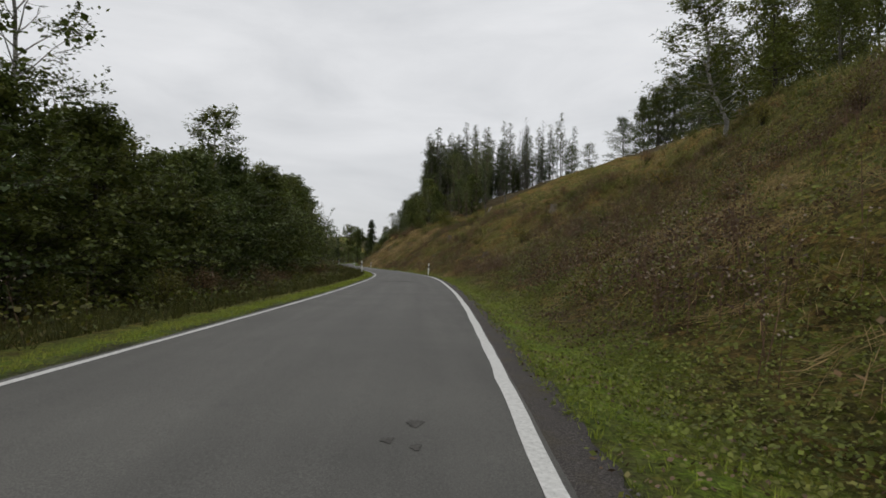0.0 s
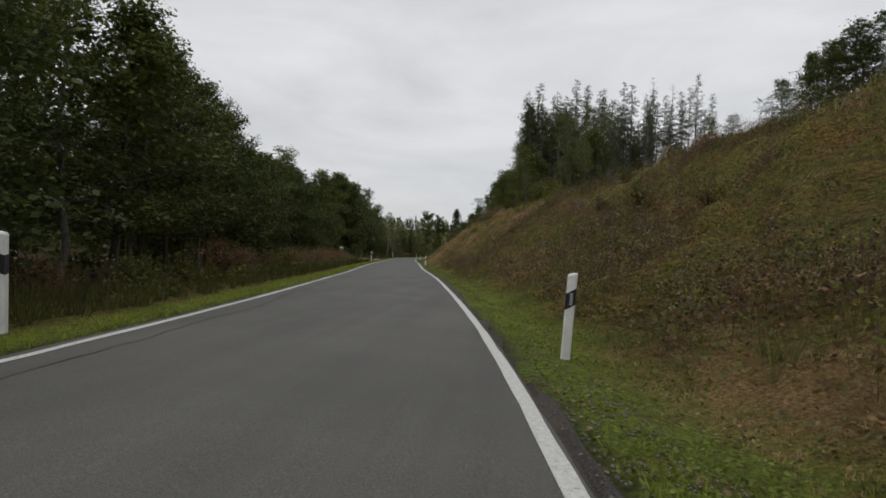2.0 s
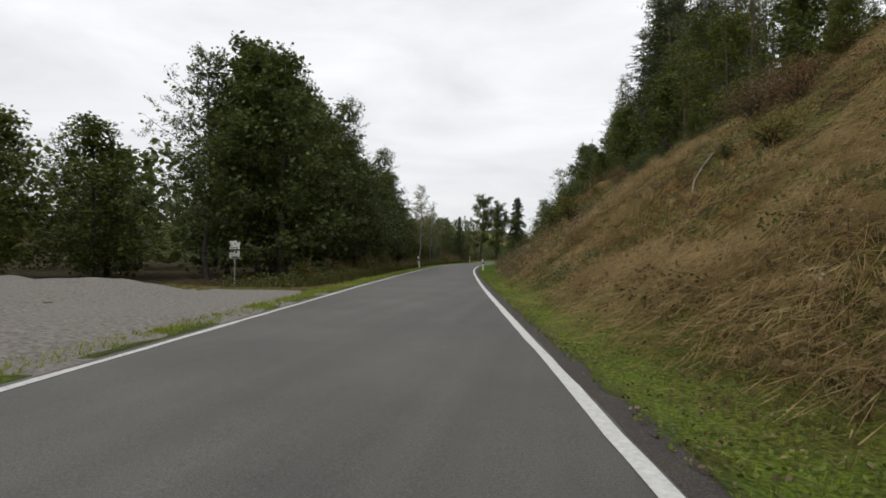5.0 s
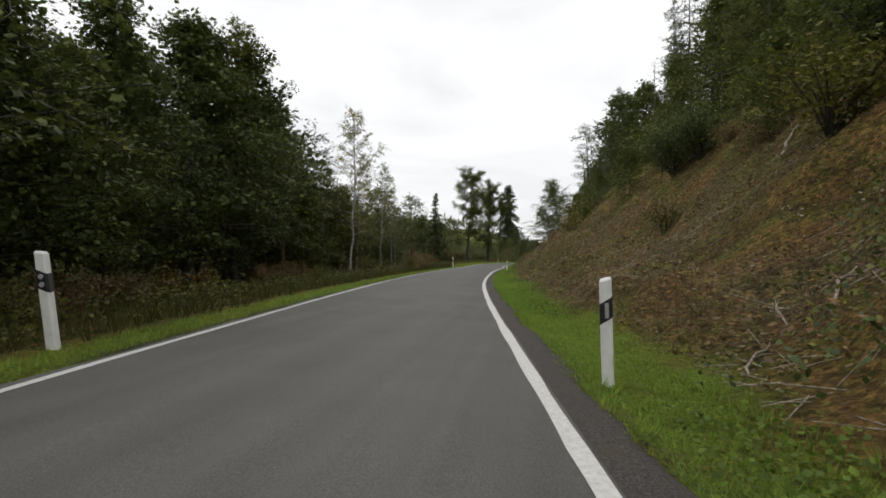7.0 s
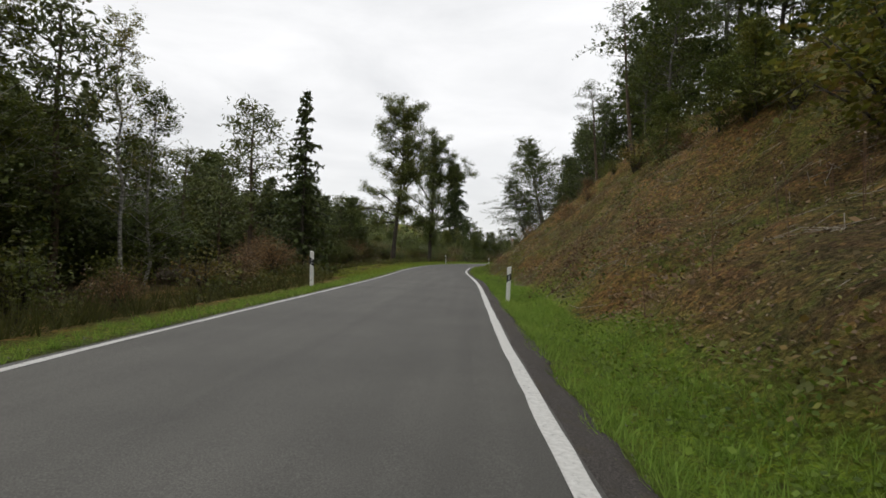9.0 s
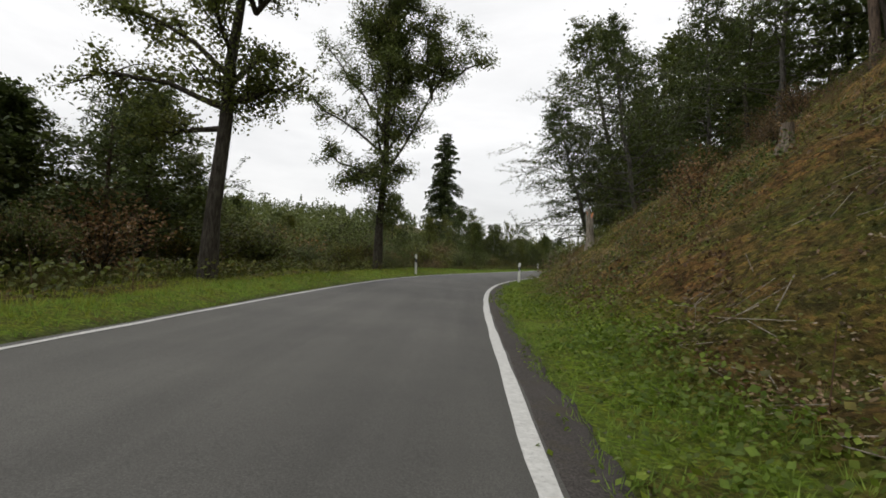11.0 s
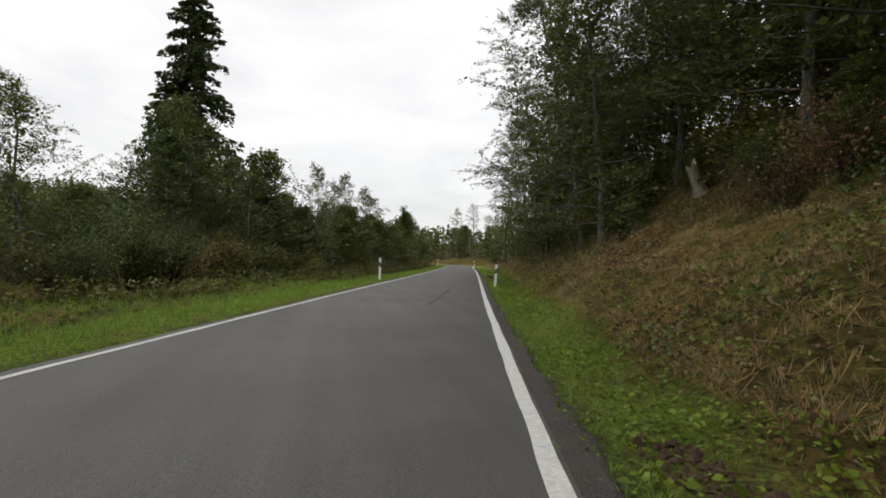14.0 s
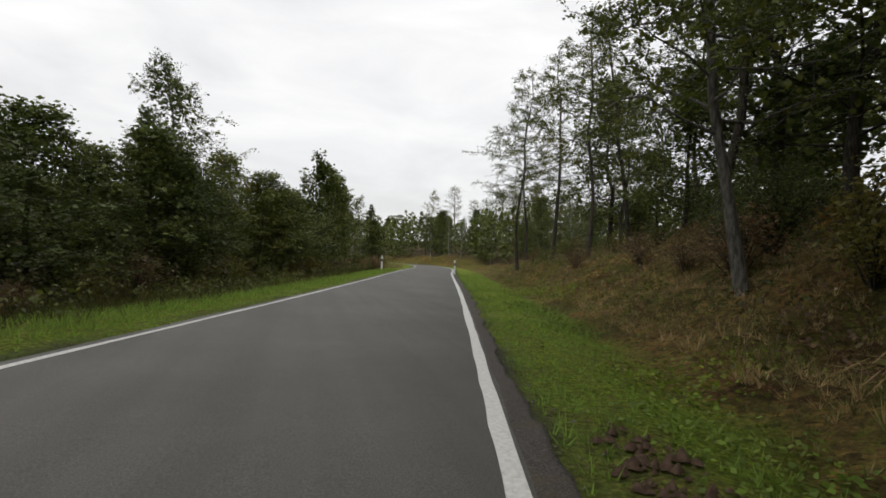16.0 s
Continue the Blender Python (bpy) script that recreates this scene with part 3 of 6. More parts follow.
build_ground()
road_ys = np.concatenate([np.arange(-120, -15, 5.0), np.arange(-15, 360, 0.4), np.arange(360, 520, 3.0)])
tagged(strip("road", lambda y: -road_w(y) - 0.07, lambda y: right_edge(y) + 0.085, road_ys, 0.0, ASPHALT, 0.03, 0.02, 11), "worn grey asphalt of a narrow country road", "road", kind="structure")
tagged(strip("edge_line_right", lambda y: right_edge(y) - 0.062, lambda y: right_edge(y) + 0.062, road_ys, 0.005, PAINT, 0, 0.012, 21), "worn white painted line along the road's edge", "road line", "edge lines", kind="structure")
tagged(strip("edge_line_left", lambda y: -road_w(y) + np.interp(y, [240, 262], [0.02, 0.05]), lambda y: -road_w(y) + np.interp(y, [240, 262], [0.10, 0.13]), road_ys, 0.005, PAINT, 0, 0.012, 31), "thin white painted line along the road's edge", "road line", "edge lines", kind="structure")


def shoulder_strip():
    """The crumbled dark gravel between the asphalt and the grass, with a ragged outer edge."""
    ys = np.arange(-14, 350, 0.16)
    wide = np.interp(ys, [0, 25, 34, 40, 52, 60, 120, 140, 165, 215, 245, 262, 280, 300, 330], [0.32, 0.30, 0.16, 0.07, 0.08, 0.33, 0.26, 0.34, 0.34, 0.34, 0.38, 0.26, 0.24, 0.16, 0.22])
    wide = np.maximum(0.04, wide + 0.07 * rough(ys, ys * 0, 0.8, 91) + 0.04 * rough(ys, ys * 0 + 3, 0.25, 92))
    v = []
    for f, dz in ((-0.25, -0.012), (0.0, -0.005), (0.35, 0.010), (0.7, 0.018), (0.93, 0.016), (1.0, -0.04)):
        d = right_edge(ys) + 0.105 + wide * f
        x = at_offset(d, ys)
        v.append(np.stack([x, ys, np.where(f < 0.1, -fall(ys) * d, land(x, ys)) + dz + 0.006 * rough(x, ys, 0.12, 93)], -1))
    v = np.stack(v, 1)
    idx = np.arange(v.shape[0] * v.shape[1]).reshape(v.shape[:2])
    q = np.stack([idx[:-1, :-1], idx[:-1, 1:], idx[1:, 1:], idx[1:, :-1]], -1).reshape(-1, 4)
    return tagged(part("road_shoulder", v.reshape(-1, 3), [q], SHOULDER, smooth=True), "crumbled dark gravel shoulder along the asphalt's edge", "shoulder", kind="structure")


shoulder_strip()


def side_road():
    """A gravel track that leaves the road with rounded corners and runs off into the wood."""
    u = np.concatenate([np.arange(-0.3, 6, 0.4), np.arange(6, 24, 1.0)])
    lo, hi = 103.0 - 5.0 * np.exp(-u / 1.6) + 0.55 * u, 109.0 + 4.6 * np.exp(-u / 2.0) + 0.42 * u
    v = []
    for k, s in enumerate(np.linspace(0, 1, 11)):
        y = lo * (1 - s) + hi * s + (0.22 * rough(u, u * 0 + k, 0.9, 81) if k in (0, 10) else 0)
        d = -road_w(y) - 0.10 - u
        x = at_offset(d, y)
        edge = 0.05 if k in (0, 10) else 0.0
        z = np.where(u < 0.7, -fall(y) * d - 0.012, land(x, y) + 0.05) - edge
        v.append(np.stack([x, y, z + 0.02 * rough(x, y, 0.8, 82) * (u > 0.7)], -1))
    v = np.stack(v, 1)
    idx = np.arange(v.shape[0] * 11).reshape(-1, 11)
    q = np.stack([idx[:-1, :-1], idx[1:, :-1], idx[1:, 1:], idx[:-1, 1:]], -1).reshape(-1, 4)
    return tagged(part("side_track", v.reshape(-1, 3), [q], GRAVEL, smooth=True), "pale gravel track that joins the road", "track", kind="structure")


side_road()


# ---- delineator posts ----
def delineator_post(right_side):
    """A white plastic post with a wedge-shaped section, a slanted top, a slanted black band and its reflectors. It faces -y."""
    thing = new("delineator_post")
    h, wide, deep = 1.0, 0.115, 0.10
    slant = 0.035 if right_side else -0.035

    def column(z0, z1, w, dp, s0, s1, rim=0.0):
        bm = bmesh.new()
        prof = [(-w / 2, -dp * 0.32), (-w * 0.36, -dp * 0.5), (w * 0.36, -dp * 0.5), (w / 2, -dp * 0.32), (w * 0.30, dp * 0.5), (-w * 0.30, dp * 0.5)]
        low = [bm.verts.new((x, y, z0 + s0 * x / w * 2)) for x, y in prof]
        top = [bm.verts.new((x, y, z1 + s1 * x / w * 2)) for x, y in prof]
        cap = [bm.verts.new((x * 0.8, y * 0.75, z1 + rim + s1 * x / w * 1.6)) for x, y in prof]
        for a, b in ((low, top), (top, cap)):
            for i in range(6):
                bm.faces.new((a[i], a[(i + 1) % 6], b[(i + 1) % 6], b[i]))
        bm.faces.new(cap)
        bm.faces.new(low[::-1])
        return bm

    part_bm("body", column(-0.25, h - 0.02, wide, deep, 0, slant * 0.45, 0.02), POST_WHITE, thing)
    band = part_bm("black_band", column(0.61, 0.80, wide + 0.006, deep + 0.006, slant, slant, 0.0), POST_BLACK, thing, "slanted black band")
    if right_side:
        bm = bmesh.new()
        bmesh.ops.create_cube(bm, size=1.0, matrix=Matrix.LocRotScale((0, -deep / 2 - 0.006, 0.705), None, (0.034, 0.012, 0.14)))
        part_bm("reflector", bm, REFLECTOR, band, "upright grey reflector")
    else:
        for z in (0.665, 0.745):
            bm = bmesh.new()
            bmesh.ops.create_cone(bm, cap_ends=True, segments=14, radius1=0.028, radius2=0.024, depth=0.012, matrix=Matrix.Translation((0, -deep / 2 - 0.006, z)) @ Matrix.Rotation(radians(90), 4, "X"))
            part_bm("reflector", bm, REFLECTOR, band, "round grey reflector")
    return tagged(thing, "white plastic roadside post with a slanted black band", "delineator post", "posts along the road")


POSTS_RIGHT = [(-3.1, 46.1, 2.5), (-11.72, 95.1, 1), (-19.74, 144.3, -2), (-22.92, 193.6, 1), (-21.75, 243.2, 0), (-8.55, 292.1, 3), (4.3, 340.2, 0)]
POSTS_LEFT = [(-8.69, 44.5, -3), (-17.19, 93.85, 0), (-25.13, 143.8, -9), (-28.45, 193.8, -1), (-26.94, 244.2, -2), (-13.65, 293.2, 0), (-0.65, 341.1, 0)]
for spots, right in ((POSTS_RIGHT, True), (POSTS_LEFT, False)):
    first = None
    for x, y, lean in spots:
        at = pose(x, y, float(land(x, y)) - 0.01, 0, lean, -math.degrees(float(turn_of(y))))
        if first is None:
            first = delineator_post(right)
            first.matrix_basis = at
        else:
            copy_thing(first, at)


def track_sign():
    """Two white panels with rows of dark bars on a steel tube."""
    thing = new("track_sign")
    v, q = tubes([([(0, 0.03, -0.3), (0, 0.03, 2.15)], [0.03, 0.03])], 10)
    part("pole", v, [q], SIGN_GREY, thing, "galvanised steel pole")
    for z, hh in ((1.88, 0.42), (1.43, 0.40)):
        bm = bmesh.new()
        bmesh.ops.create_cube(bm, size=1.0, matrix=Matrix.LocRotScale((0, -0.02, z), None, (0.50, 0.012, hh)))
        bmesh.ops.bevel(bm, geom=list(bm.edges), offset=0.004, segments=1, affect="EDGES")
        panel = part_bm("panel", bm, SIGN_WHITE, thing, "white sign panel")
        for dz, bw in ((-0.11, 0.30), (-0.19 if hh > 0.41 else -0.16, 0.40)):
            bm = bmesh.new()
            bmesh.ops.create_cube(bm, size=1.0, matrix=Matrix.LocRotScale((0, -0.029, z + dz), None, (bw, 0.004, 0.035)))
            part_bm("text_bar", bm, POST_BLACK, panel)
    thing.matrix_basis = pose(-29.32, 123.05, float(land(-29.32, 123.05)), 0, 0, 12)
    return tagged(thing, "small white sign with two panels beside the gravel track", "road sign")


track_sign()


# ---- trees ----
def clump_leaves(rng, centres, per, spread, size, aspect, flat):
    c = np.repeat(np.asarray(centres), per, axis=0)
    c = c + np.clip(rng.normal(size=c.shape), -1.7, 1.7) * spread * np.array([1, 1, 0.75])
    return leaf_quads(rng, c, size, aspect, flat)


def spray_leaves(rng, starts, tips, per, size, aspect=0.6, flat=0.9):
    """Leaves set along twigs, in flat sprays that hang a little at their tips."""
    starts, tips = np.repeat(np.asarray(starts), per, axis=0), np.repeat(np.asarray(tips), per, axis=0)
    n, way = len(starts), tips - starts
    ln = np.linalg.norm(way, axis=1, keepdims=True) + 1e-6
    u = rng.uniform(0.1, 1.08, (n, 1))
    side = np.cross(way / ln, [0, 0, 1.0]) + rng.normal(size=(n, 3)) * 0.25
    off = rng.uniform(-1, 1, (n, 1)) * (0.16 + 0.16 * ln) * (1.1 - 0.5 * u)
    c = starts + way * u + side * off
    c[:, 2] += rng.normal(size=n) * 0.05 - 0.08 * u[:, 0] ** 2
    return leaf_quads(rng, c, size, aspect, flat, way / ln + side * np.sign(off) * 0.9)


def broadleaf(name, label, rng, height, radius, base, limbs, per, size, leaf, bark, trunk_r, top_shape=0.75, bend=0.03, gaps=0.0, subs=4, twigs=5, up=0.35, core=0):
    """A tree with a tapered trunk, limbs, boughs, twigs and sprays of small leaves, round its base."""
    thing = new(name)
    k = 9
    t = np.linspace(0, 1, k)
    wander = np.cumsum(rng.normal(size=(k, 2)) * bend * height / k * 2, axis=0)
    wander -= wander[0]
    trunk = np.column_stack([wander, t * height * 0.95])
    rad = trunk_r * (1 - t) ** 0.8 + 0.012
    rad[0] *= 1.35
    trunk[0, 2] = -0.4
    paths, thin, inner, starts, tips = [(trunk, rad)], [], [], [], []
    grow = (height / 10) ** 0.5

    def twig_row(a, b, n, reach):
        """Twigs to both sides of a bough from a to b."""
        way = (b - a) / (np.linalg.norm(b - a) + 1e-6)
        flank = np.cross(way, [0, 0, 1.0])
        for m in range(n):
            f = 0.25 + 0.75 * (m + rng.uniform()) / n
            s0 = a + (b - a) * f
            d = way * rng.uniform(0.5, 1.0) + flank * rng.choice([-1, 1]) * rng.uniform(0.2, 1.0) + rng.normal(size=3) * [0.2, 0.2, 0.3]
            e = s0 + d / np.linalg.norm(d) * reach * rng.uniform(0.6, 1.25)
            starts.append(s0)
            tips.append(e)

    for i in range(limbs):
        f = base + (0.97 - base) * (i + rng.uniform(0, 1)) / limbs
        root = np.array([np.interp(f * height * 0.95, trunk[:, 2], trunk[:, j]) for j in range(3)])
        rel = (f - base) / (1 - base)
        prof = (0.35 + 0.65 * np.sin(np.pi * min(1, (rel * 0.9 + 0.22)) ** 0.85)) * (1 - 0.55 * rel**2 * (1.5 - top_shape))
        length = radius * prof * rng.uniform(0.6, 1.2)
        az = i * 2.4 + rng.uniform(-0.4, 0.4)
        rise = up * (0.4 + 1.5 * rel) + rng.uniform(-0.15, 0.2)
        out = np.array([np.cos(az), np.sin(az), 0.0])
        s = np.linspace(0, 1, 5)[:, None]
        limb = root + out * length * s + np.array([0, 0, 1.0]) * length * (rise * s + 0.15 * np.sin(s * 3) * rng.uniform(-1, 1)) + rng.normal(size=(5, 3)) * 0.05 * length * s
        lr = max(0.018, trunk_r * 0.36 * (1 - f) ** 0.6)
        paths.append((limb, lr * (1 - 0.85 * s[:, 0])))
        bare = rng.uniform() < gaps
        if not bare:
            twig_row(limb[2], limb[4], twigs + 1, 0.42 * grow)
            inner += [limb[1], limb[2], limb[3]]
        for _ in range(subs):
            p = rng.uniform(0.3, 0.95)
            start = np.array([np.interp(p, s[:, 0], limb[:, j]) for j in range(3)])
            way = out * 0.55 + rng.normal(size=3) * [0.75, 0.75, 0.4] + [0, 0, 0.5 * up]
            tip = start + way / np.linalg.norm(way) * length * rng.uniform(0.25, 0.55)
            paths.append((np.array([start, (start + tip) / 2 + rng.normal(size=3) * 0.03 * length, tip]), np.array([lr * 0.4, lr * 0.28, 0.008])))
            if not bare:
                twig_row(start, tip, twigs, 0.40 * grow)
                inner.append(start)
    twig_row(trunk[-2], trunk[-1], 8, 0.5 * grow)
    thin = [(np.array([a, b]), np.array([0.007, 0.003])) for a, b in zip(starts[::2], tips[::2])]
    v, q = tubes(paths[:1], 8)
    for group, sides in ((paths[1:], 4), (thin, 3)):
        v2, q2 = tubes(group, sides)
        v, q = np.concatenate([v, v2]), np.concatenate([q, q2 + len(v)])
    part("trunk", v, [q], bark, thing, smooth=True)
    v, q = spray_leaves(rng, starts, tips, per, size)
    if core:
        v2, q2 = clump_leaves(rng, inner, core * 3, 0.11 * radius, size * 1.9, 0.8, 0.5)
        v, q = np.concatenate([v, v2]), np.concatenate([q, q2 + len(v)])
    part("crown", v, [q], leaf, thing)
    return tagged(thing, label, "tree" if height > 3.2 else "bush")


def larch(name, label, rng, height, radius, bare, leaf, fill=1.0):
    """A slim forest conifer: a straight bare pole, dead snags below, thin level branches with hanging needles above."""
    thing = new(name)
    t = np.linspace(0, 1, 8)
    trunk = np.column_stack([np.cumsum(rng.normal(size=8)) * 0.004 * height, np.cumsum(rng.normal(size=8)) * 0.004 * height, t * height])
    trunk[0] = (0, 0, -0.4)
    paths, starts, tips = [(trunk, 0.0085 * height * (1 - t) ** 0.8 + 0.015)], [], []
    for i in range(90):
        f = 0.22 + 0.775 * (i + rng.uniform()) / 90
        root = np.array([np.interp(f * height, trunk[:, 2], trunk[:, j]) for j in range(3)])
        rel = max(0.0, (f - bare) / (1 - bare))
        ln = (radius * (1 - rel) ** 0.7 * rng.uniform(0.55, 1.2) + 0.25) if f > bare else rng.uniform(0.4, 1.5)
        az = rng.uniform(0, 6.283)
        out = np.array([np.cos(az), np.sin(az), 0.0])
        s = np.linspace(0, 1, 4)[:, None]
        b = root + out * ln * s + np.array([0, 0, 1.0]) * ln * (rng.uniform(-0.1, 0.35) * s - 0.25 * s**2 + 0.2 * s**4)
        paths.append((b, np.array([0.030, 0.022, 0.014, 0.006])))
        if f > bare and rng.uniform() < fill:
            for _ in range(int(3 + 4 * ln)):
                k = rng.uniform(0.2, 1.0)
                a = np.array([np.interp(k, s[:, 0], b[:, j]) for j in range(3)])
                way = out * 0.5 + rng.normal(size=3) * [0.6, 0.6, 0.25] - [0, 0, 0.15]
                starts.append(a)
                tips.append(a + way / np.linalg.norm(way) * rng.uniform(0.3, 0.7))
    v, q = tubes(paths, 4)
    part("trunk", v, [q], BARK_GREY, thing, smooth=True)
    v, q = spray_leaves(rng, starts, tips, 7, 0.26, 0.32, 0.5)
    part("foliage", v, [q], leaf, thing)
    return tagged(thing, label, "tree")


def oak(name, label, rng, trunk, trunk_r, limbs, fill, collar=None):
    """An oak from the line of its trunk and of its limbs (x, z); boughs over half its height also grow to front and back."""
    thing = new(name)
    top = trunk[-1][1]
    line = np.array([(x, rng.normal() * 0.06, z) for x, z in trunk])
    line[0, 2] = -0.4
    t = np.linspace(0, 1, len(trunk))
    paths, centres, inner = [(line, trunk_r * (1 - 0.85 * t) * np.where(t == 0, 1.3, 1))], [line[-1]], []
    low, high, reach = fill
    boughs = []
    for k in range(13):
        z = low + (high - low) * (k + rng.uniform()) / 13
        ln = reach * np.sqrt(max(0.15, 1 - ((z - 0.55 * low - 0.45 * high) / (0.62 * (high - low))) ** 2)) * rng.uniform(0.6, 1.1)
        x = np.interp(z, line[:, 2], line[:, 0])
        boughs.append(([(x, z - 0.2 * ln), (x + 0.5 * ln, z), (x + ln, z + 0.35 * ln)], rng.uniform(0, 6.283)))
    for pts, az in [(p, None) for p in limbs] + boughs:
        for turn in (az,) if az is not None else ((0, 1.7, -1.8) if pts[0][1] > 0.29 * top else (0,)):
            p = np.array([(x, 0.0, z) for x, z in pts])
            out = p - p[0]
            scale = 1.0 if turn == 0 else 0.68
            p = p[0] + np.column_stack([out[:, 0] * np.cos(turn), out[:, 0] * np.sin(turn) + rng.normal() * 0.12 * np.abs(out[:, 0]), out[:, 2]]) * scale
            s = np.linspace(0, 1, 7)
            u = np.linspace(0, 1, len(p))
            p = np.column_stack([np.interp(s, u, p[:, j]) for j in range(3)]) + rng.normal(size=(7, 3)) * 0.10 * s[:, None]
            ln = np.linalg.norm(p[-1] - p[0])
            r0 = trunk_r * 0.42 * (1 - 0.75 * pts[0][1] / top) + 0.02
            paths.append((p, r0 * (1 - 0.8 * s)))
            centres += [p[5], p[6]]
            inner += [p[4], p[6]]
            for _ in range(int(5 + 2.6 * ln)):
                k = rng.uniform(0.30, 1.0)
                a = np.array([np.interp(k, s, p[:, j]) for j in range(3)])
                way = rng.normal(size=3) * [0.9, 0.9, 0.7] + [0, 0, 0.25]
                e = a + way / np.linalg.norm(way) * rng.uniform(0.45, 1.25)
                paths.append((np.array([a, (a + e) / 2 + rng.normal(size=3) * 0.08, e]), np.array([0.028, 0.018, 0.007])))
                if rng.uniform() > 0.12:
                    centres += [e, (a + e) / 2]
                    inner += [(a + e * 2) / 3]
    if collar:
        for z in np.linspace(collar[0], collar[1], 64):
            az = rng.uniform(0, 6.283)
            c = np.array([np.interp(z, line[:, 2], line[:, 0]) + np.cos(az) * rng.uniform(0.25, 0.8), np.sin(az) * rng.uniform(0.25, 0.8), z])
            centres.append(c)
            paths.append((np.array([[line[1, 0], 0, z - 0.2], c]), np.array([0.02, 0.006])))
    v, q = tubes(paths[:1], 12)
    v2, q2 = tubes(paths[1:], 5)
    part("trunk", np.concatenate([v, v2]), [np.concatenate([q, q2 + len(v)])], BARK, thing, smooth=True)
    v, q = clump_leaves(rng, centres, 64, 0.23, 0.11, 0.65, 0.4)
    v2, q2 = clump_leaves(rng, inner, 5, 0.2, 0.2, 0.75, 0.4)
    part("crown", np.concatenate([v, v2]), [np.concatenate([q, q2 + len(v)])], LEAF_OAK, thing)
    return tagged(thing, label, "tree")


def bush(name, label, rng, height, radius, stems, per, size, leaf, spread=0.15):
    thing = new(name)
    paths, centres = [], []
    for i in range(stems):
        az, lean = rng.uniform(0, 6.283), rng.uniform(0.15, 1.0)
        tip = np.array([np.cos(az) * radius * lean, np.sin(az) * radius * lean, height * rng.uniform(0.55, 1.0) * (1 - 0.45 * lean**2)])
        s = np.linspace(0, 1, 4)[:, None]
        stem = tip * s * np.array([1, 1, 1]) + np.array([0, 0, 1]) * np.sin(s * 3.14) * 0.12 * height + rng.normal(size=(4, 3)) * 0.04 * height * s
        stem[0, 2] = -0.15
        paths.append((stem, np.array([0.022, 0.016, 0.010, 0.004]) * max(1, height / 2)))
        centres += [stem[1] * [1, 1, 0.8], (stem[1] + stem[2]) / 2, stem[2], (stem[2] + stem[3]) / 2, stem[3]]
    v, q = tubes(paths, 3)
    part("branchwork", v, [q], BARK, thing)
    v, q = clump_leaves(rng, centres, per, spread * (radius + height) / 2, size, 0.6, 0.5)
    part("foliage", v, [q], leaf, thing)
    return tagged(thing, label, "bush")


def spruce(name, label, rng, height, radius, sprays, leaf, droop=0.35, bare=0.05, power=0.85, hang=0.10, rows=1.0):
    thing = new(name)
    t = np.linspace(0, 1, 7)
    trunk = np.column_stack([rng.normal(size=7) * 0.01 * height * t, rng.normal(size=7) * 0.01 * height * t, t * height])
    trunk[0, 2] = -0.4
    paths, cs, al = [(trunk, 0.014 * height * (1 - t) + 0.01)], [], []
    z = bare * height
    while z < height * 0.985:
        rel = z / height
        for i in range(int(rng.integers(4, 7))):
            az = rng.uniform(0, 6.283)
            ln = radius * (1 - rel) ** power * rng.uniform(0.65, 1.15) + 0.12
            out = np.array([np.cos(az), np.sin(az), 0])
            s = np.linspace(0, 1, 4)[:, None]
            rise = 0.35 if rel > 0.8 else 0.05
            b = np.array([0, 0, z]) + out * ln * s + np.array([0, 0, 1.0]) * ln * (rise * s - droop * s**2 + 0.18 * s**4)
            paths.append((b, np.array([0.02, 0.015, 0.01, 0.004]) * (0.5 + ln / 2)))
            n = max(3, int(sprays * ln))
            p = rng.uniform(0.12, 1.05, n)
            c = np.column_stack([np.interp(p, s[:, 0], b[:, j]) for j in range(3)])
            side = np.array([-out[1], out[0], 0])
            c = c + side * (rng.normal(size=n) * 0.13 * ln * (1.15 - p))[:, None] - np.array([0, 0, 1]) * np.abs(rng.normal(size=n) * hang * (0.4 + ln / 3))[:, None]
            cs.append(c)
            al.append(out * 0.7 + side * rng.normal(size=n)[:, None] * 0.8 - np.array([0, 0, 0.55]))
        z += height * rows * rng.uniform(0.016, 0.030)
    v, q = tubes(paths, 5)
    part("trunk", v, [q], BARK, thing)
    v, q = leaf_quads(rng, np.concatenate(cs), 0.34 + 0.006 * height, 0.42, 0.3, np.concatenate(al))
    part("foliage", v, [q], leaf, thing)
    return tagged(thing, label, "tree")


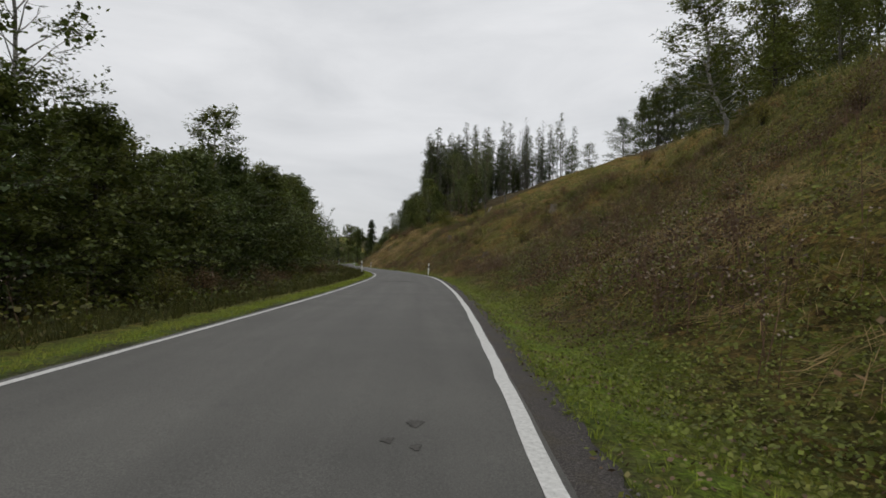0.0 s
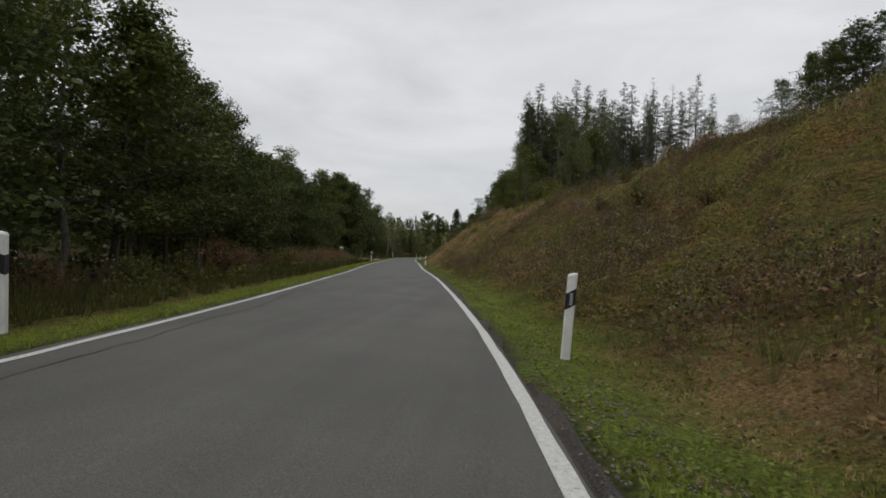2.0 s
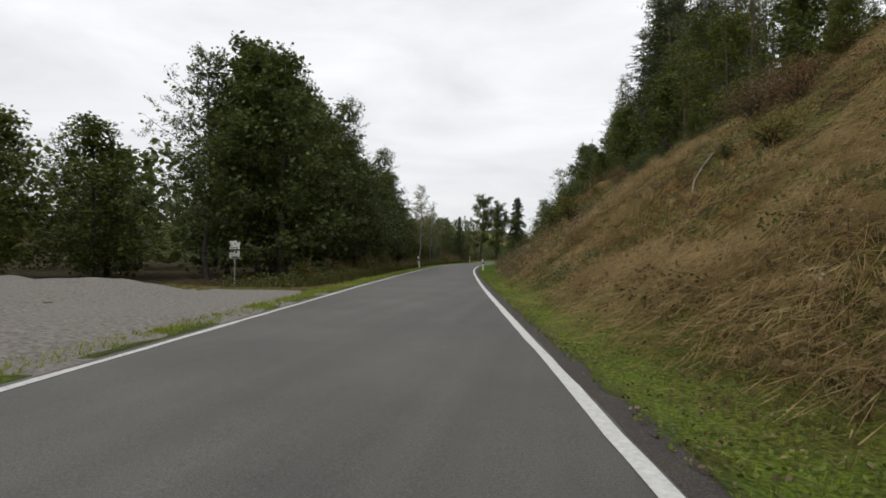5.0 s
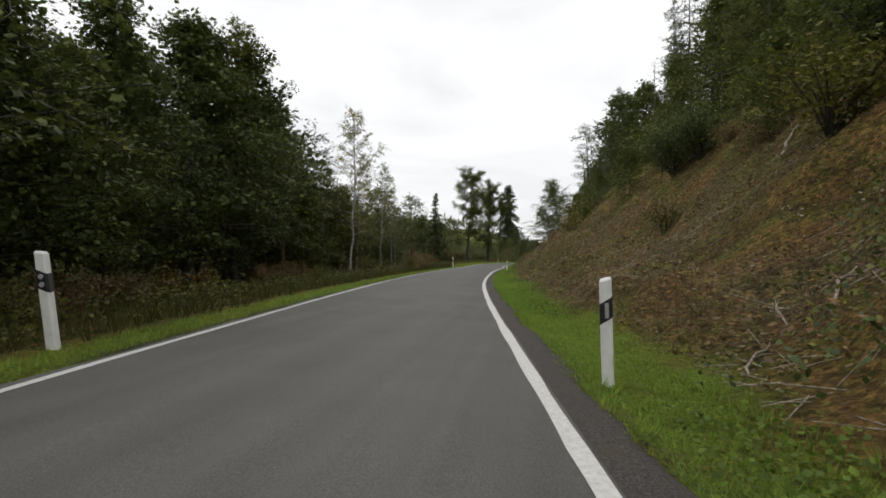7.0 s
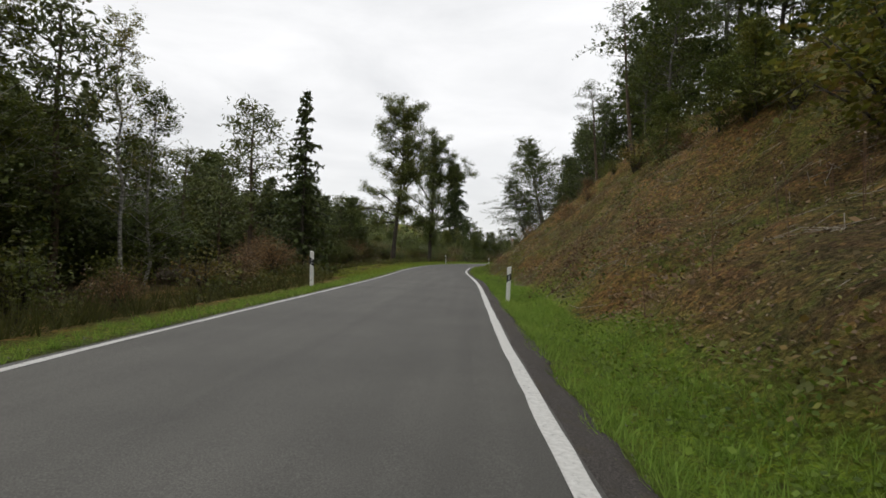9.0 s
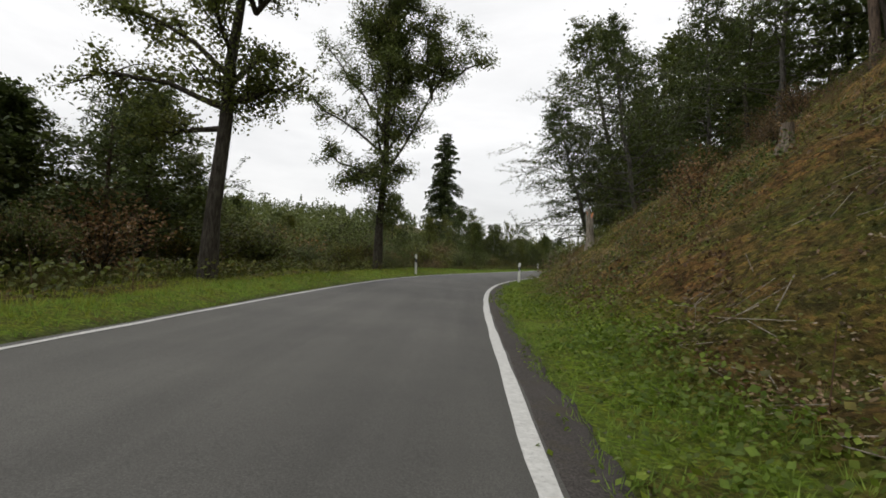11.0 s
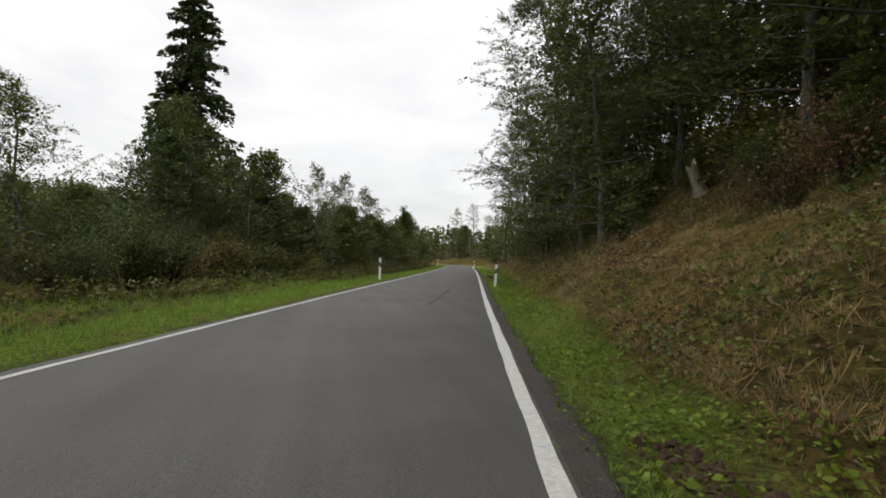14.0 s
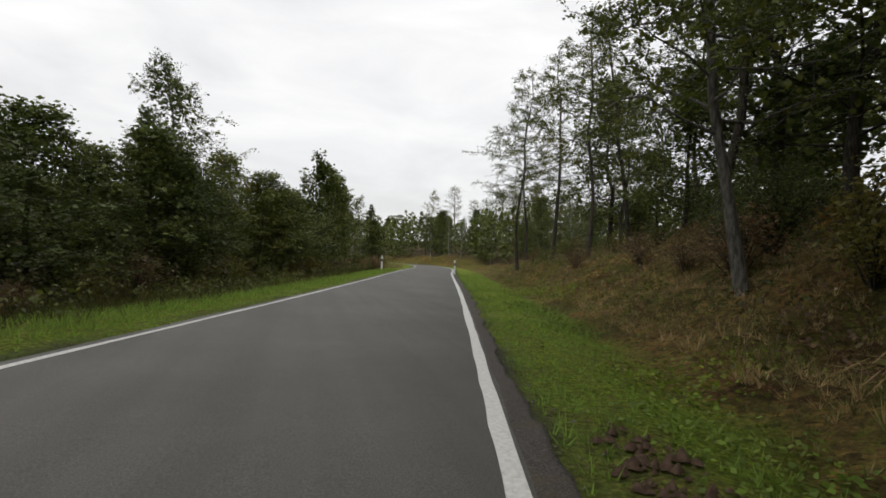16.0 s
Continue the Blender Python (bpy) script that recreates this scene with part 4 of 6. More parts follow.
def pine(name, label, rng, height, radius, bare, leaf, per=26):
    thing = new(name)
    t = np.linspace(0, 1, 8)
    trunk = np.column_stack([np.cumsum(rng.normal(size=8)) * 0.008 * height, np.cumsum(rng.normal(size=8)) * 0.008 * height, t * height])
    trunk[0] = (0, 0, -0.4)
    paths, centres = [(trunk, 0.013 * height * (1 - t) ** 0.7 + 0.015)], [trunk[-1]]
    for i in range(26):
        f = bare + (0.98 - bare) * (i + rng.uniform()) / 26
        root = np.array([np.interp(f * height, trunk[:, 2], trunk[:, j]) for j in range(3)])
        rel = (f - bare) / (1 - bare)
        ln = radius * (0.55 + 0.6 * np.sin(3.0 * rel)) * (1.05 - 0.6 * rel) * rng.uniform(0.5, 1.2)
        az = i * 2.4 + rng.uniform(-0.5, 0.5)
        s = np.linspace(0, 1, 4)[:, None]
        b = root + np.array([np.cos(az), np.sin(az), 0]) * ln * s + np.array([0, 0, 1]) * ln * (0.25 * s + rng.uniform(-0.1, 0.25) * s**2)
        paths.append((b, np.array([0.035, 0.025, 0.016, 0.006])))
        centres += [b[2], b[3], b[3] + rng.normal(size=3) * 0.25]
    v, q = tubes(paths, 5)
    part("trunk", v, [q], BARK_PINE, thing, smooth=True)
    c = np.repeat(np.array(centres), per, axis=0)
    c = c + rng.normal(size=c.shape) * np.array([0.38, 0.38, 0.20])
    v, q = leaf_quads(rng, c, 0.30, 0.30, 0.2)
    part("foliage", v, [q], leaf, thing)
    return tagged(thing, label, "tree")


def dead_tree(name, label, rng, height):
    thing = new(name)
    t = np.linspace(0, 1, 8)
    trunk = np.column_stack([np.cumsum(rng.normal(size=8)) * 0.006 * height, np.cumsum(rng.normal(size=8)) * 0.006 * height, t * height])
    trunk[0] = (0, 0, -0.4)
    paths = [(trunk, 0.010 * height * (1 - t) + 0.012)]
    for i in range(64):
        f = rng.uniform(0.25, 0.99)
        root = np.array([np.interp(f * height, trunk[:, 2], trunk[:, j]) for j in range(3)])
        ln, az = height * 0.13 * (1.15 - f) * rng.uniform(0.5, 1.3) + 0.2, rng.uniform(0, 6.283)
        out = np.array([np.cos(az), np.sin(az), 0])
        b = np.array([root, root + out * ln * 0.5 + [0, 0, ln * 0.12], root + out * ln + [0, 0, ln * rng.uniform(0.0, 0.5)]])
        paths.append((b, np.array([0.022, 0.014, 0.005])))
        for _ in range(2):
            e = b[1] + (b[2] - b[1]) * rng.uniform(0, 0.7)
            paths.append((np.array([e, e + (out * 0.3 + rng.normal(size=3) * 0.5) * ln * 0.4]), np.array([0.010, 0.004])))
    v, q = tubes(paths, 4)
    part("trunk", v, [q], BARK_GREY, thing, "bare grey trunk and branches")
    return tagged(thing, label, "tree")


G = np.random.default_rng
MAKERS = {
    "alder_a": (9.0, lambda: broadleaf("alder_tree", "dark green alder with leaves down to the ground", G(1), 9.0, 3.0, 0.04, 46, 11, 0.10, LEAF_DARK, BARK, 0.11, core=5)),
    "alder_b": (9.0, lambda: broadleaf("alder_tree", "bushy green alder at the wood's edge", G(2), 9.0, 3.3, 0.05, 46, 11, 0.10, LEAF_MID, BARK, 0.10, 0.6, core=5)),
    "alder_c": (12.0, lambda: broadleaf("alder_tree", "tall dark alder with a ragged crown", G(3), 12.0, 3.4, 0.14, 46, 10, 0.115, LEAF_DARK, BARK, 0.13, 0.8, 0.05, 0.08, core=5)),
    "alder_d": (12.0, lambda: broadleaf("alder_tree", "tall green alder with a loose top", G(4), 12.0, 3.1, 0.20, 42, 10, 0.11, LEAF_MID, BARK_GREY, 0.12, 0.9, 0.05, 0.18, up=0.6, core=2)),
    "back_a": (10.0, lambda: broadleaf("alder_tree", "dark alder deeper in the wood", G(21), 10.0, 3.6, 0.03, 34, 8, 0.15, LEAF_DARK, BARK, 0.11, core=5)),
    "back_b": (10.0, lambda: broadleaf("alder_tree", "green alder deeper in the wood", G(22), 10.0, 3.2, 0.05, 34, 8, 0.15, LEAF_MID, BARK, 0.11, 0.9, core=5, up=0.6)),
    "birch_a": (11.0, lambda: broadleaf("birch_tree", "slim birch with a pale trunk and thin yellowing leaves", G(5), 11.0, 2.0, 0.24, 38, 9, 0.095, LEAF_BIRCH, BARK_BIRCH, 0.08, 0.9, 0.06, 0.1, up=0.7)),
    "birch_b": (9.0, lambda: broadleaf("birch_tree", "young birch with light green leaves", G(6), 9.0, 1.8, 0.10, 38, 8, 0.09, LEAF_MID, BARK_BIRCH, 0.06, 0.9, 0.05, 0.06, up=0.8, core=1)),
    "maple": (16.0, lambda: broadleaf("beech_tree", "tall beech with layered dark leaves over the bank", G(7), 16.0, 4.8, 0.09, 52, 11, 0.12, LEAF_DARK, BARK_GREY, 0.19, 0.8, 0.04, 0.08, subs=5, twigs=6, up=0.15, core=3)),
    "beech": (15.5, lambda: broadleaf("beech_tree", "leaning beech with fine dark leaves over the road", G(25), 15.5, 5.0, 0.14, 52, 13, 0.105, LEAF_DARK, BARK_GREY, 0.19, 0.8, 0.03, 0.0, subs=6, twigs=7, up=0.2, core=3)),
    "giant": (20.0, lambda: broadleaf("ash_tree", "tall ash with a full grey-green crown", G(23), 20.0, 5.2, 0.20, 52, 13, 0.115, LEAF_MID, BARK_GREY, 0.16, 0.9, 0.03, 0.06, subs=6, twigs=7, up=0.4, core=2)),
    "locust": (15.0, lambda: broadleaf("locust_tree", "thin locust tree with layered feathery leaves", G(24), 15.0, 3.6, 0.34, 26, 13, 0.11, LEAF_MID, BARK, 0.12, 0.9, 0.06, 0.12, subs=5, twigs=6, up=0.15)),
    "slim": (17.0, lambda: broadleaf("ash_tree", "slender tall tree with a bare lower trunk", G(8), 17.0, 3.0, 0.34, 38, 10, 0.115, LEAF_DARK, BARK, 0.13, 0.9, 0.05, 0.14, core=1)),
    "larch_a": (26.0, lambda: larch("larch_tree", "tall slim larch with a grey-green crown", G(31), 26.0, 2.6, 0.40, NEEDLE_PINE)),
    "larch_b": (25.0, lambda: larch("larch_tree", "thin half-bare larch with a bare grey top", G(32), 25.0, 2.3, 0.45, NEEDLE_PINE, 0.45)),
    "larch_c": (22.0, lambda: larch("larch_tree", "dark conifer in the wood on the hill", G(33), 22.0, 2.9, 0.22, NEEDLE)),
    "oak_a": (17.6, lambda: oak("oak_tree", "tall oak with a thick bare trunk and rounded crown", G(17), [(0, 0), (0.1, 2), (0.35, 4.5), (0.4, 6), (0.6, 7.5), (0.8, 10), (0.7, 13), (0.7, 16.6)], 0.235, [
        [(0.4, 4.8), (-1.2, 5.4), (-2.6, 5.6), (-3.5, 5.5)], [(0.5, 5.6), (-0.6, 6.6), (-2, 7.4), (-3.2, 7.6)], [(0.3, 4.3), (-0.8, 4.2), (-2, 4.1)], [(0.5, 5), (1.2, 5.3), (2.1, 5.4)],
        [(1, 7.5), (2.2, 8.8), (3, 10)], [(1.1, 8), (-0.8, 9.6), (-2.6, 10.6)], [(1.2, 9.5), (2.4, 11.5), (2.9, 13.2)], [(1.2, 10), (0, 12), (-1.6, 13.6)], [(1, 12.5), (1.9, 14.5), (2.2, 15.8)], [(1, 13), (0, 15), (-0.8, 16.2)]], (8.2, 16.6, 3.5))),
    "oak_b": (16.6, lambda: oak("oak_tree", "tall forked oak with leafy sprigs on its trunk", G(18), [(0, 0), (0, 3), (0.2, 5.5), (0.1, 8), (0.3, 11), (0.2, 14), (0.2, 16)], 0.215, [
        [(0.15, 5.4), (0.9, 6), (1.8, 7.8), (3.2, 10.4), (4.0, 12.2)], [(3.0, 10), (4.2, 10.6), (5.0, 10.8)], [(0.1, 4.8), (-1, 5.2), (-2.2, 5.5), (-3.0, 5.9)], [(0.1, 6), (-1.4, 7.2), (-3, 8.2), (-3.9, 8.6)], [(0.1, 7.0), (-1.2, 9.2), (-2.6, 11), (-3.6, 12)],
        [(0.2, 9), (1, 11), (1.3, 12.6)], [(0.2, 10), (-0.9, 12), (-1.6, 14)], [(0.2, 12), (1.2, 14), (2, 15.5)], [(2.4, 9), (2.0, 11.5), (2.4, 13.6)], [(-1.0, 5.2), (-1.6, 4.7), (-2.4, 4.4)]], (9.0, 16.0, 3.3), (2.3, 5.0))),
    "tall_spruce": (25.0, lambda: spruce("spruce_tree", "tall narrow spruce standing alone above the scrub", G(19), 25.0, 4.3, 34, NEEDLE, 0.5, 0.05, 0.5, 0.24, 0.7)),
    "spruce_a": (10.0, lambda: spruce("spruce_tree", "dark green young spruce", G(9), 10.0, 2.3, 13, NEEDLE)),
    "pine_a": (16.0, lambda: pine("pine_tree", "pine with a long bare trunk and tufted crown", G(10), 16.0, 2.4, 0.5, NEEDLE_PINE)),
    "pine_b": (9.0, lambda: pine("pine_tree", "young pine with loose tufts", G(11), 9.0, 2.0, 0.2, NEEDLE_PINE, 40)),
    "dead": (16.0, lambda: dead_tree("dead_conifer", "bare grey dead conifer on the hill", G(12), 16.0)),
    "bush_a": (2.6, lambda: bush("hazel_bush", "leafy green bush at the road's edge", G(13), 2.6, 1.5, 26, 16, 0.12, LEAF_BUSH)),
    "bush_b": (2.0, lambda: bush("hawthorn_bush", "low rusty brown bush", G(14), 2.0, 1.5, 26, 16, 0.095, LEAF_RUST)),
    "bush_c": (4.5, lambda: bush("willow_bush", "tall green willow bush", G(15), 4.5, 2.2, 40, 34, 0.115, LEAF_DARK, 0.15)),
    "bush_d": (1.2, lambda: bush("broom_bush", "small dark bush on the bank", G(16), 1.2, 0.8, 16, 12, 0.085, LEAF_BRAMBLE)),
}
FIRST = {}


def plant(kind, x, y, height, turn, wide=1.0, lean=0.0, group=""):
    made_h, make = MAKERS[kind]
    if kind not in FIRST:
        FIRST[kind] = make()
        FIRST[kind].matrix_basis = pose(0, 0, 0)
        tree = FIRST[kind]
    else:
        tree = copy_thing(FIRST[kind], pose(0, 0, 0))
    s = height / made_h
    tree.matrix_basis = pose(x, y, float(land(x, y)) - 0.05, 0, lean, 0) @ pose(0, 0, 0, 0, 0, turn) @ Matrix.Diagonal((s * wide, s * wide, s, 1))
    if group:
        tree["group"] = group
    return tree


def belt(seed, y0, y1, step, d0, d1, kinds, h0, h1, group, wide=(0.9, 1.2)):
    """Trees in a loose row between two stretches of the road; d0 and d1 are offsets from its middle."""
    r = G(seed)
    y = y0
    while y < y1:
        d = r.uniform(min(d0, d1), max(d0, d1))
        plant(kinds[int(r.integers(len(kinds)))], float(at_offset(d, y)), y + r.uniform(-0.8, 0.8), r.uniform(h0, h1), r.uniform(0, 360), r.uniform(*wide), r.uniform(-3, 3), group)
        y += step * r.uniform(0.7, 1.3)


LEFT, RIGHT = "trees along the left roadside", "trees on the hill"
# left of the road, from the start onwards
belt(101, -14, 28, 2.3, -8.4, -10.0, ["alder_a", "alder_b"], 5.4, 6.6, LEFT, (1.1, 1.4))
belt(102, -10, 28, 4.0, -12, -15, ["back_a", "back_a", "back_b"], 6.5, 7.6, LEFT, (1.1, 1.4))
belt(103, 28, 40, 2.3, -7.8, -9.5, ["alder_a", "alder_b", "alder_d"], 6.6, 7.4, LEFT, (1.1, 1.4))
belt(167, 40, 48, 2.3, -8.2, -9.8, ["alder_c", "alder_b", "alder_d"], 8.0, 8.8, LEFT, (1.0, 1.3))
belt(177, 48, 60, 2.3, -8.4, -10.2, ["alder_c", "alder_a", "alder_d"], 8.8, 9.9, LEFT, (1.0, 1.25))
belt(105, 60, 70, 2.3, -9.0, -11.2, ["alder_c", "alder_d", "alder_c"], 9.2, 10.2, LEFT)
belt(182, 70, 80, 2.4, -9.2, -11.5, ["alder_a", "alder_c", "alder_b"], 8.0, 9.0, LEFT)
belt(175, 80, 90, 2.3, -9.2, -11.5, ["alder_c", "alder_d", "alder_c"], 9.0, 10.2, LEFT)
belt(179, 90, 94, 2.0, -9.2, -11.0, ["alder_a", "alder_c"], 8.2, 9.0, LEFT)
belt(183, 84, 102, 2.0, -12.0, -16.0, ["back_a", "alder_a", "back_a"], 7.6, 8.8, LEFT, (1.1, 1.3))
belt(104, 30, 42, 4.0, -12, -15, ["back_b", "back_a"], 7.4, 8.4, LEFT)
belt(168, 42, 92, 3.8, -12.5, -15.5, ["back_b", "alder_d", "back_a"], 9.0, 10.5, LEFT)
plant("alder_b", -24.6, 98.0, 10.2, 40, 0.95, 0, LEFT)
plant("back_a", -27.5, 93.5, 10.5, 80, 1.1, 0, LEFT)
plant("alder_a", -27.0, 97.5, 10.0, 10, 1.05, 0, LEFT)
plant("alder_c", -29.0, 100.5, 9.5, 210, 1.1, 0, LEFT)
belt(158, 94.5, 98, 0.7, -4.9, -6.6, ["bush_b", "bush_a", "bush_b"], 0.8, 1.2, "roadside bushes")
belt(160, 92, 104, 2.6, -19, -24, ["alder_a", "back_a", "alder_b"], 6.5, 8.5, LEFT)
belt(161, 116, 130, 2.6, -18, -23, ["alder_a", "back_a", "alder_b"], 6.5, 9.0, LEFT)
belt(162, 100, 122, 2.4, -27, -32, ["alder_b", "alder_a"], 4.5, 6.5, LEFT)
belt(152, 94.8, 99.0, 1.0, -6.4, -9.5, ["bush_b", "bush_a", "bush_b"], 1.0, 1.7, "roadside bushes")
plant("alder_c", -31.1, 128.1, 13.6, 130, 1.15, 0, LEFT)
belt(106, 127, 139, 2.4, -8.6, -10.5, ["alder_c", "alder_a", "alder_d"], 12.0, 14.5, LEFT)
belt(156, 139, 147, 1.9, -7.4, -9.2, ["alder_c", "alder_d", "alder_c"], 10.0, 11.5, LEFT)
belt(174, 148, 153, 1.9, -8.8, -10.5, ["alder_a", "alder_b"], 7.0, 8.0, LEFT)
belt(159, 153, 157, 2.0, -8.8, -10.5, ["alder_c", "alder_a"], 9.2, 10.0, LEFT)
belt(166, 157.5, 164, 2.0, -8.8, -10.5, ["alder_c", "alder_a", "alder_d"], 11.0, 12.6, LEFT)
belt(107, 128, 147, 3.8, -13, -16, ["back_b", "back_a", "alder_d"], 11.5, 14.5, LEFT)
belt(181, 147, 172, 3.6, -13, -16, ["back_b", "back_a", "alder_d"], 9.0, 10.5, LEFT)
plant("birch_a", -33.2, 175.8, 12.2, 0, 1.0, 0, LEFT)
plant("birch_a", -36.5, 187, 11.0, 90, 1.0, 2, LEFT)
plant("spruce_a", -32.4, 205.2, 9.4, 30, 0.8, 0, LEFT)
plant("pine_b", -36.0, 207.0, 9.0, 30, 1.0, 0, LEFT)
belt(163, 130, 146, 2.4, -11, -14, ["alder_c", "alder_a", "alder_d"], 13.5, 16.0, LEFT)
belt(164, 152, 208, 2.8, -20, -27, ["back_a", "back_b", "spruce_a"], 8.5, 11.0, LEFT, (1.1, 1.4))
belt(165, 158, 202, 2.0, -11, -17, ["bush_c", "alder_a", "bush_c"], 2.6, 4.5, LEFT, (1.1, 1.5))
belt(108, 160, 200, 2.9, -9.8, -13, ["alder_b", "pine_b", "birch_b", "spruce_a", "alder_d"], 6.5, 9.5, LEFT)
belt(170, 172, 181, 2.2, -12.0, -15.5, ["alder_c", "alder_a", "back_a"], 11.0, 13.0, LEFT)
belt(172, 174, 202, 2.2, -12, -16, ["back_a", "back_b", "alder_a"], 6.5, 8.5, LEFT, (1.1, 1.4))
belt(109, 160, 205, 4.2, -15, -19, ["pine_b", "alder_d", "back_a", "spruce_a"], 8.5, 12.0, LEFT)
belt(110, 202, 234, 3.6, -13, -19, ["spruce_a", "pine_b", "alder_b", "back_a"], 5.0, 8.0, LEFT)
plant("oak_a", -31.6, 231.0, 17.6, 0, 1.0, 0, "oaks by the bend")
plant("oak_b", -28.95, 244.2, 16.6, 0, 1.0, 0, "oaks by the bend")
plant("alder_b", -30.6, 261.8, 6.7, 75, 0.95, 0, LEFT)
plant("tall_spruce", -28.5, 323.0, 27.0, 0, 1.15, 0, LEFT)
belt(111, 238, 300, 1.7, -12, -19, ["bush_c", "alder_b", "birch_b", "bush_c"], 2.8, 4.8, LEFT, (1.1, 1.6))
belt(112, 236, 330, 3.2, -20, -34, ["birch_b", "back_b", "bush_c", "back_a"], 4.2, 6.8, LEFT)
belt(113, 298, 345, 1.9, -7.8, -10, ["alder_b", "alder_a", "alder_b", "birch_b"], 4.2, 6.2, LEFT, (1.2, 1.5))
plant("birch_b", -14.4, 313.5, 8.5, 15, 0.8, 0, LEFT)
plant("birch_b", -16.5, 312.0, 8.8, 115, 0.8, 0, LEFT)
plant("birch_b", -15.6, 316.0, 8.0, 215, 0.8, 0, LEFT)
plant("alder_b", -19.5, 300.0, 7.5, 15, 1.1, 0, LEFT)
plant("alder_d", -22.5, 298.0, 9.2, 75, 1.0, 0, LEFT)
plant("alder_a", -25.0, 302.0, 10.0, 195, 1.0, 0, LEFT)
plant("alder_b", -22.0, 306.0, 8.0, 275, 1.1, 0, LEFT)
belt(155, 284, 297, 1.5, -8.2, -11, ["bush_b", "bush_b", "bush_a"], 1.5, 2.4, "roadside bushes", (1.1, 1.4))
belt(114, 296, 372, 3.0, -11.5, -15, ["birch_b", "alder_b", "spruce_a", "alder_a"], 5.5, 7.6, LEFT)
belt(115, 345, 400, 3.5, -7, -11, ["back_b", "birch_b", "spruce_a"], 6.0, 9.0, LEFT)
# right: the hill's wood, then the wood beside the road
for x, y, h in ((27, 56, 12), (31, 58.5, 13.5), (35, 54, 13), (38.5, 60, 14), (33.5, 64, 12.5), (43, 58, 15.5), (39, 51, 14), (36, 47.5, 13), (46, 54, 15)):
    plant(("alder_b", "alder_c", "maple")[int(y) % 3], x, y, h, 37 * y, 1.0, 0, RIGHT)
plant("birch_b", 16.8, 35.0, 10.5, 100, 1.9, -6, RIGHT)
plant("alder_b", 21.5, 36.5, 10.0, 60, 1.1, 0, RIGHT)
plant("birch_b", float(at_offset(-9.6, 27.0)), 27.0, 9.7, 10, 1.35, 0, LEFT)
plant("birch_b", float(at_offset(-9.6, 14.0)), 14.0, 11.0, 130, 1.1, 0, LEFT)
plant("birch_a", -34.0, 186.0, 10.0, 200, 0.9, 3, LEFT)
plant("birch_a", -35.5, 196.0, 9.5, 120, 0.9, -2, LEFT)
belt(132, 221, 243, 1.7, -12, -16, ["spruce_a", "alder_a", "pine_b", "alder_a"], 5.5, 8.0, LEFT, (1.1, 1.4))
belt(154, 214, 246, 2.4, -17, -22, ["back_a", "spruce_a"], 6.0, 9.0, LEFT, (1.1, 1.4))
belt(133, 221, 232, 2.6, -9.0, -10.5, ["bush_c"], 1.9, 2.6, LEFT)
belt(150, 152, 204, 2.2, 9.5, 16, ["bush_c", "alder_b", "bush_a", "bush_c"], 1.8, 4.2, RIGHT, (1.0, 1.5))
belt(151, 105, 150, 3.4, 15, 22, ["bush_c", "alder_b", "bush_a"], 1.6, 4.0, RIGHT, (1.0, 1.5))
belt(122, 122, 150, 3.4, 21, 28, ["pine_a", "dead", "back_b", "dead"], 7, 10, RIGHT)
belt(123, 150, 215, 4.2, 18, 26, ["alder_d", "alder_c", "pine_a", "alder_b", "dead", "back_b"], 10, 15, RIGHT)
belt(124, 122, 150, 2.4, 27, 38, ["pine_a", "larch_c", "back_a", "larch_c"], 9, 12, RIGHT)
belt(157, 150, 215, 2.6, 28, 42, ["dead", "pine_a", "dead", "back_a", "dead", "pine_a"], 15, 20, RIGHT)
belt(125, 212, 244, 4.2, 14, 19, ["slim", "alder_d", "slim", "pine_a"], 9, 13, RIGHT)
belt(126, 266, 296, 4.8, 9.2, 11.2, ["maple", "beech", "alder_c"], 12, 15, RIGHT)
plant("maple", float(at_offset(7.8, 297)), 297, 13.5, 40, 1.0, -7, RIGHT)
plant("maple", float(at_offset(7.2, 290)), 290, 13.5, 110, 1.05, -6, RIGHT)
plant("giant", float(at_offset(6.6, 312)), 312, 14.0, 200, 0.9, -5, RIGHT)
plant("locust", float(at_offset(7.2, 306.5)), 306.5, 14.5, 140, 1.15, -8, RIGHT)
plant("bush_c", float(at_offset(8.6, 314)), 314, 2.3, 20, 1.3, 0, RIGHT)
plant("bush_c", float(at_offset(9.6, 317)), 317, 2.0, 90, 1.3, 0, RIGHT)
plant("giant", float(at_offset(8.2, 302)), 302, 19.5, 30, 1.15, -11, RIGHT)
plant("beech", -13.4, 253.5, 15.5, 200, 1.05, -12, RIGHT)
plant("beech", -16.0, 252.4, 11.5, 70, 1.15, -15, RIGHT)
belt(173, 248, 300, 2.2, 7.6, 10.5, ["bush_c", "alder_b", "bush_a", "bush_c"], 1.4, 2.8, RIGHT, (1.1, 1.5))
plant("beech", float(at_offset(8.6, 247.5)), 247.5, 14.0, 80, 0.9, -8, RIGHT)
plant("alder_a", float(at_offset(6.4, 303.5)), 303.5, 6.5, 80, 1.2, 0, RIGHT)
plant("slim", float(at_offset(9.4, 318)), 318, 17.0, 120, 1.2, -3, RIGHT)
plant("slim", float(at_offset(11.5, 313)), 313, 17.0, 160, 0.9, -4, RIGHT)
plant("slim", float(at_offset(12.0, 306)), 306, 16.0, 20, 1.0, -4, RIGHT)
plant("slim", float(at_offset(14.5, 303)), 303, 17.0, 220, 1.1, -4, RIGHT)
plant("back_a", float(at_offset(13.0, 309)), 309, 8.0, 20, 1.0, 0, RIGHT)
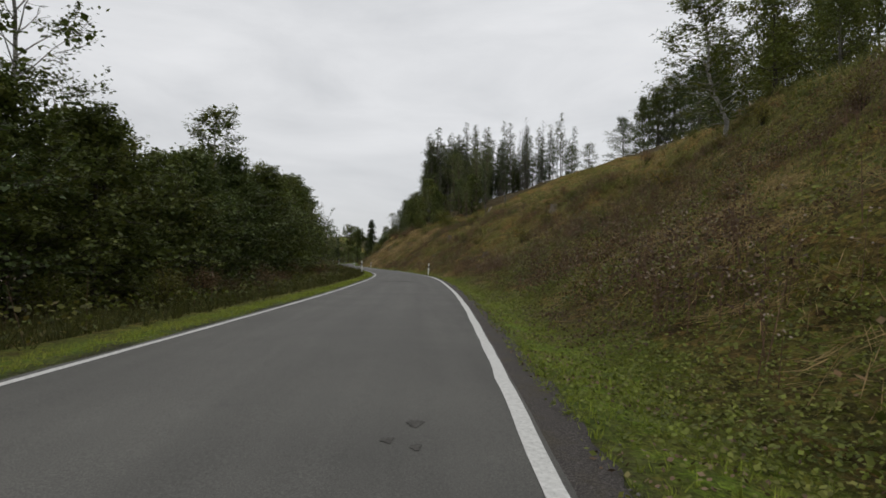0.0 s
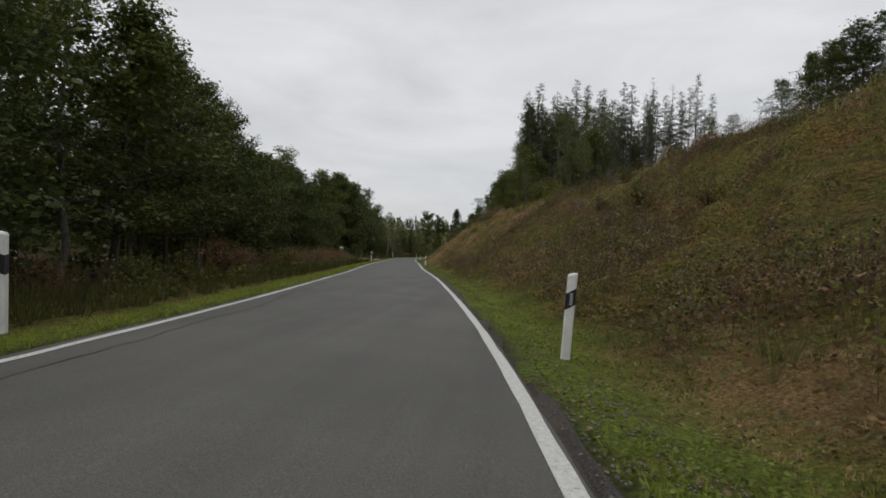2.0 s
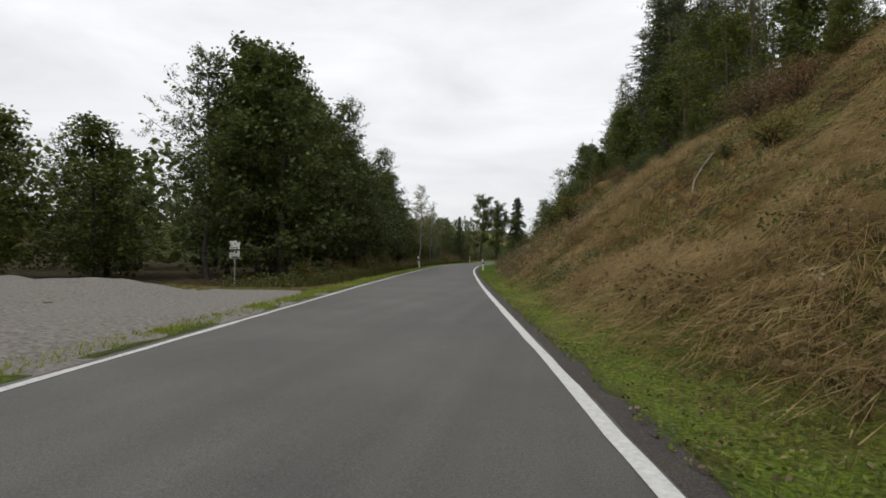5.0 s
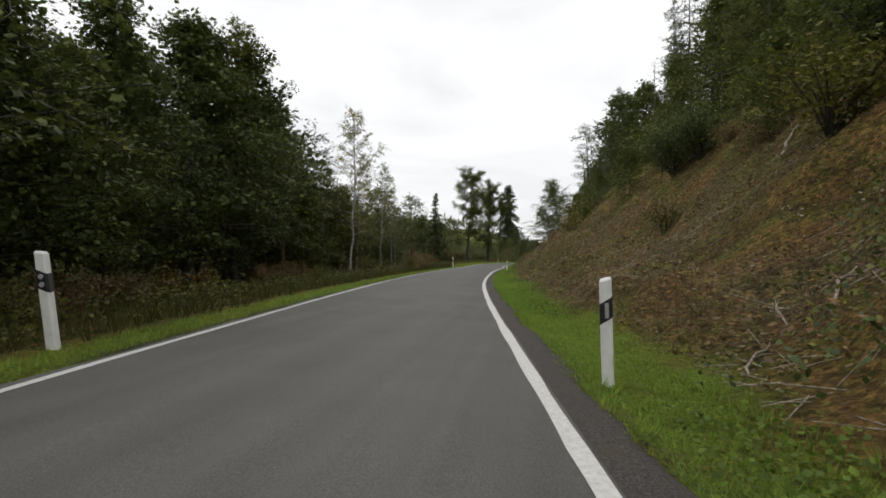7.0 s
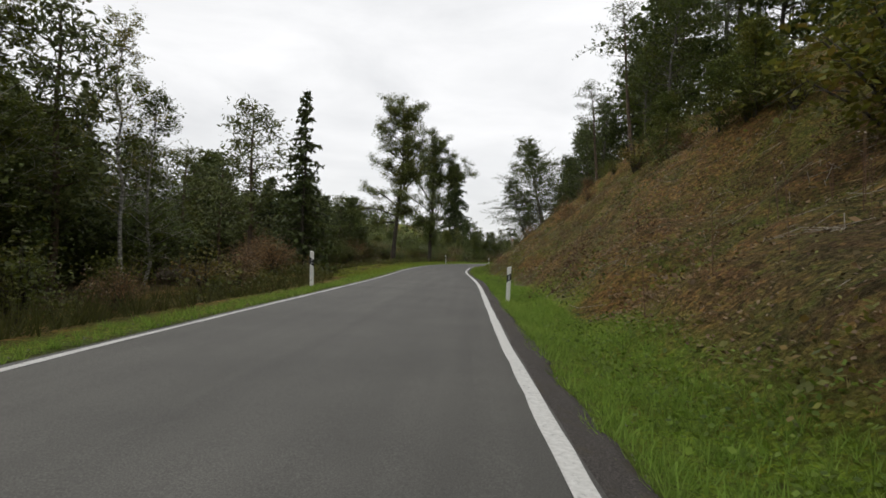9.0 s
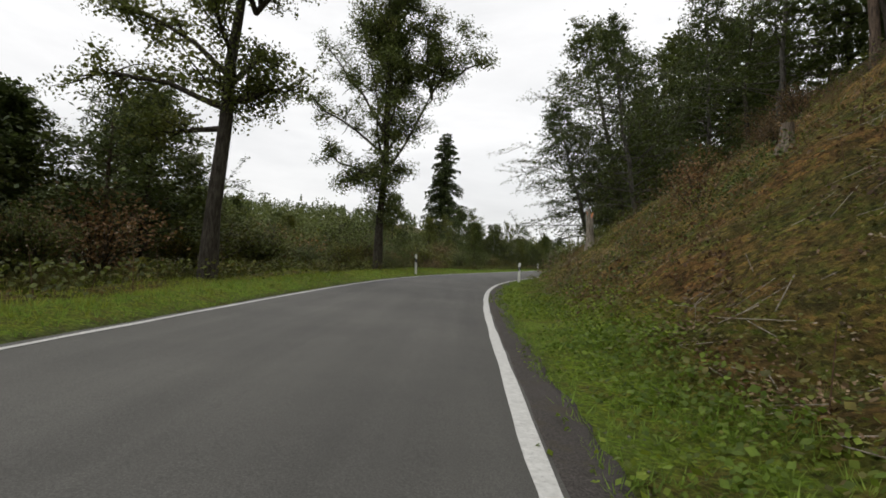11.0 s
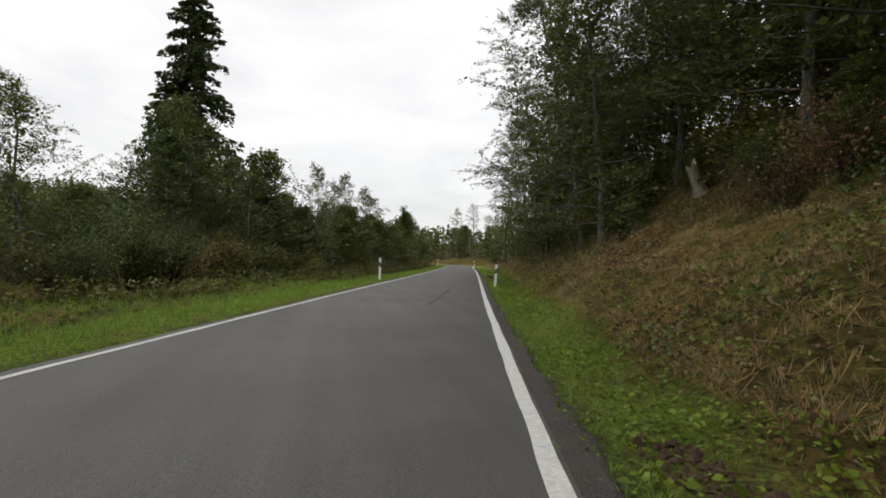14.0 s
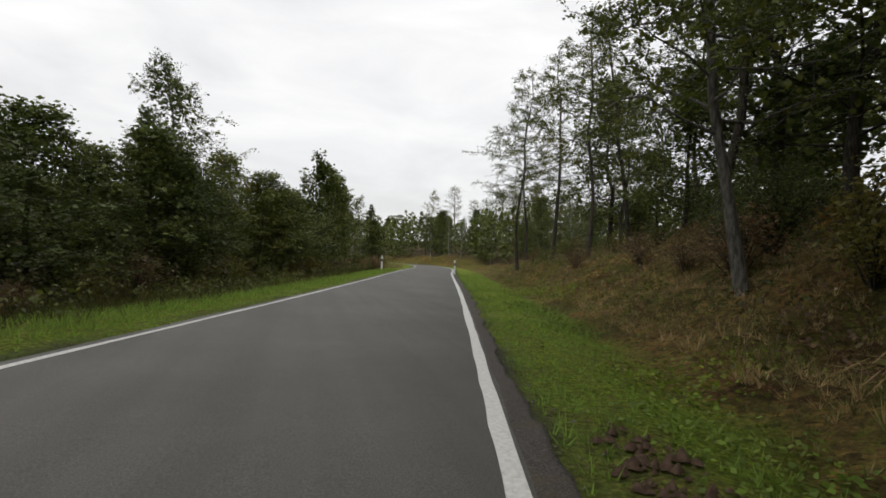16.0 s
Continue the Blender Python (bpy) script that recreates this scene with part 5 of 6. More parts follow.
plant("alder_c", float(at_offset(10.6, 307)), 307, 15.0, 60, 1.1, 0, RIGHT)
plant("back_a", float(at_offset(14.0, 307)), 307, 14.0, 140, 1.1, 0, RIGHT)
plant("alder_b", float(at_offset(10.5, 322)), 322, 6.0, 10, 1.2, 0, RIGHT)
plant("locust", float(at_offset(6.6, 340)), 340, 15.0, 0, 1.0, 0, RIGHT)
plant("locust", float(at_offset(8.4, 337)), 337, 15.5, 110, 1.0, 0, RIGHT)
plant("locust", float(at_offset(9.2, 331)), 331, 15.0, 200, 0.9, 2, RIGHT)
plant("locust", float(at_offset(8.0, 346)), 346, 14.0, 250, 1.0, 0, RIGHT)
plant("alder_d", -26.4, 290.0, 7.4, 20, 1.0, 0, LEFT)
plant("alder_b", -29.0, 287.5, 6.8, 120, 1.0, 0, LEFT)
plant("alder_b", -23.3, 272.5, 5.3, 60, 0.8, 0, LEFT)
belt(131, 246, 300, 4.2, 13, 17, ["maple", "slim", "back_a"], 12, 16, RIGHT)
belt(127, 225, 300, 4.0, 18, 26, ["back_a", "slim", "back_a"], 12, 16, RIGHT)
belt(128, 312, 345, 4.6, 12, 16, ["slim", "alder_c", "slim"], 14, 18, RIGHT)
belt(129, 300, 350, 3.6, 18, 28, ["slim", "back_a", "back_b"], 6, 12, RIGHT)
belt(130, 354, 400, 2.4, 8.5, 20, ["alder_c", "birch_b", "pine_b", "alder_b"], 5.5, 9, RIGHT)
belt(153, 396, 430, 2.2, 24, 48, ["pine_a", "birch_a", "pine_a"], 12, 16, RIGHT)
plant("alder_d", -11.0, 328.0, 9.5, 20, 1.0, 0, LEFT)
# the conifer wood on the hill, thinning out to a lone tree at its end
r = G(171)
for _ in range(210):
    y = r.uniform(160, 258)
    lo, hi = float(at_offset(27, y)), 14 + 0.958 * (y - 191)
    if hi > lo:
        kind = ("larch_a", "larch_b", "larch_c", "larch_c", "larch_a", "larch_c", "dead")[int(r.integers(7))]
        plant(kind, r.uniform(lo, hi), y, r.uniform(25, 33) * (0.85 if kind == "larch_c" else 1.0), r.uniform(0, 360), r.uniform(0.9, 1.3), r.uniform(-1.5, 1.5), RIGHT)
for _ in range(70):
    y = r.uniform(186, 250)
    lo, hi = float(at_offset(27, y)), 10 + 0.93 * (y - 191)
    if hi > lo:
        plant("larch_c", r.uniform(max(lo, hi - 22), hi), y, r.uniform(13, 19), r.uniform(0, 360), r.uniform(1.3, 1.7), 0, RIGHT)
plant("larch_a", 62.8, 238.6, 70.8 - float(land(62.8, 238.6)), 0, 1.0, 0, RIGHT)
plant("pine_b", 70.0, 246.0, 17.0, 40, 1.0, 0, RIGHT)
plant("pine_b", 80.0, 250.0, 15.0, 140, 1.1, 0, RIGHT)
# the tall trees on the far ridge
for k, (x, y, top, wide) in enumerate([(94, 244, 72, 1.3), (105.5, 248, 83, 0.8), (114, 251, 90, 1.2), (122, 250, 97, 1.4), (133, 247, 101, 1.4), (140, 245, 97, 1.2), (150, 239, 92, 1.3), (160, 236, 106, 1.4), (119, 262, 90, 1.4), (128, 255, 92, 1.5)]):
    plant("alder_c" if k == 1 else "maple", x, y, top - float(land(x, y)), 70 * k, wide, 0, "tall trees on the ridge")
# bushes by the road
belt(141, -10, 60, 2.6, -5.8, -7.4, ["bush_b", "bush_a", "bush_d"], 0.7, 1.4, "roadside bushes")
belt(142, 62, 94, 1.6, -5.6, -7.6, ["bush_b", "bush_b", "bush_a"], 1.0, 1.7, "roadside bushes")
belt(143, 125, 205, 2.4, -5.8, -7.8, ["bush_a", "bush_b", "bush_d"], 0.8, 1.7, "roadside bushes")
belt(144, 205, 238, 2.8, -8.5, -11, ["bush_b", "bush_a", "bush_c"], 1.6, 3.0, "roadside bushes")
belt(145, 238, 296, 1.3, -8.5, -12, ["bush_a", "bush_c", "bush_b", "bush_c", "bush_a"], 1.6, 3.2, "roadside bushes", (1.0, 1.6))
belt(180, 246, 257, 1.5, -4.9, -7.5, ["bush_b", "bush_a", "bush_c"], 0.8, 1.7, "roadside bushes", (1.1, 1.5))
belt(146, 296, 400, 2.4, -5.8, -7.4, ["bush_a", "bush_d", "bush_b"], 0.8, 1.6, "roadside bushes")
belt(147, -5, 110, 5.0, 9, 26, ["bush_d", "bush_a", "bush_d"], 0.7, 1.5, "bushes on the bank")
belt(169, -5, 125, 2.0, 9, 26, ["bush_d", "bush_a", "bush_d", "bush_b"], 0.6, 1.5, "bushes on the bank", (0.9, 1.5))
belt(148, 120, 300, 3.2, 8, 16, ["bush_d", "bush_b", "bush_a"], 0.8, 2.2, "bushes on the bank")
belt(149, 305, 350, 2.2, 7.0, 10, ["bush_b", "bush_a", "bush_d"], 0.8, 1.6, "bushes on the bank")


# ---- far woods, undergrowth and grass ----
def far_woods(name, label, seed, count, y0, y1, d0, d1, h0, h1, leaf, conifer=0.3, k=110, fine=1.0):
    r = G(seed)
    vs, n = [], 0
    for _ in range(count):
        y, d = r.uniform(y0, y1), r.uniform(min(d0, d1), max(d0, d1))
        if abs(d) < 7.5:
            continue
        x, h = float(at_offset(d, y)), r.uniform(h0, h1)
        z = float(land(x, y))
        if r.uniform() < conifer:
            f = r.uniform(0.05, 1.0, k)
            rad = 0.19 * h * (1 - f) * np.sqrt(r.uniform(0.1, 1, k)) + 0.1
        else:
            f = 0.06 + 0.94 * r.uniform(0, 1, k)
            rad = 0.27 * h * np.sqrt(np.clip(1 - ((f - 0.5) / 0.52) ** 2, 0, 1)) * np.sqrt(r.uniform(0.15, 1, k)) * r.uniform(0.75, 1.2, k)
        az = r.uniform(0, 6.283, k)
        vs.append(np.column_stack([x + rad * np.cos(az), y + rad * np.sin(az), z + f * h]))
    c = np.concatenate(vs)
    v, q = leaf_quads(r, c, (0.06 * (h0 + h1) / 2 + 0.35) * fine, 0.7, 0.3)
    return tagged(part(name, v, [q], leaf), label, "woods", kind="stuff")


far_woods("woods_behind_left", "dense dark wood behind the roadside trees", 201, 240, -30, 200, -24, -48, 8, 12, LEAF_DARK, 0.1, 150, 0.8)
far_woods("scrub_woods_left", "low green wood beyond the scrub", 202, 320, 195, 420, -34, -100, 5, 8, LEAF_MID, 0.25, 160, 0.65)
far_woods("woods_beyond_scrub", "tall mixed wood far behind the scrub", 207, 340, 390, 520, -50, -160, 15, 20, LEAF_DARK, 0.4, 180, 0.5)
far_woods("woods_on_far_hill", "dark wood on the distant hill", 208, 420, 520, 760, -260, 40, 10, 15, LEAF_DARK, 0.4, 90, 1.3)
far_woods("distant_woods_left", "distant wooded rise", 203, 420, 120, 700, -110, -300, 10, 16, LEAF_DARK, 0.3)
far_woods("woods_past_bend", "mixed wood where the road turns away", 206, 330, 366, 460, -45, 70, 6, 9.5, LEAF_MID, 0.2, 150, 0.9)


def tufts(r, y, d, blades, h, w, lean):
    """Grass blades: one narrow triangle each, in tufts."""
    n = len(y)
    x = at_offset(d, y)
    z = land(x, y)
    h = np.broadcast_to(h, (n,))
    base = np.repeat(np.column_stack([x, y, z - 0.02]), blades, axis=0)
    hh = np.repeat(h, blades) * r.uniform(0.45, 1.15, n * blades)
    az, sp = r.uniform(0, 6.283, n * blades), r.uniform(0, 1, n * blades)
    out = np.column_stack([np.cos(az), np.sin(az), 0 * az])
    base = base + out * (sp * 0.22 * hh)[:, None]
    tip = base + out * (hh * lean * (0.25 + sp))[:, None] + np.column_stack([0 * hh, 0 * hh, hh * np.sqrt(np.clip(1 - (lean * sp * 0.7) ** 2, 0.15, 1))])
    side = np.column_stack([-np.sin(az + r.normal(size=n * blades) * 0.6), np.cos(az), 0 * az]) * (np.broadcast_to(w, (n * blades,)) * r.uniform(0.6, 1.3, n * blades))[:, None]
    v = np.stack([base - side / 2, base + side / 2, tip], 1).reshape(-1, 3)
    return v, np.arange(len(v)).reshape(-1, 3)


def arching_tufts(r, y, d, blades, h, w, lean):
    """Tussocks of long blades that rise, bend over and hang, each of three faces."""
    n = len(y) * blades
    x = at_offset(d, y)
    base = np.repeat(np.column_stack([x, y, land(x, y) - 0.02]), blades, axis=0)
    hh = np.repeat(np.broadcast_to(h, (len(y),)), blades) * r.uniform(0.5, 1.15, n)
    az = r.uniform(0, 6.283, n)
    out = np.column_stack([np.cos(az), np.sin(az), 0 * az])
    out[:, 0] -= 0.45
    over = (r.uniform(0.3, 1.0, n) * lean)[:, None]
    base = base + out * (0.16 * hh * r.uniform(0, 1, n))[:, None]
    up = np.array([0, 0, 1.0])
    mid = base + out * hh[:, None] * 0.30 * over + up * hh[:, None] * 0.62
    tip = mid + out * hh[:, None] * 0.62 * over + up * hh[:, None] * (0.42 - 0.75 * over)
    side = np.column_stack([-np.sin(az), np.cos(az), 0 * az]) * (w * r.uniform(0.6, 1.3, n))[:, None] / 2
    v = np.stack([base - side, base + side, mid + side * 0.8, mid - side * 0.8, tip], 1).reshape(-1, 3)
    k = np.arange(n)[:, None] * 5
    f = np.concatenate([k + [0, 1, 2], k + [0, 2, 3], k + [3, 2, 4]])
    return v, f


def spread_along(r, n, y0, y1, near_d, far_d, power=1.0):
    y = r.uniform(y0, y1, n)
    lo = near_d(y) if callable(near_d) else near_d
    hi = far_d(y) if callable(far_d) else far_d
    return y, lo + (hi - lo) * r.uniform(0, 1, n) ** power


def foot_at(y):
    return np.interp(y, BANK_Y, FOOT)


def stuff(name, label, category, v, f, material):
    return tagged(part(name, v, [f], material), label, category, kind="stuff")


def verge_tufts(seed, n, y0, y1, tall):
    r = G(seed)
    y, d = spread_along(r, int(n * 0.6), y0, y1, lambda y: road_w(y) + 0.33, lambda y: green_d(y) + np.interp(y, [0, 48, 60, 110, 130], [0.5, 0.6, 1.3, 1.3, 0.35]), 1.15)
    x = at_offset(d, y)
    keep = (rough(x, y, 1.1, 41) + 0.5 * rough(x, y, 4.0, 42) > -0.45) & (dug_at(x, y) < 0.45)
    y, d = y[keep], d[keep]
    v1, f1 = tufts(r, y, d, 6, tall + 0.4 * tall * rough(d, y, 2.0, 43), 0.013, 0.9)
    y, d = spread_along(r, int(n * 0.4), y0, y1, lambda y: -road_w(y) - np.interp(y, [195, 210], [0.70, 1.7]), lambda y: -road_w(y) - 0.2)
    v2, f2 = tufts(r, y, d, 6, tall, 0.014, 0.9)
    return np.concatenate([v1, v2]), np.concatenate([f1, f2 + len(v1)])


v, f = verge_tufts(301, 21000, -6, 150, 0.09)
stuff("verge_grass", "short yellowish green grass along both road edges", "grass", v, f, BLADE_GREEN)
v, f = verge_tufts(303, 24000, 128, 345, 0.11)
r = G(304)
y, d = spread_along(r, 15000, 202, 345, lambda y: -road_w(y) - np.interp(y, [202, 215, 290, 300, 345], [3, 6.5, 6.5, 4, 3.5]), lambda y: -road_w(y) - 0.5)
v3, f3 = tufts(r, y[y < 252], d[y < 252], 7, 0.15, 0.015, 0.9)
v5, f5 = tufts(r, y[y >= 252], d[y >= 252], 8, 0.2, 0.016, 0.9)
r = G(308)
y, d = spread_along(r, 17000, 138, 214, lambda y: road_w(y) + 0.40, lambda y: green_d(y) + 0.15)
v4, f4 = tufts(r, y, d, 6, r.uniform(0.09, 0.2, len(y)) * np.interp(y, [138, 149, 155], [0.5, 0.55, 1.0]), 0.012, 0.9)
stuff("lush_grass", "bright green grass beside the road", "grass", np.concatenate([v, v4, v5]), np.concatenate([f, f4 + len(v), f5 + len(v) + len(v4)]), BLADE_LUSH)
stuff("meadow_grass", "yellowish green grass along the bend", "grass", v3, f3, BLADE_GREEN)

r = G(302)
y, d = spread_along(r, 24000, -8, 345, lambda y: foot_at(y) - 0.3, lambda y: np.where(y > 305, foot_at(y) + 5, foot_at(y) + 13), 1.35)
keep = rough(at_offset(d, y), y, 1.7, 51) + 0.6 * rough(at_offset(d, y), y, 5.0, 52) > np.interp(y, [-8, 34, 50, 60, 124, 132, 215, 235], [0.0, -0.15, -0.15, -0.1, -0.1, 0.45, 0.35, 0.0])
y, d = y[keep], d[keep]
tall = 0.33 + 0.16 * rough(at_offset(d, y), y, 3.0, 53) + 0.16 * rough(at_offset(d, y), y, 0.9, 54)
v1, f1 = tufts(r, y, d, 12, np.clip(tall * np.interp(y, [110, 130, 250, 270], [1, 0.6, 0.6, 0.8]), 0.10, 0.9) * np.clip((d - foot_at(y) + 0.9) / 1.6, 0.3, 1), 0.017, 1.1)
y, d = spread_along(r, 7000, -5, 125, 16, 60, 1.4)
v2, f2 = tufts(r, y, d, 9, 0.65, 0.075, 0.9)
y, d = spread_along(r, 10000, -8, 345, lambda y: -road_w(y) - 4.8, lambda y: -road_w(y) - np.interp(y, [195, 210, 290, 300], [0.80, 3.8, 3.8, 1.3]))
keep = np.abs(y - 106) > 9.5
y, d = y[keep], d[keep]
v3, f3 = tufts(r, y, d, 9, 0.45 + 0.2 * rough(d, y, 2.5, 55), 0.017, 0.8)
stuff("dry_grass", "long dry brown and blond grass on the bank", "grass", np.concatenate([v1, v2]), np.concatenate([f1, f2 + len(v1)]), BLADE_DRY)
# Left-hand rank grass; its colour carries the shade below the trees.
stuff("weedy_grass", "rank grass and weeds in shade-darkened tones below the roadside trees", "grass", v3, f3, BLADE_WEED_SHADED)


r = G(307)
y, d = spread_along(r, 10000, 246, 318, lambda y: foot_at(y) + 0.2, lambda y: foot_at(y) + 6.5, 1.2)
v, f = tufts(r, y, d, 13, r.uniform(0.10, 0.27, len(y)), 0.011, 1.2)
stuff("golden_grass", "golden brown grass on the bank below the trees", "grass", v, f, BLADE_BLOND)
r = G(306)
y, d = spread_along(r, 1500, 43.0, 47.6, 3.5, 5.6)
v4, f4 = tufts(r, y, d, 14, 0.07, 0.010, 1.6)
v0, f0 = v4, f4
r = G(305)
y, d = spread_along(r, 1500, -6, 320, lambda y: foot_at(y) + 1.0, lambda y: foot_at(y) + 12, 1.2)
x = at_offset(d, y)
keep = (rough(x, y, 6.0, 57) + np.interp(y, [78, 88, 130, 140], [-2.0, 0.5, 0.5, 0]) > 0.2) & (r.uniform(size=len(y)) < 0.9)
keep &= y < 138
v, f = arching_tufts(r, y[keep], d[keep], 60, r.uniform(0.35, 0.65, keep.sum()), 0.007, 1.1)
y, d = spread_along(r, 4200, -6, 126, lambda y: foot_at(y) + 0.5, lambda y: foot_at(y) + 20, 1.2)
x = at_offset(d, y)
keep = rough(x, y, 4.5, 58) + 0.5 * rough(x, y, 1.3, 59) > np.interp(y, [0, 78, 88], [2.0, 2.0, -0.05])
v2, f2 = arching_tufts(r, y[keep], d[keep], 26, r.uniform(0.25, 0.55, keep.sum()), 0.008, 1.0)
v0, f0 = np.concatenate([v0, v2]), np.concatenate([f0, f2 + len(v0)])
stuff("blond_tussocks", "arching tussocks of blond dead grass", "grass", np.concatenate([v0, v]), np.concatenate([f0, f + len(v0)]), BLADE_BLOND)


def herb_patch(name, label, material, seed, clumps, per, y0, y1, near_d, far_d, height, size, thresh, power=1.0):
    r = G(seed)
    y, d = spread_along(r, clumps, y0, y1, near_d, far_d, power)
    x = at_offset(d, y)
    keep = (rough(x, y, 2.4, seed) + 0.6 * rough(x, y, 7.0, seed + 1) > thresh) & ((d > 0) | (np.abs(y - 106) > 9.5)) & (dug_at(x, y) < 0.5)
    x, y = x[keep], y[keep]
    z = land(x, y)
    c = np.repeat(np.column_stack([x, y, z]), per, axis=0)
    c = c + np.clip(r.normal(size=c.shape), -1.6, 1.6) * np.array([0.22, 0.22, 0]) + np.column_stack([np.zeros(len(c)), np.zeros(len(c)), r.uniform(0.02, 1, len(c)) ** 1.3 * height])
    v, q = leaf_quads(r, c, size, 0.75, 0.9)
    return stuff(name, label, "undergrowth", v, q, material)


herb_patch("verge_herbs", "bright green broad-leaved herbs in the ditch", LEAF_HERB, 311, 4600, 12, 205, 330, lambda y: foot_at(y) - 1.1, lambda y: foot_at(y) + 0.9, 0.15, 0.062, 0.15)
herb_patch("ditch_herbs", "large bright green herb leaves in the ditch", LEAF_HERB, 327, 4200, 14, 139, 318, lambda y: green_d(y) - 0.55, lambda y: green_d(y) + 0.45, 0.14, 0.055, 0.1)
herb_patch("coltsfoot", "broad light green coltsfoot leaves in the ditch", LEAF_HERB, 329, 170, 7, 217, 225, lambda y: green_d(y) - 0.3, lambda y: green_d(y) + 0.5, 0.16, 0.068, 0.0)
herb_patch("bank_brambles", "brambles and small dark shrubs on the bank", LEAF_BRAMBLE, 313, 8000, 13, -8, 345, lambda y: foot_at(y), lambda y: foot_at(y) + 14, 0.5, 0.08, 0.1, 1.3)
herb_patch("bank_bracken", "rust-brown bracken on the bank", LEAF_RUST, 317, 8000, 13, -8, 345, lambda y: foot_at(y) + 0.5, lambda y: foot_at(y) + 12, 0.50, 0.09, 0.12, 1.3)
herb_patch("creeping_brambles", "low creeping brambles at the foot of the hill", LEAF_CLOVER, 321, 6000, 12, -6, 34, lambda y: green_d(y) - 0.1, lambda y: foot_at(y) + 3.5, 0.15, 0.045, -0.05, 1.1)
herb_patch("creeping_bracken", "withered reddish brown leaves at the foot of the hill", WEED, 323, 3800, 12, -6, 34, lambda y: green_d(y) + 0.1, lambda y: foot_at(y) + 4.0, 0.2, 0.048, 0.0, 1.1)
herb_patch("bank_creepers", "small green creeping leaves on the littered bank", LEAF_BUSH, 325, 4200, 12, 204, 262, lambda y: foot_at(y) - 0.1, lambda y: foot_at(y) + 5.0, 0.14, 0.045, 0.0, 1.2)
herb_patch("wood_edge_undergrowth", "dark weeds below the roadside trees", LEAF_BUSH, 319, 6500, 12, -8, 345, lambda y: -road_w(y) - 6.5, lambda y: -road_w(y) - 1.6, 0.55, 0.10, -0.1)


def bank_spots(r, n, y0, y1, reach, scale, seed, thresh, power=1.2):
    y, d = spread_along(r, n, y0, y1, lambda y: foot_at(y) + 0.4, lambda y: foot_at(y) + reach, power)
    x = at_offset(d, y)
    keep = rough(x, y, scale, seed) + 0.5 * rough(x, y, scale * 0.4, seed + 1) > thresh
    return x[keep], y[keep]


def grass_heaps(seed, n, y0, y1, reach, per, thresh, big=1.0):
    """Mounds of long dead grass, combed down the slope."""
    r = G(seed)
    x, y = bank_spots(r, n, y0, y1, reach, 4.0, seed, thresh)
    k = len(x)
    wide, high = np.repeat(big * r.uniform(0.45, 1.05, k), per), np.repeat(big * r.uniform(0.22, 0.5, k), per)
    f, az = np.sqrt(r.uniform(0, 1, k * per)), r.uniform(0, 6.283, k * per)
    ox, oy = np.cos(az) * f * wide, np.sin(az) * f * wide * 1.3
    px, py = np.repeat(x, per) + ox, np.repeat(y, per) + oy
    c = np.column_stack([px, py, land(px, py) + high * (1 - f**2) * r.uniform(0.75, 1.1, k * per)])
    along = np.column_stack([np.cos(az) * f - 0.7, np.sin(az) * f, -1.6 * high * f - 0.45])
    return leaf_quads(r, c, 0.46, 0.02, 0.9, along, 0.16)


v, q = grass_heaps(351, 680, 84, 126, 12, 300, 0.02, 1.5)
v2, q2 = grass_heaps(352, 420, -6, 56, 11, 110, 0.15)
v3, q3 = grass_heaps(353, 260, 165, 320, 8, 110, 0.2)
stuff("grass_heaps", "matted mounds of blond dead grass on the bank", "grass", np.concatenate([v, v2, v3]), np.concatenate([q, q2 + len(v), q3 + len(v) + len(v2)]), BLADE_BLOND)


def leaf_domes(name, label, material, seed, n, y0, y1, reach, per, size, low, high, thresh):
    """Low rounded shrubs, close set."""
    r = G(seed)
    x, y = bank_spots(r, n, y0, y1, reach, 3.2, seed, thresh)
    k = len(x)
    wide, tall = np.repeat(r.uniform(0.3, 0.95, k), per), np.repeat(r.uniform(low, high, k), per)
    f, az = np.sqrt(r.uniform(0, 1, k * per)), r.uniform(0, 6.283, k * per)
    px, py = np.repeat(x, per) + np.cos(az) * f * wide, np.repeat(y, per) + np.sin(az) * f * wide
    c = np.column_stack([px, py, land(px, py) + tall * np.sqrt(np.clip(1 - f**2, 0, 1)) * r.uniform(0.55, 1.15, k * per) + 0.03])
    v, q = leaf_quads(r, c, size, 0.7, 0.5)
    return stuff(name, label, "undergrowth", v, q, material)


leaf_domes("bank_green_shrubs", "small fresh green shrubs on the bank", LEAF_MID, 355, 1500, -6, 340, 15, 90, 0.075, 0.25, 0.9, 0.15)
leaf_domes("hill_green_shrubs", "fresh green shrubs among the dead weeds", LEAF_BUSH, 359, 1300, -6, 100, 20, 90, 0.075, 0.3, 1.0, 0.10)
leaf_domes("bank_dark_shrubs", "small dark shrubs and brambles on the bank", LEAF_DARK, 357, 1500, -6, 340, 16, 90, 0.070, 0.3, 1.1, 0.15)
leaf_domes("bank_brown_shrubs", "withered brown shrubs and bracken on the bank", WEED, 362, 1700, -6, 340, 16, 90, 0.070, 0.3, 1.0, 0.05)
leaf_domes("hill_rust_shrubs", "red-brown withered weeds in dense clumps", LEAF_RUST, 364, 1500, 36, 110, 18, 80, 0.065, 0.35, 1.0, 0.12)


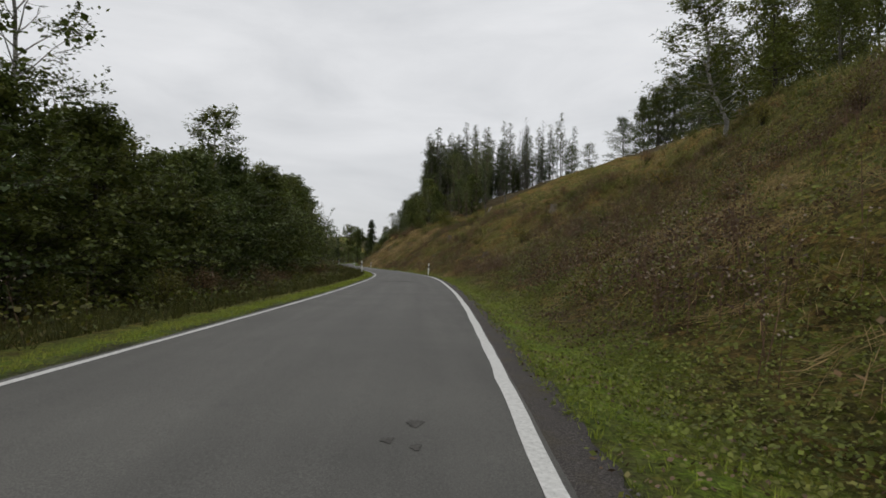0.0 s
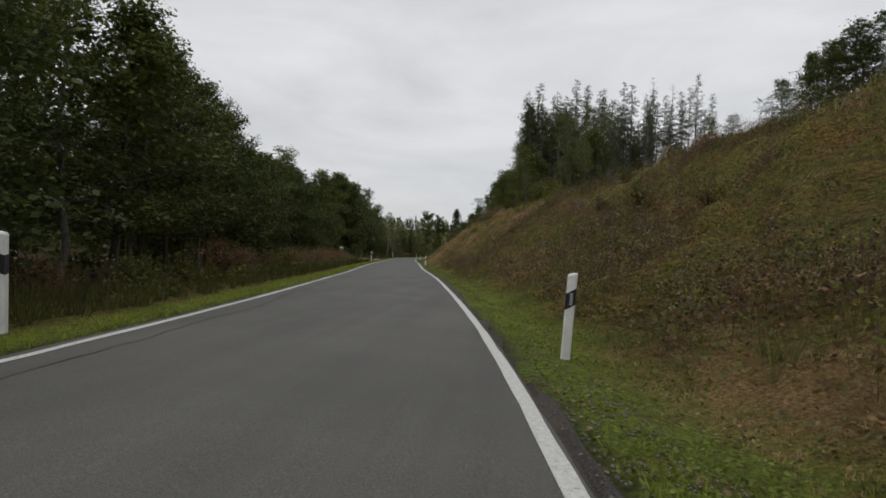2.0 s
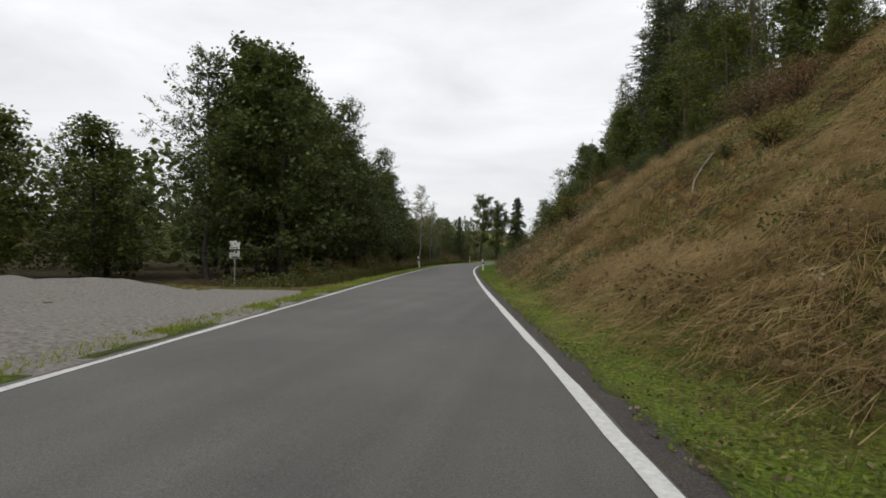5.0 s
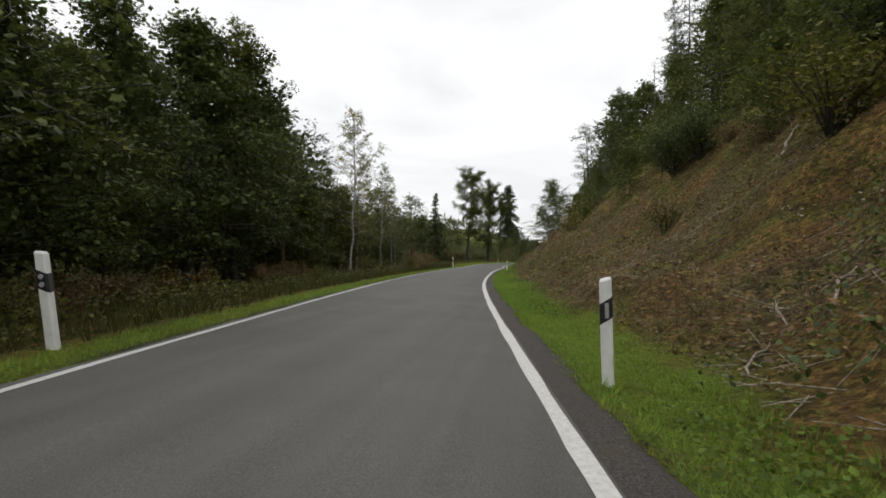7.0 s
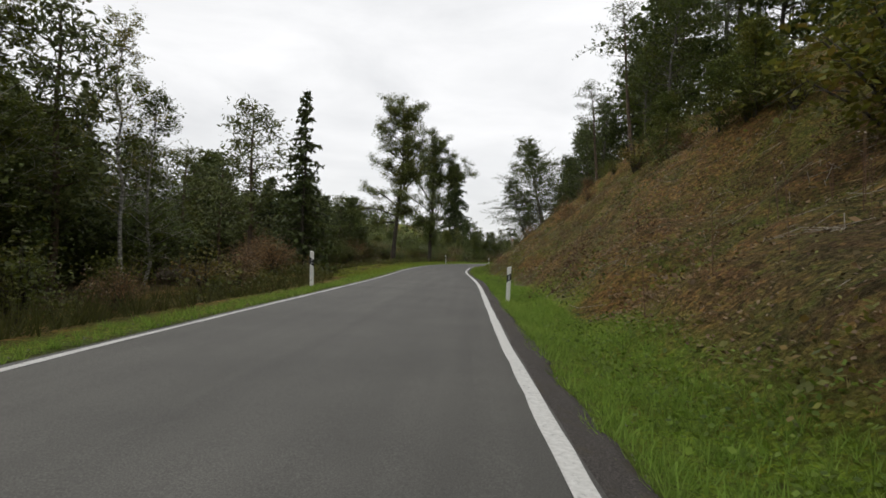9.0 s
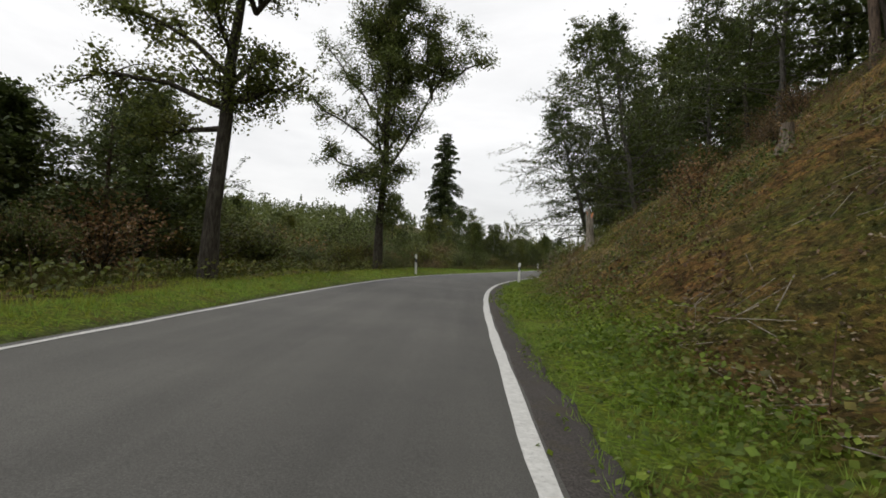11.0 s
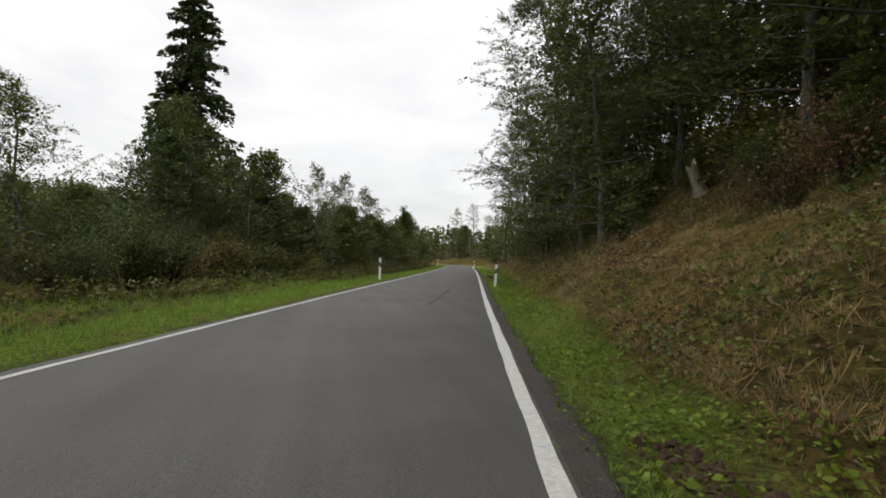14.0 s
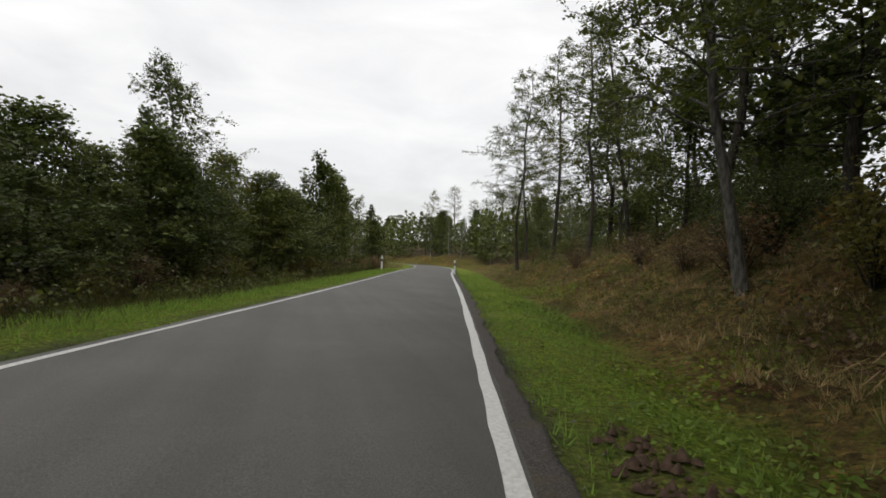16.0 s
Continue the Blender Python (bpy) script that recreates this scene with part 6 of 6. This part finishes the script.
def weed_thicket(seed, n, y0, y1, reach, thresh):
    """Dead brown upright weeds with withered leaves, in thickets."""
    r = G(seed)
    x, y = bank_spots(r, n, y0, y1, reach, 3.6, seed, thresh, 1.0)
    k, stems = len(x), 5
    bx, by = np.repeat(x, stems) + r.normal(size=k * stems) * 0.16, np.repeat(y, stems) + r.normal(size=k * stems) * 0.16
    base = np.column_stack([bx, by, land(bx, by) - 0.03])
    h = np.repeat(r.uniform(0.5, 1.05, k), stems) * r.uniform(0.7, 1.15, k * stems)
    tip = base + np.column_stack([r.normal(size=k * stems) * 0.12, r.normal(size=k * stems) * 0.12, h])
    az = r.uniform(0, 6.283, k * stems)
    w = np.column_stack([np.cos(az), np.sin(az), 0 * az]) * 0.006
    v = np.stack([base - w, base + w, tip + w * 0.5, tip - w * 0.5], 1).reshape(-1, 3)
    stuff("weed_stems", "dead brown weed stems in thickets", "undergrowth", v, np.arange(len(v)).reshape(-1, 4), STALK)
    f = r.uniform(0.25, 1.0, (k * stems, 6, 1))
    c = (base[:, None] + (tip - base)[:, None] * f + r.normal(size=(k * stems, 6, 3)) * 0.07).reshape(-1, 3)
    v, q = leaf_quads(r, c, 0.075, 0.5, 0.3)
    stuff("weed_leaves", "withered brown leaves of the dead weeds", "undergrowth", v, q, WEED)
    pick = r.uniform(size=len(tip)) < 0.35
    c = np.repeat(tip[pick], 4, axis=0) + r.normal(size=(4 * pick.sum(), 3)) * [0.05, 0.05, 0.03]
    v, q = leaf_quads(r, c, 0.042, 0.8, 0.6)
    stuff("weed_umbels", "pale dry umbels on the dead weeds", "undergrowth", v, q, SEED)


weed_thicket(361, 6200, -6, 92, 16, 0.06)


def leaf_litter(seed, n, y0, y1):
    r = G(seed)
    y, d = spread_along(r, n, y0, y1, lambda y: foot_at(y) + 0.3, lambda y: foot_at(y) + 8.0, 1.5)
    x = at_offset(d, y)
    keep = rough(x, y, 2.0, seed) > -0.6
    x, y = x[keep], y[keep]
    c = np.column_stack([x, y, land(x, y) + r.uniform(0.01, 0.10, len(x))])
    v, q = leaf_quads(r, c, 0.048, 0.65, 1.2)
    stuff("leaf_litter", "brown and reddish fallen leaves on the bank", "fallen leaves", v, q, LITTER)


leaf_litter(365, 110000, 122, 300)


def twig_litter(seed, n, y0, y1):
    """Thin dead twigs strewn over the bank."""
    r = G(seed)
    y, d = spread_along(r, n, y0, y1, lambda y: foot_at(y) + 0.2, lambda y: foot_at(y) + 9, 1.3)
    x = at_offset(d, y)
    keep = rough(x, y, 3.0, seed) > -0.25
    x, y = x[keep], y[keep]
    k = len(x)
    az, ln = r.uniform(0, 6.283, k), r.uniform(0.12, 0.6, k) ** 1.2 * 1.3
    ux, uy = np.cos(az) * ln / 2, np.sin(az) * ln / 2
    a = np.column_stack([x - ux, y - uy, land(x - ux, y - uy) + r.uniform(0.01, 0.08, k)])
    b = np.column_stack([x + ux, y + uy, land(x + ux, y + uy) + r.uniform(0.01, 0.12, k)])
    side = np.column_stack([-np.sin(az), np.cos(az), 0 * az]) * r.uniform(0.003, 0.008, k)[:, None]
    top = np.array([0, 0, 0.008])
    v = np.stack([a - side, a + side, a + top, b - side, b + side, b + top], 1).reshape(-1, 3)
    tri = np.array([(0, 1, 4, 3), (1, 2, 5, 4), (2, 0, 3, 5)])
    stuff("twig_litter", "thin bleached twigs strewn over the bank", "twigs", v, (np.arange(k)[:, None, None] * 6 + tri[None]).reshape(-1, 4), DEADWOOD)


twig_litter(367, 5200, 118, 262)


def verge_leaves(seed, n, y0, y1, material, name, label, size, thresh):
    """Clover, plantain and other low leaves among the short grass of the right-hand verge."""
    r = G(seed)
    y, d = spread_along(r, n, y0, y1, lambda y: road_w(y) + 0.25, lambda y: green_d(y) + np.interp(y, [0, 48, 60, 110, 130], [0.9, 0.8, 1.2, 1.2, 0.5]), 1.1)
    x = at_offset(d, y)
    keep = (rough(x, y, 0.7, seed) + 0.7 * rough(x, y, 0.25, seed + 1) > thresh) & (dug_at(x, y) < 0.5)
    x, y = x[keep], y[keep]
    c = np.column_stack([x, y, land(x, y) + r.uniform(0.005, 0.06, len(x))])
    v, q = leaf_quads(r, c, size, 0.7, 0.8)
    stuff(name, label, "low herbs", v, q, material)


verge_leaves(371, 90000, -5, 140, LEAF_CLOVER, "verge_clover", "low yellowish green herbs on the short verge", 0.042, 0.0)
verge_leaves(373, 44000, 205, 330, LEAF_HERB, "verge_plantain", "low bright green herbs on the lush verge", 0.04, 0.0)
verge_leaves(375, 34000, -5, 140, LITTER, "verge_litter", "small brown fallen leaves on the verge", 0.04, 0.15)



def stalks(seed, n, y0, y1):
    """Dead upright stems with pale heads, on the bank and below the left-hand trees."""
    r = G(seed)
    y, d = spread_along(r, n, y0, y1, lambda y: foot_at(y) + 0.4, lambda y: foot_at(y) + 11, 1.3)
    side = r.uniform(size=n) < 0.2
    d = np.where(side, -road_w(y) - r.uniform(1.8, 5.0, n), d)
    x = at_offset(d, y)
    keep = (rough(x, y, 3.0, 61) + 0.5 * rough(x, y, 1.0, 62) > 0.05) & ((d > 0) | (np.abs(y - 106) > 9.5))
    x, y = x[keep], y[keep]
    z, h, k = land(x, y), r.uniform(0.5, 1.15, len(x)), len(x)
    base = np.column_stack([x, y, z - 0.03])
    tip = base + np.column_stack([r.normal(size=k) * 0.10, r.normal(size=k) * 0.10, h])
    az = r.uniform(0, 6.283, k)
    wide = np.column_stack([np.cos(az), np.sin(az), 0 * az]) * 0.007
    v = np.stack([base - wide, base + wide, tip + wide * 0.5, tip - wide * 0.5], 1).reshape(-1, 3)
    stuff("dead_stalks", "dead brown upright weed stalks", "undergrowth", v, np.arange(4 * k).reshape(k, 4), STALK)
    c = np.repeat(tip, 5, axis=0) + r.normal(size=(5 * k, 3)) * [0.06, 0.06, 0.05]
    v, q = leaf_quads(r, c, 0.045, 0.7, 0.4)
    stuff("seed_heads", "pale fluffy seed heads on dead stalks", "undergrowth", v, q, SEED)


stalks(331, 9000, -6, 330)


def pebbles(seed, n):
    r = G(seed)
    y = np.where(np.arange(n) < n // 10, r.normal(43.2, 1.6, n), r.uniform(-4, 330, n))
    d = np.where(np.arange(n) < n // 10, r.uniform(2.15, 3.0, n), 0.0) + np.where(np.arange(n) < n // 10, 0.0, 1.0) * np.where(r.uniform(size=n) < 0.8, road_w(y) + 0.2 + np.abs(r.normal(size=n)) * 0.28, -road_w(y) - 0.18 - np.abs(r.normal(size=n)) * 0.15)
    x = at_offset(d, y)
    c = np.column_stack([x, y, land(x, y) + 0.004])
    s = r.uniform(0.005, 0.016, n)
    octa = np.array([(1, 0, 0), (0, 1, 0), (-1, 0, 0), (0, -1, 0), (0, 0, 0.7), (0, 0, -0.7)], float)
    v = c[:, None] + octa[None] * s[:, None, None] * r.uniform(0.7, 1.3, (n, 6, 1))
    tri = np.array([(0, 1, 4), (1, 2, 4), (2, 3, 4), (3, 0, 4), (1, 0, 5), (2, 1, 5), (3, 2, 5), (0, 3, 5)])
    f = (np.arange(n)[:, None, None] * 6 + tri[None]).reshape(-1, 3)
    stuff("shoulder_gravel", "loose grey gravel on the crumbled shoulder", "gravel", v.reshape(-1, 3), f, STONE)


pebbles(341, 9000)


def clods(seed, n):
    """Lumps of dark earth thrown up in the dug ditch."""
    r = G(seed)
    y, d = r.uniform(248, 310, n), r.normal(2.95, 0.33, n)
    x = at_offset(d, y)
    keep = dug_at(x, y) > 0.4
    x, y, k = x[keep], y[keep], keep.sum()
    c = np.column_stack([x, y, land(x, y) + 0.015])
    ring = np.array([(1, 0, 0), (0.3, 0.9, 0.1), (-0.8, 0.6, 0), (-0.8, -0.6, 0.1), (0.3, -0.9, 0), (0.1, 0.1, 0.75)], float)
    v = c[:, None] + ring[None] * r.uniform(0.1, 0.5, (k, 1, 1)) ** 2 * 0.2 * r.uniform(0.5, 1.5, (k, 6, 1)) * np.array([1, 1, 1.5])
    tri = np.array([(0, 1, 5), (1, 2, 5), (2, 3, 5), (3, 4, 5), (4, 0, 5)])
    stuff("earth_clods", "dark brown clods of earth in the ditch", "soil", v.reshape(-1, 3), (np.arange(k)[:, None, None] * 6 + tri[None]).reshape(-1, 3), EARTH)


clods(342, 14000)


# ---- stumps, fallen wood and marks on the road ----
def stump(x, y, height, radius, seed, label, lean=0.0, broken=False, face=CUTWOOD, about="pale weathered cut wood", turn=None):
    r = G(seed)
    thing = new("tree_stump")
    n, hs = 12, np.array([-0.3, 0.0, 0.12, 0.35, 0.75, 1.0])
    flare = np.array([1.7, 1.45, 1.15, 1.0, 0.96, 0.93])
    az = np.arange(n) * 2 * np.pi / n
    bumps = 1 + 0.10 * r.normal(size=n)
    v = []
    for h, fl in zip(hs, flare):
        top = h == 1.0
        jag = r.uniform(-0.25, 0.12, n) if broken and top else r.uniform(-0.02, 0.02, n)
        rad = radius * (1 + (fl - 1) * bumps) * bumps
        v.append(np.column_stack([rad * np.cos(az), rad * np.sin(az), np.where(h < 0, h, h * height) + jag * height * top]))
    v = np.concatenate(v)
    a, b = np.arange(n), (np.arange(n) + 1) % n
    q = np.concatenate([np.column_stack([k * n + a, k * n + b, (k + 1) * n + b, (k + 1) * n + a]) for k in range(len(hs) - 1)])
    part("body", v, [q], DEADWOOD if broken else BARK_STUMP, thing, smooth=True)
    ring = v[-n:]
    mid = ring.mean(0) - [0, 0, 0.12 * height if broken else 0.0]
    cut = np.concatenate([ring * [0.985, 0.985, 1], [mid]]) + [0, 0, 0.003]
    part("cut_face", cut, [np.column_stack([a, b, np.full(n, n)])], face, thing, about)
    thing.matrix_basis = pose(x, y, float(land(x, y)), lean, lean * 0.6, r.uniform(0, 360) if turn is None else turn)
    return tagged(thing, label, "tree stump", "stumps on the bank")


OLD = "weathered grey tree stump on the dry bank"
for k, (x, y, h, rad) in enumerate([(2.1, 46.75, 0.45, 0.28), (-1.74, 66.6, 0.5, 0.26), (0.7, 73.0, 0.55, 0.27), (-15.1, 232.9, 0.7, 0.18), (-4.7, 287.0, 0.8, 0.18), (9.0, 50.0, 0.6, 0.35)]):
    stump(x, y, h, rad, 400 + k, OLD)
stump(5.9, 77.5, 2.5, 0.17, 410, "bleached broken tree trunk leaning on the bank", 22, True, turn=59)
stump(-3.08, 285.6, 1.15, 0.21, 412, "pale weathered cut trunk leaning on the bank", -20, True, turn=59)
stump(-19.3, 239.2, 1.5, 0.15, 413, "grey snapped trunk with a raw reddish break", 3, True, SPLINTER, "raw reddish splintered wood")
stump(27.6, 48.3, 2.9, 0.26, 411, "bleached broken trunk standing high on the hill", 4, True)


def fallen_branch(x0, y0, x1, y1, radius, seed, label, lift=0.05):
    r = G(seed)
    thing = new("fallen_branch")
    t = np.linspace(0, 1, 7)
    x, y = x0 + (x1 - x0) * t, y0 + (y1 - y0) * t
    ln = math.hypot(x1 - x0, y1 - y0)
    p = np.column_stack([x, y, land(x, y) + radius * 0.6 + lift * np.sin(t * 3.1)]) + r.normal(size=(7, 3)) * 0.025 * ln * [[1, 1, 0.2]]
    paths = [(p, radius * (1 - 0.6 * t))]
    for k in (2, 4):
        way = r.normal(size=3) * [1, 1, 0.3] + [0, 0, 0.3]
        paths.append((np.array([p[k], p[k] + way * 0.12 * ln, p[k] + way * 0.24 * ln + r.normal(size=3) * 0.03]), np.array([0.5, 0.35, 0.12]) * radius))
    v, q = tubes(paths, 6)
    part("stick", v, [q], DEADWOOD, thing, smooth=True)
    return tagged(thing, label, "branch", "fallen wood on the bank")


PALE = "bleached fallen branch lying on the bank"
for k, (x0, y0, x1, y1, rad) in enumerate([(-18.45, 144.75, -17.75, 145.7, 0.018), (-17.4, 145.2, -16.2, 147.0, 0.022), (-17.6, 145.8, -17.05, 147.4, 0.016), (-5.0, 64.3, -4.6, 65.6, 0.02), (-10.4, 281.3, -9.4, 281.9, 0.015),
                                          (4.7, 43.0, 6.1, 43.7, 0.03), (-15.3, 137.5, -14.3, 138.2, 0.05), (-14.0, 154.5, -13.0, 155.6, 0.05), (-9.6, 118.0, -8.2, 119.4, 0.04), (-5.2, 283.5, -4.3, 284.4, 0.03), (7.5, 30.5, 9.0, 31.3, 0.03)]):
    fallen_branch(x0, y0, x1, y1, rad, 430 + k, PALE)
fallen_branch(-4.8, 302.6, -4.3, 302.0, 0.035, 450, "short cut piece of pale wood on the verge", 0.0)
fallen_branch(-19.4, 166.6, -18.9, 165.0, 0.06, 451, "dark fallen log on the bank", 0.0)


def blot(d, y, along, across, seed):
    """A thin tar stain with a ragged outline on the asphalt."""
    r = G(seed)
    n = 26
    az = np.arange(n) * 2 * np.pi / n
    rad = 1 + 0.28 * np.sin(az * 3 + r.uniform(0, 6)) + 0.16 * np.sin(az * 7 + r.uniform(0, 6)) + 0.1 * r.normal(size=n)
    yy = y + along * rad * np.sin(az)
    dd = d + across * rad * np.cos(az)
    ring = np.column_stack([at_offset(dd, yy), yy, -fall(yy) * dd + 0.004])
    mid = np.array([[float(at_offset(d, y)), y, -float(fall(y)) * d + 0.004]])
    a, b = np.arange(n), (np.arange(n) + 1) % n
    return tagged(part("tar_stain", np.concatenate([ring, mid]), [np.column_stack([a, b, np.full(n, n)])], PATCH), "dark tar stain on the grey asphalt", "road stain", "stains on the road")


for k, (d, y, al, ac) in enumerate([(1.27, 2.78, 0.07, 0.05), (1.13, 2.44, 0.05, 0.035), (1.3, 2.33, 0.05, 0.03), (-0.1, 27.0, 0.32, 0.75), (-1.0, 26.4, 0.2, 0.4), (1.05, 22.8, 0.06, 0.07), (0.9, 24.6, 0.06, 0.08)]):
    blot(d, y, al, ac, 460 + k)
tagged(strip("tyre_mark", lambda y: 0.60 + (y - 281) * 0.03, lambda y: 0.70 + (y - 281) * 0.03, np.arange(281.2, 287.9, 0.4), 0.004, SKID, 0, 0.03, 61), "faint dark skid mark on the grey asphalt", "tyre mark")
for lo, hi, inset in ((42.5, 51.0, 0.42), (50.2, 57.5, 0.36)):
    ys = np.arange(lo, hi, 0.12)
    d = -road_w(ys) + inset + 0.10 * rough(ys, ys * 0, 2.2, 95) + 0.03 * rough(ys, ys * 0, 0.3, 96)
    wide = 0.005 + 0.003 * rough(ys, ys * 0 + 2, 0.6, 97)
    v = np.stack([np.stack([at_offset(d + k * wide, ys), ys, -fall(ys) * d + 0.003], -1) for k in (-1, 1)], 1)
    idx = np.arange(2 * len(ys)).reshape(-1, 2)
    q = np.stack([idx[:-1, 0], idx[:-1, 1], idx[1:, 1], idx[1:, 0]], -1)
    tagged(part("road_crack", v.reshape(-1, 3), [q], CRACK), "thin dark crack along the edge of the asphalt", "crack", "cracks in the road")
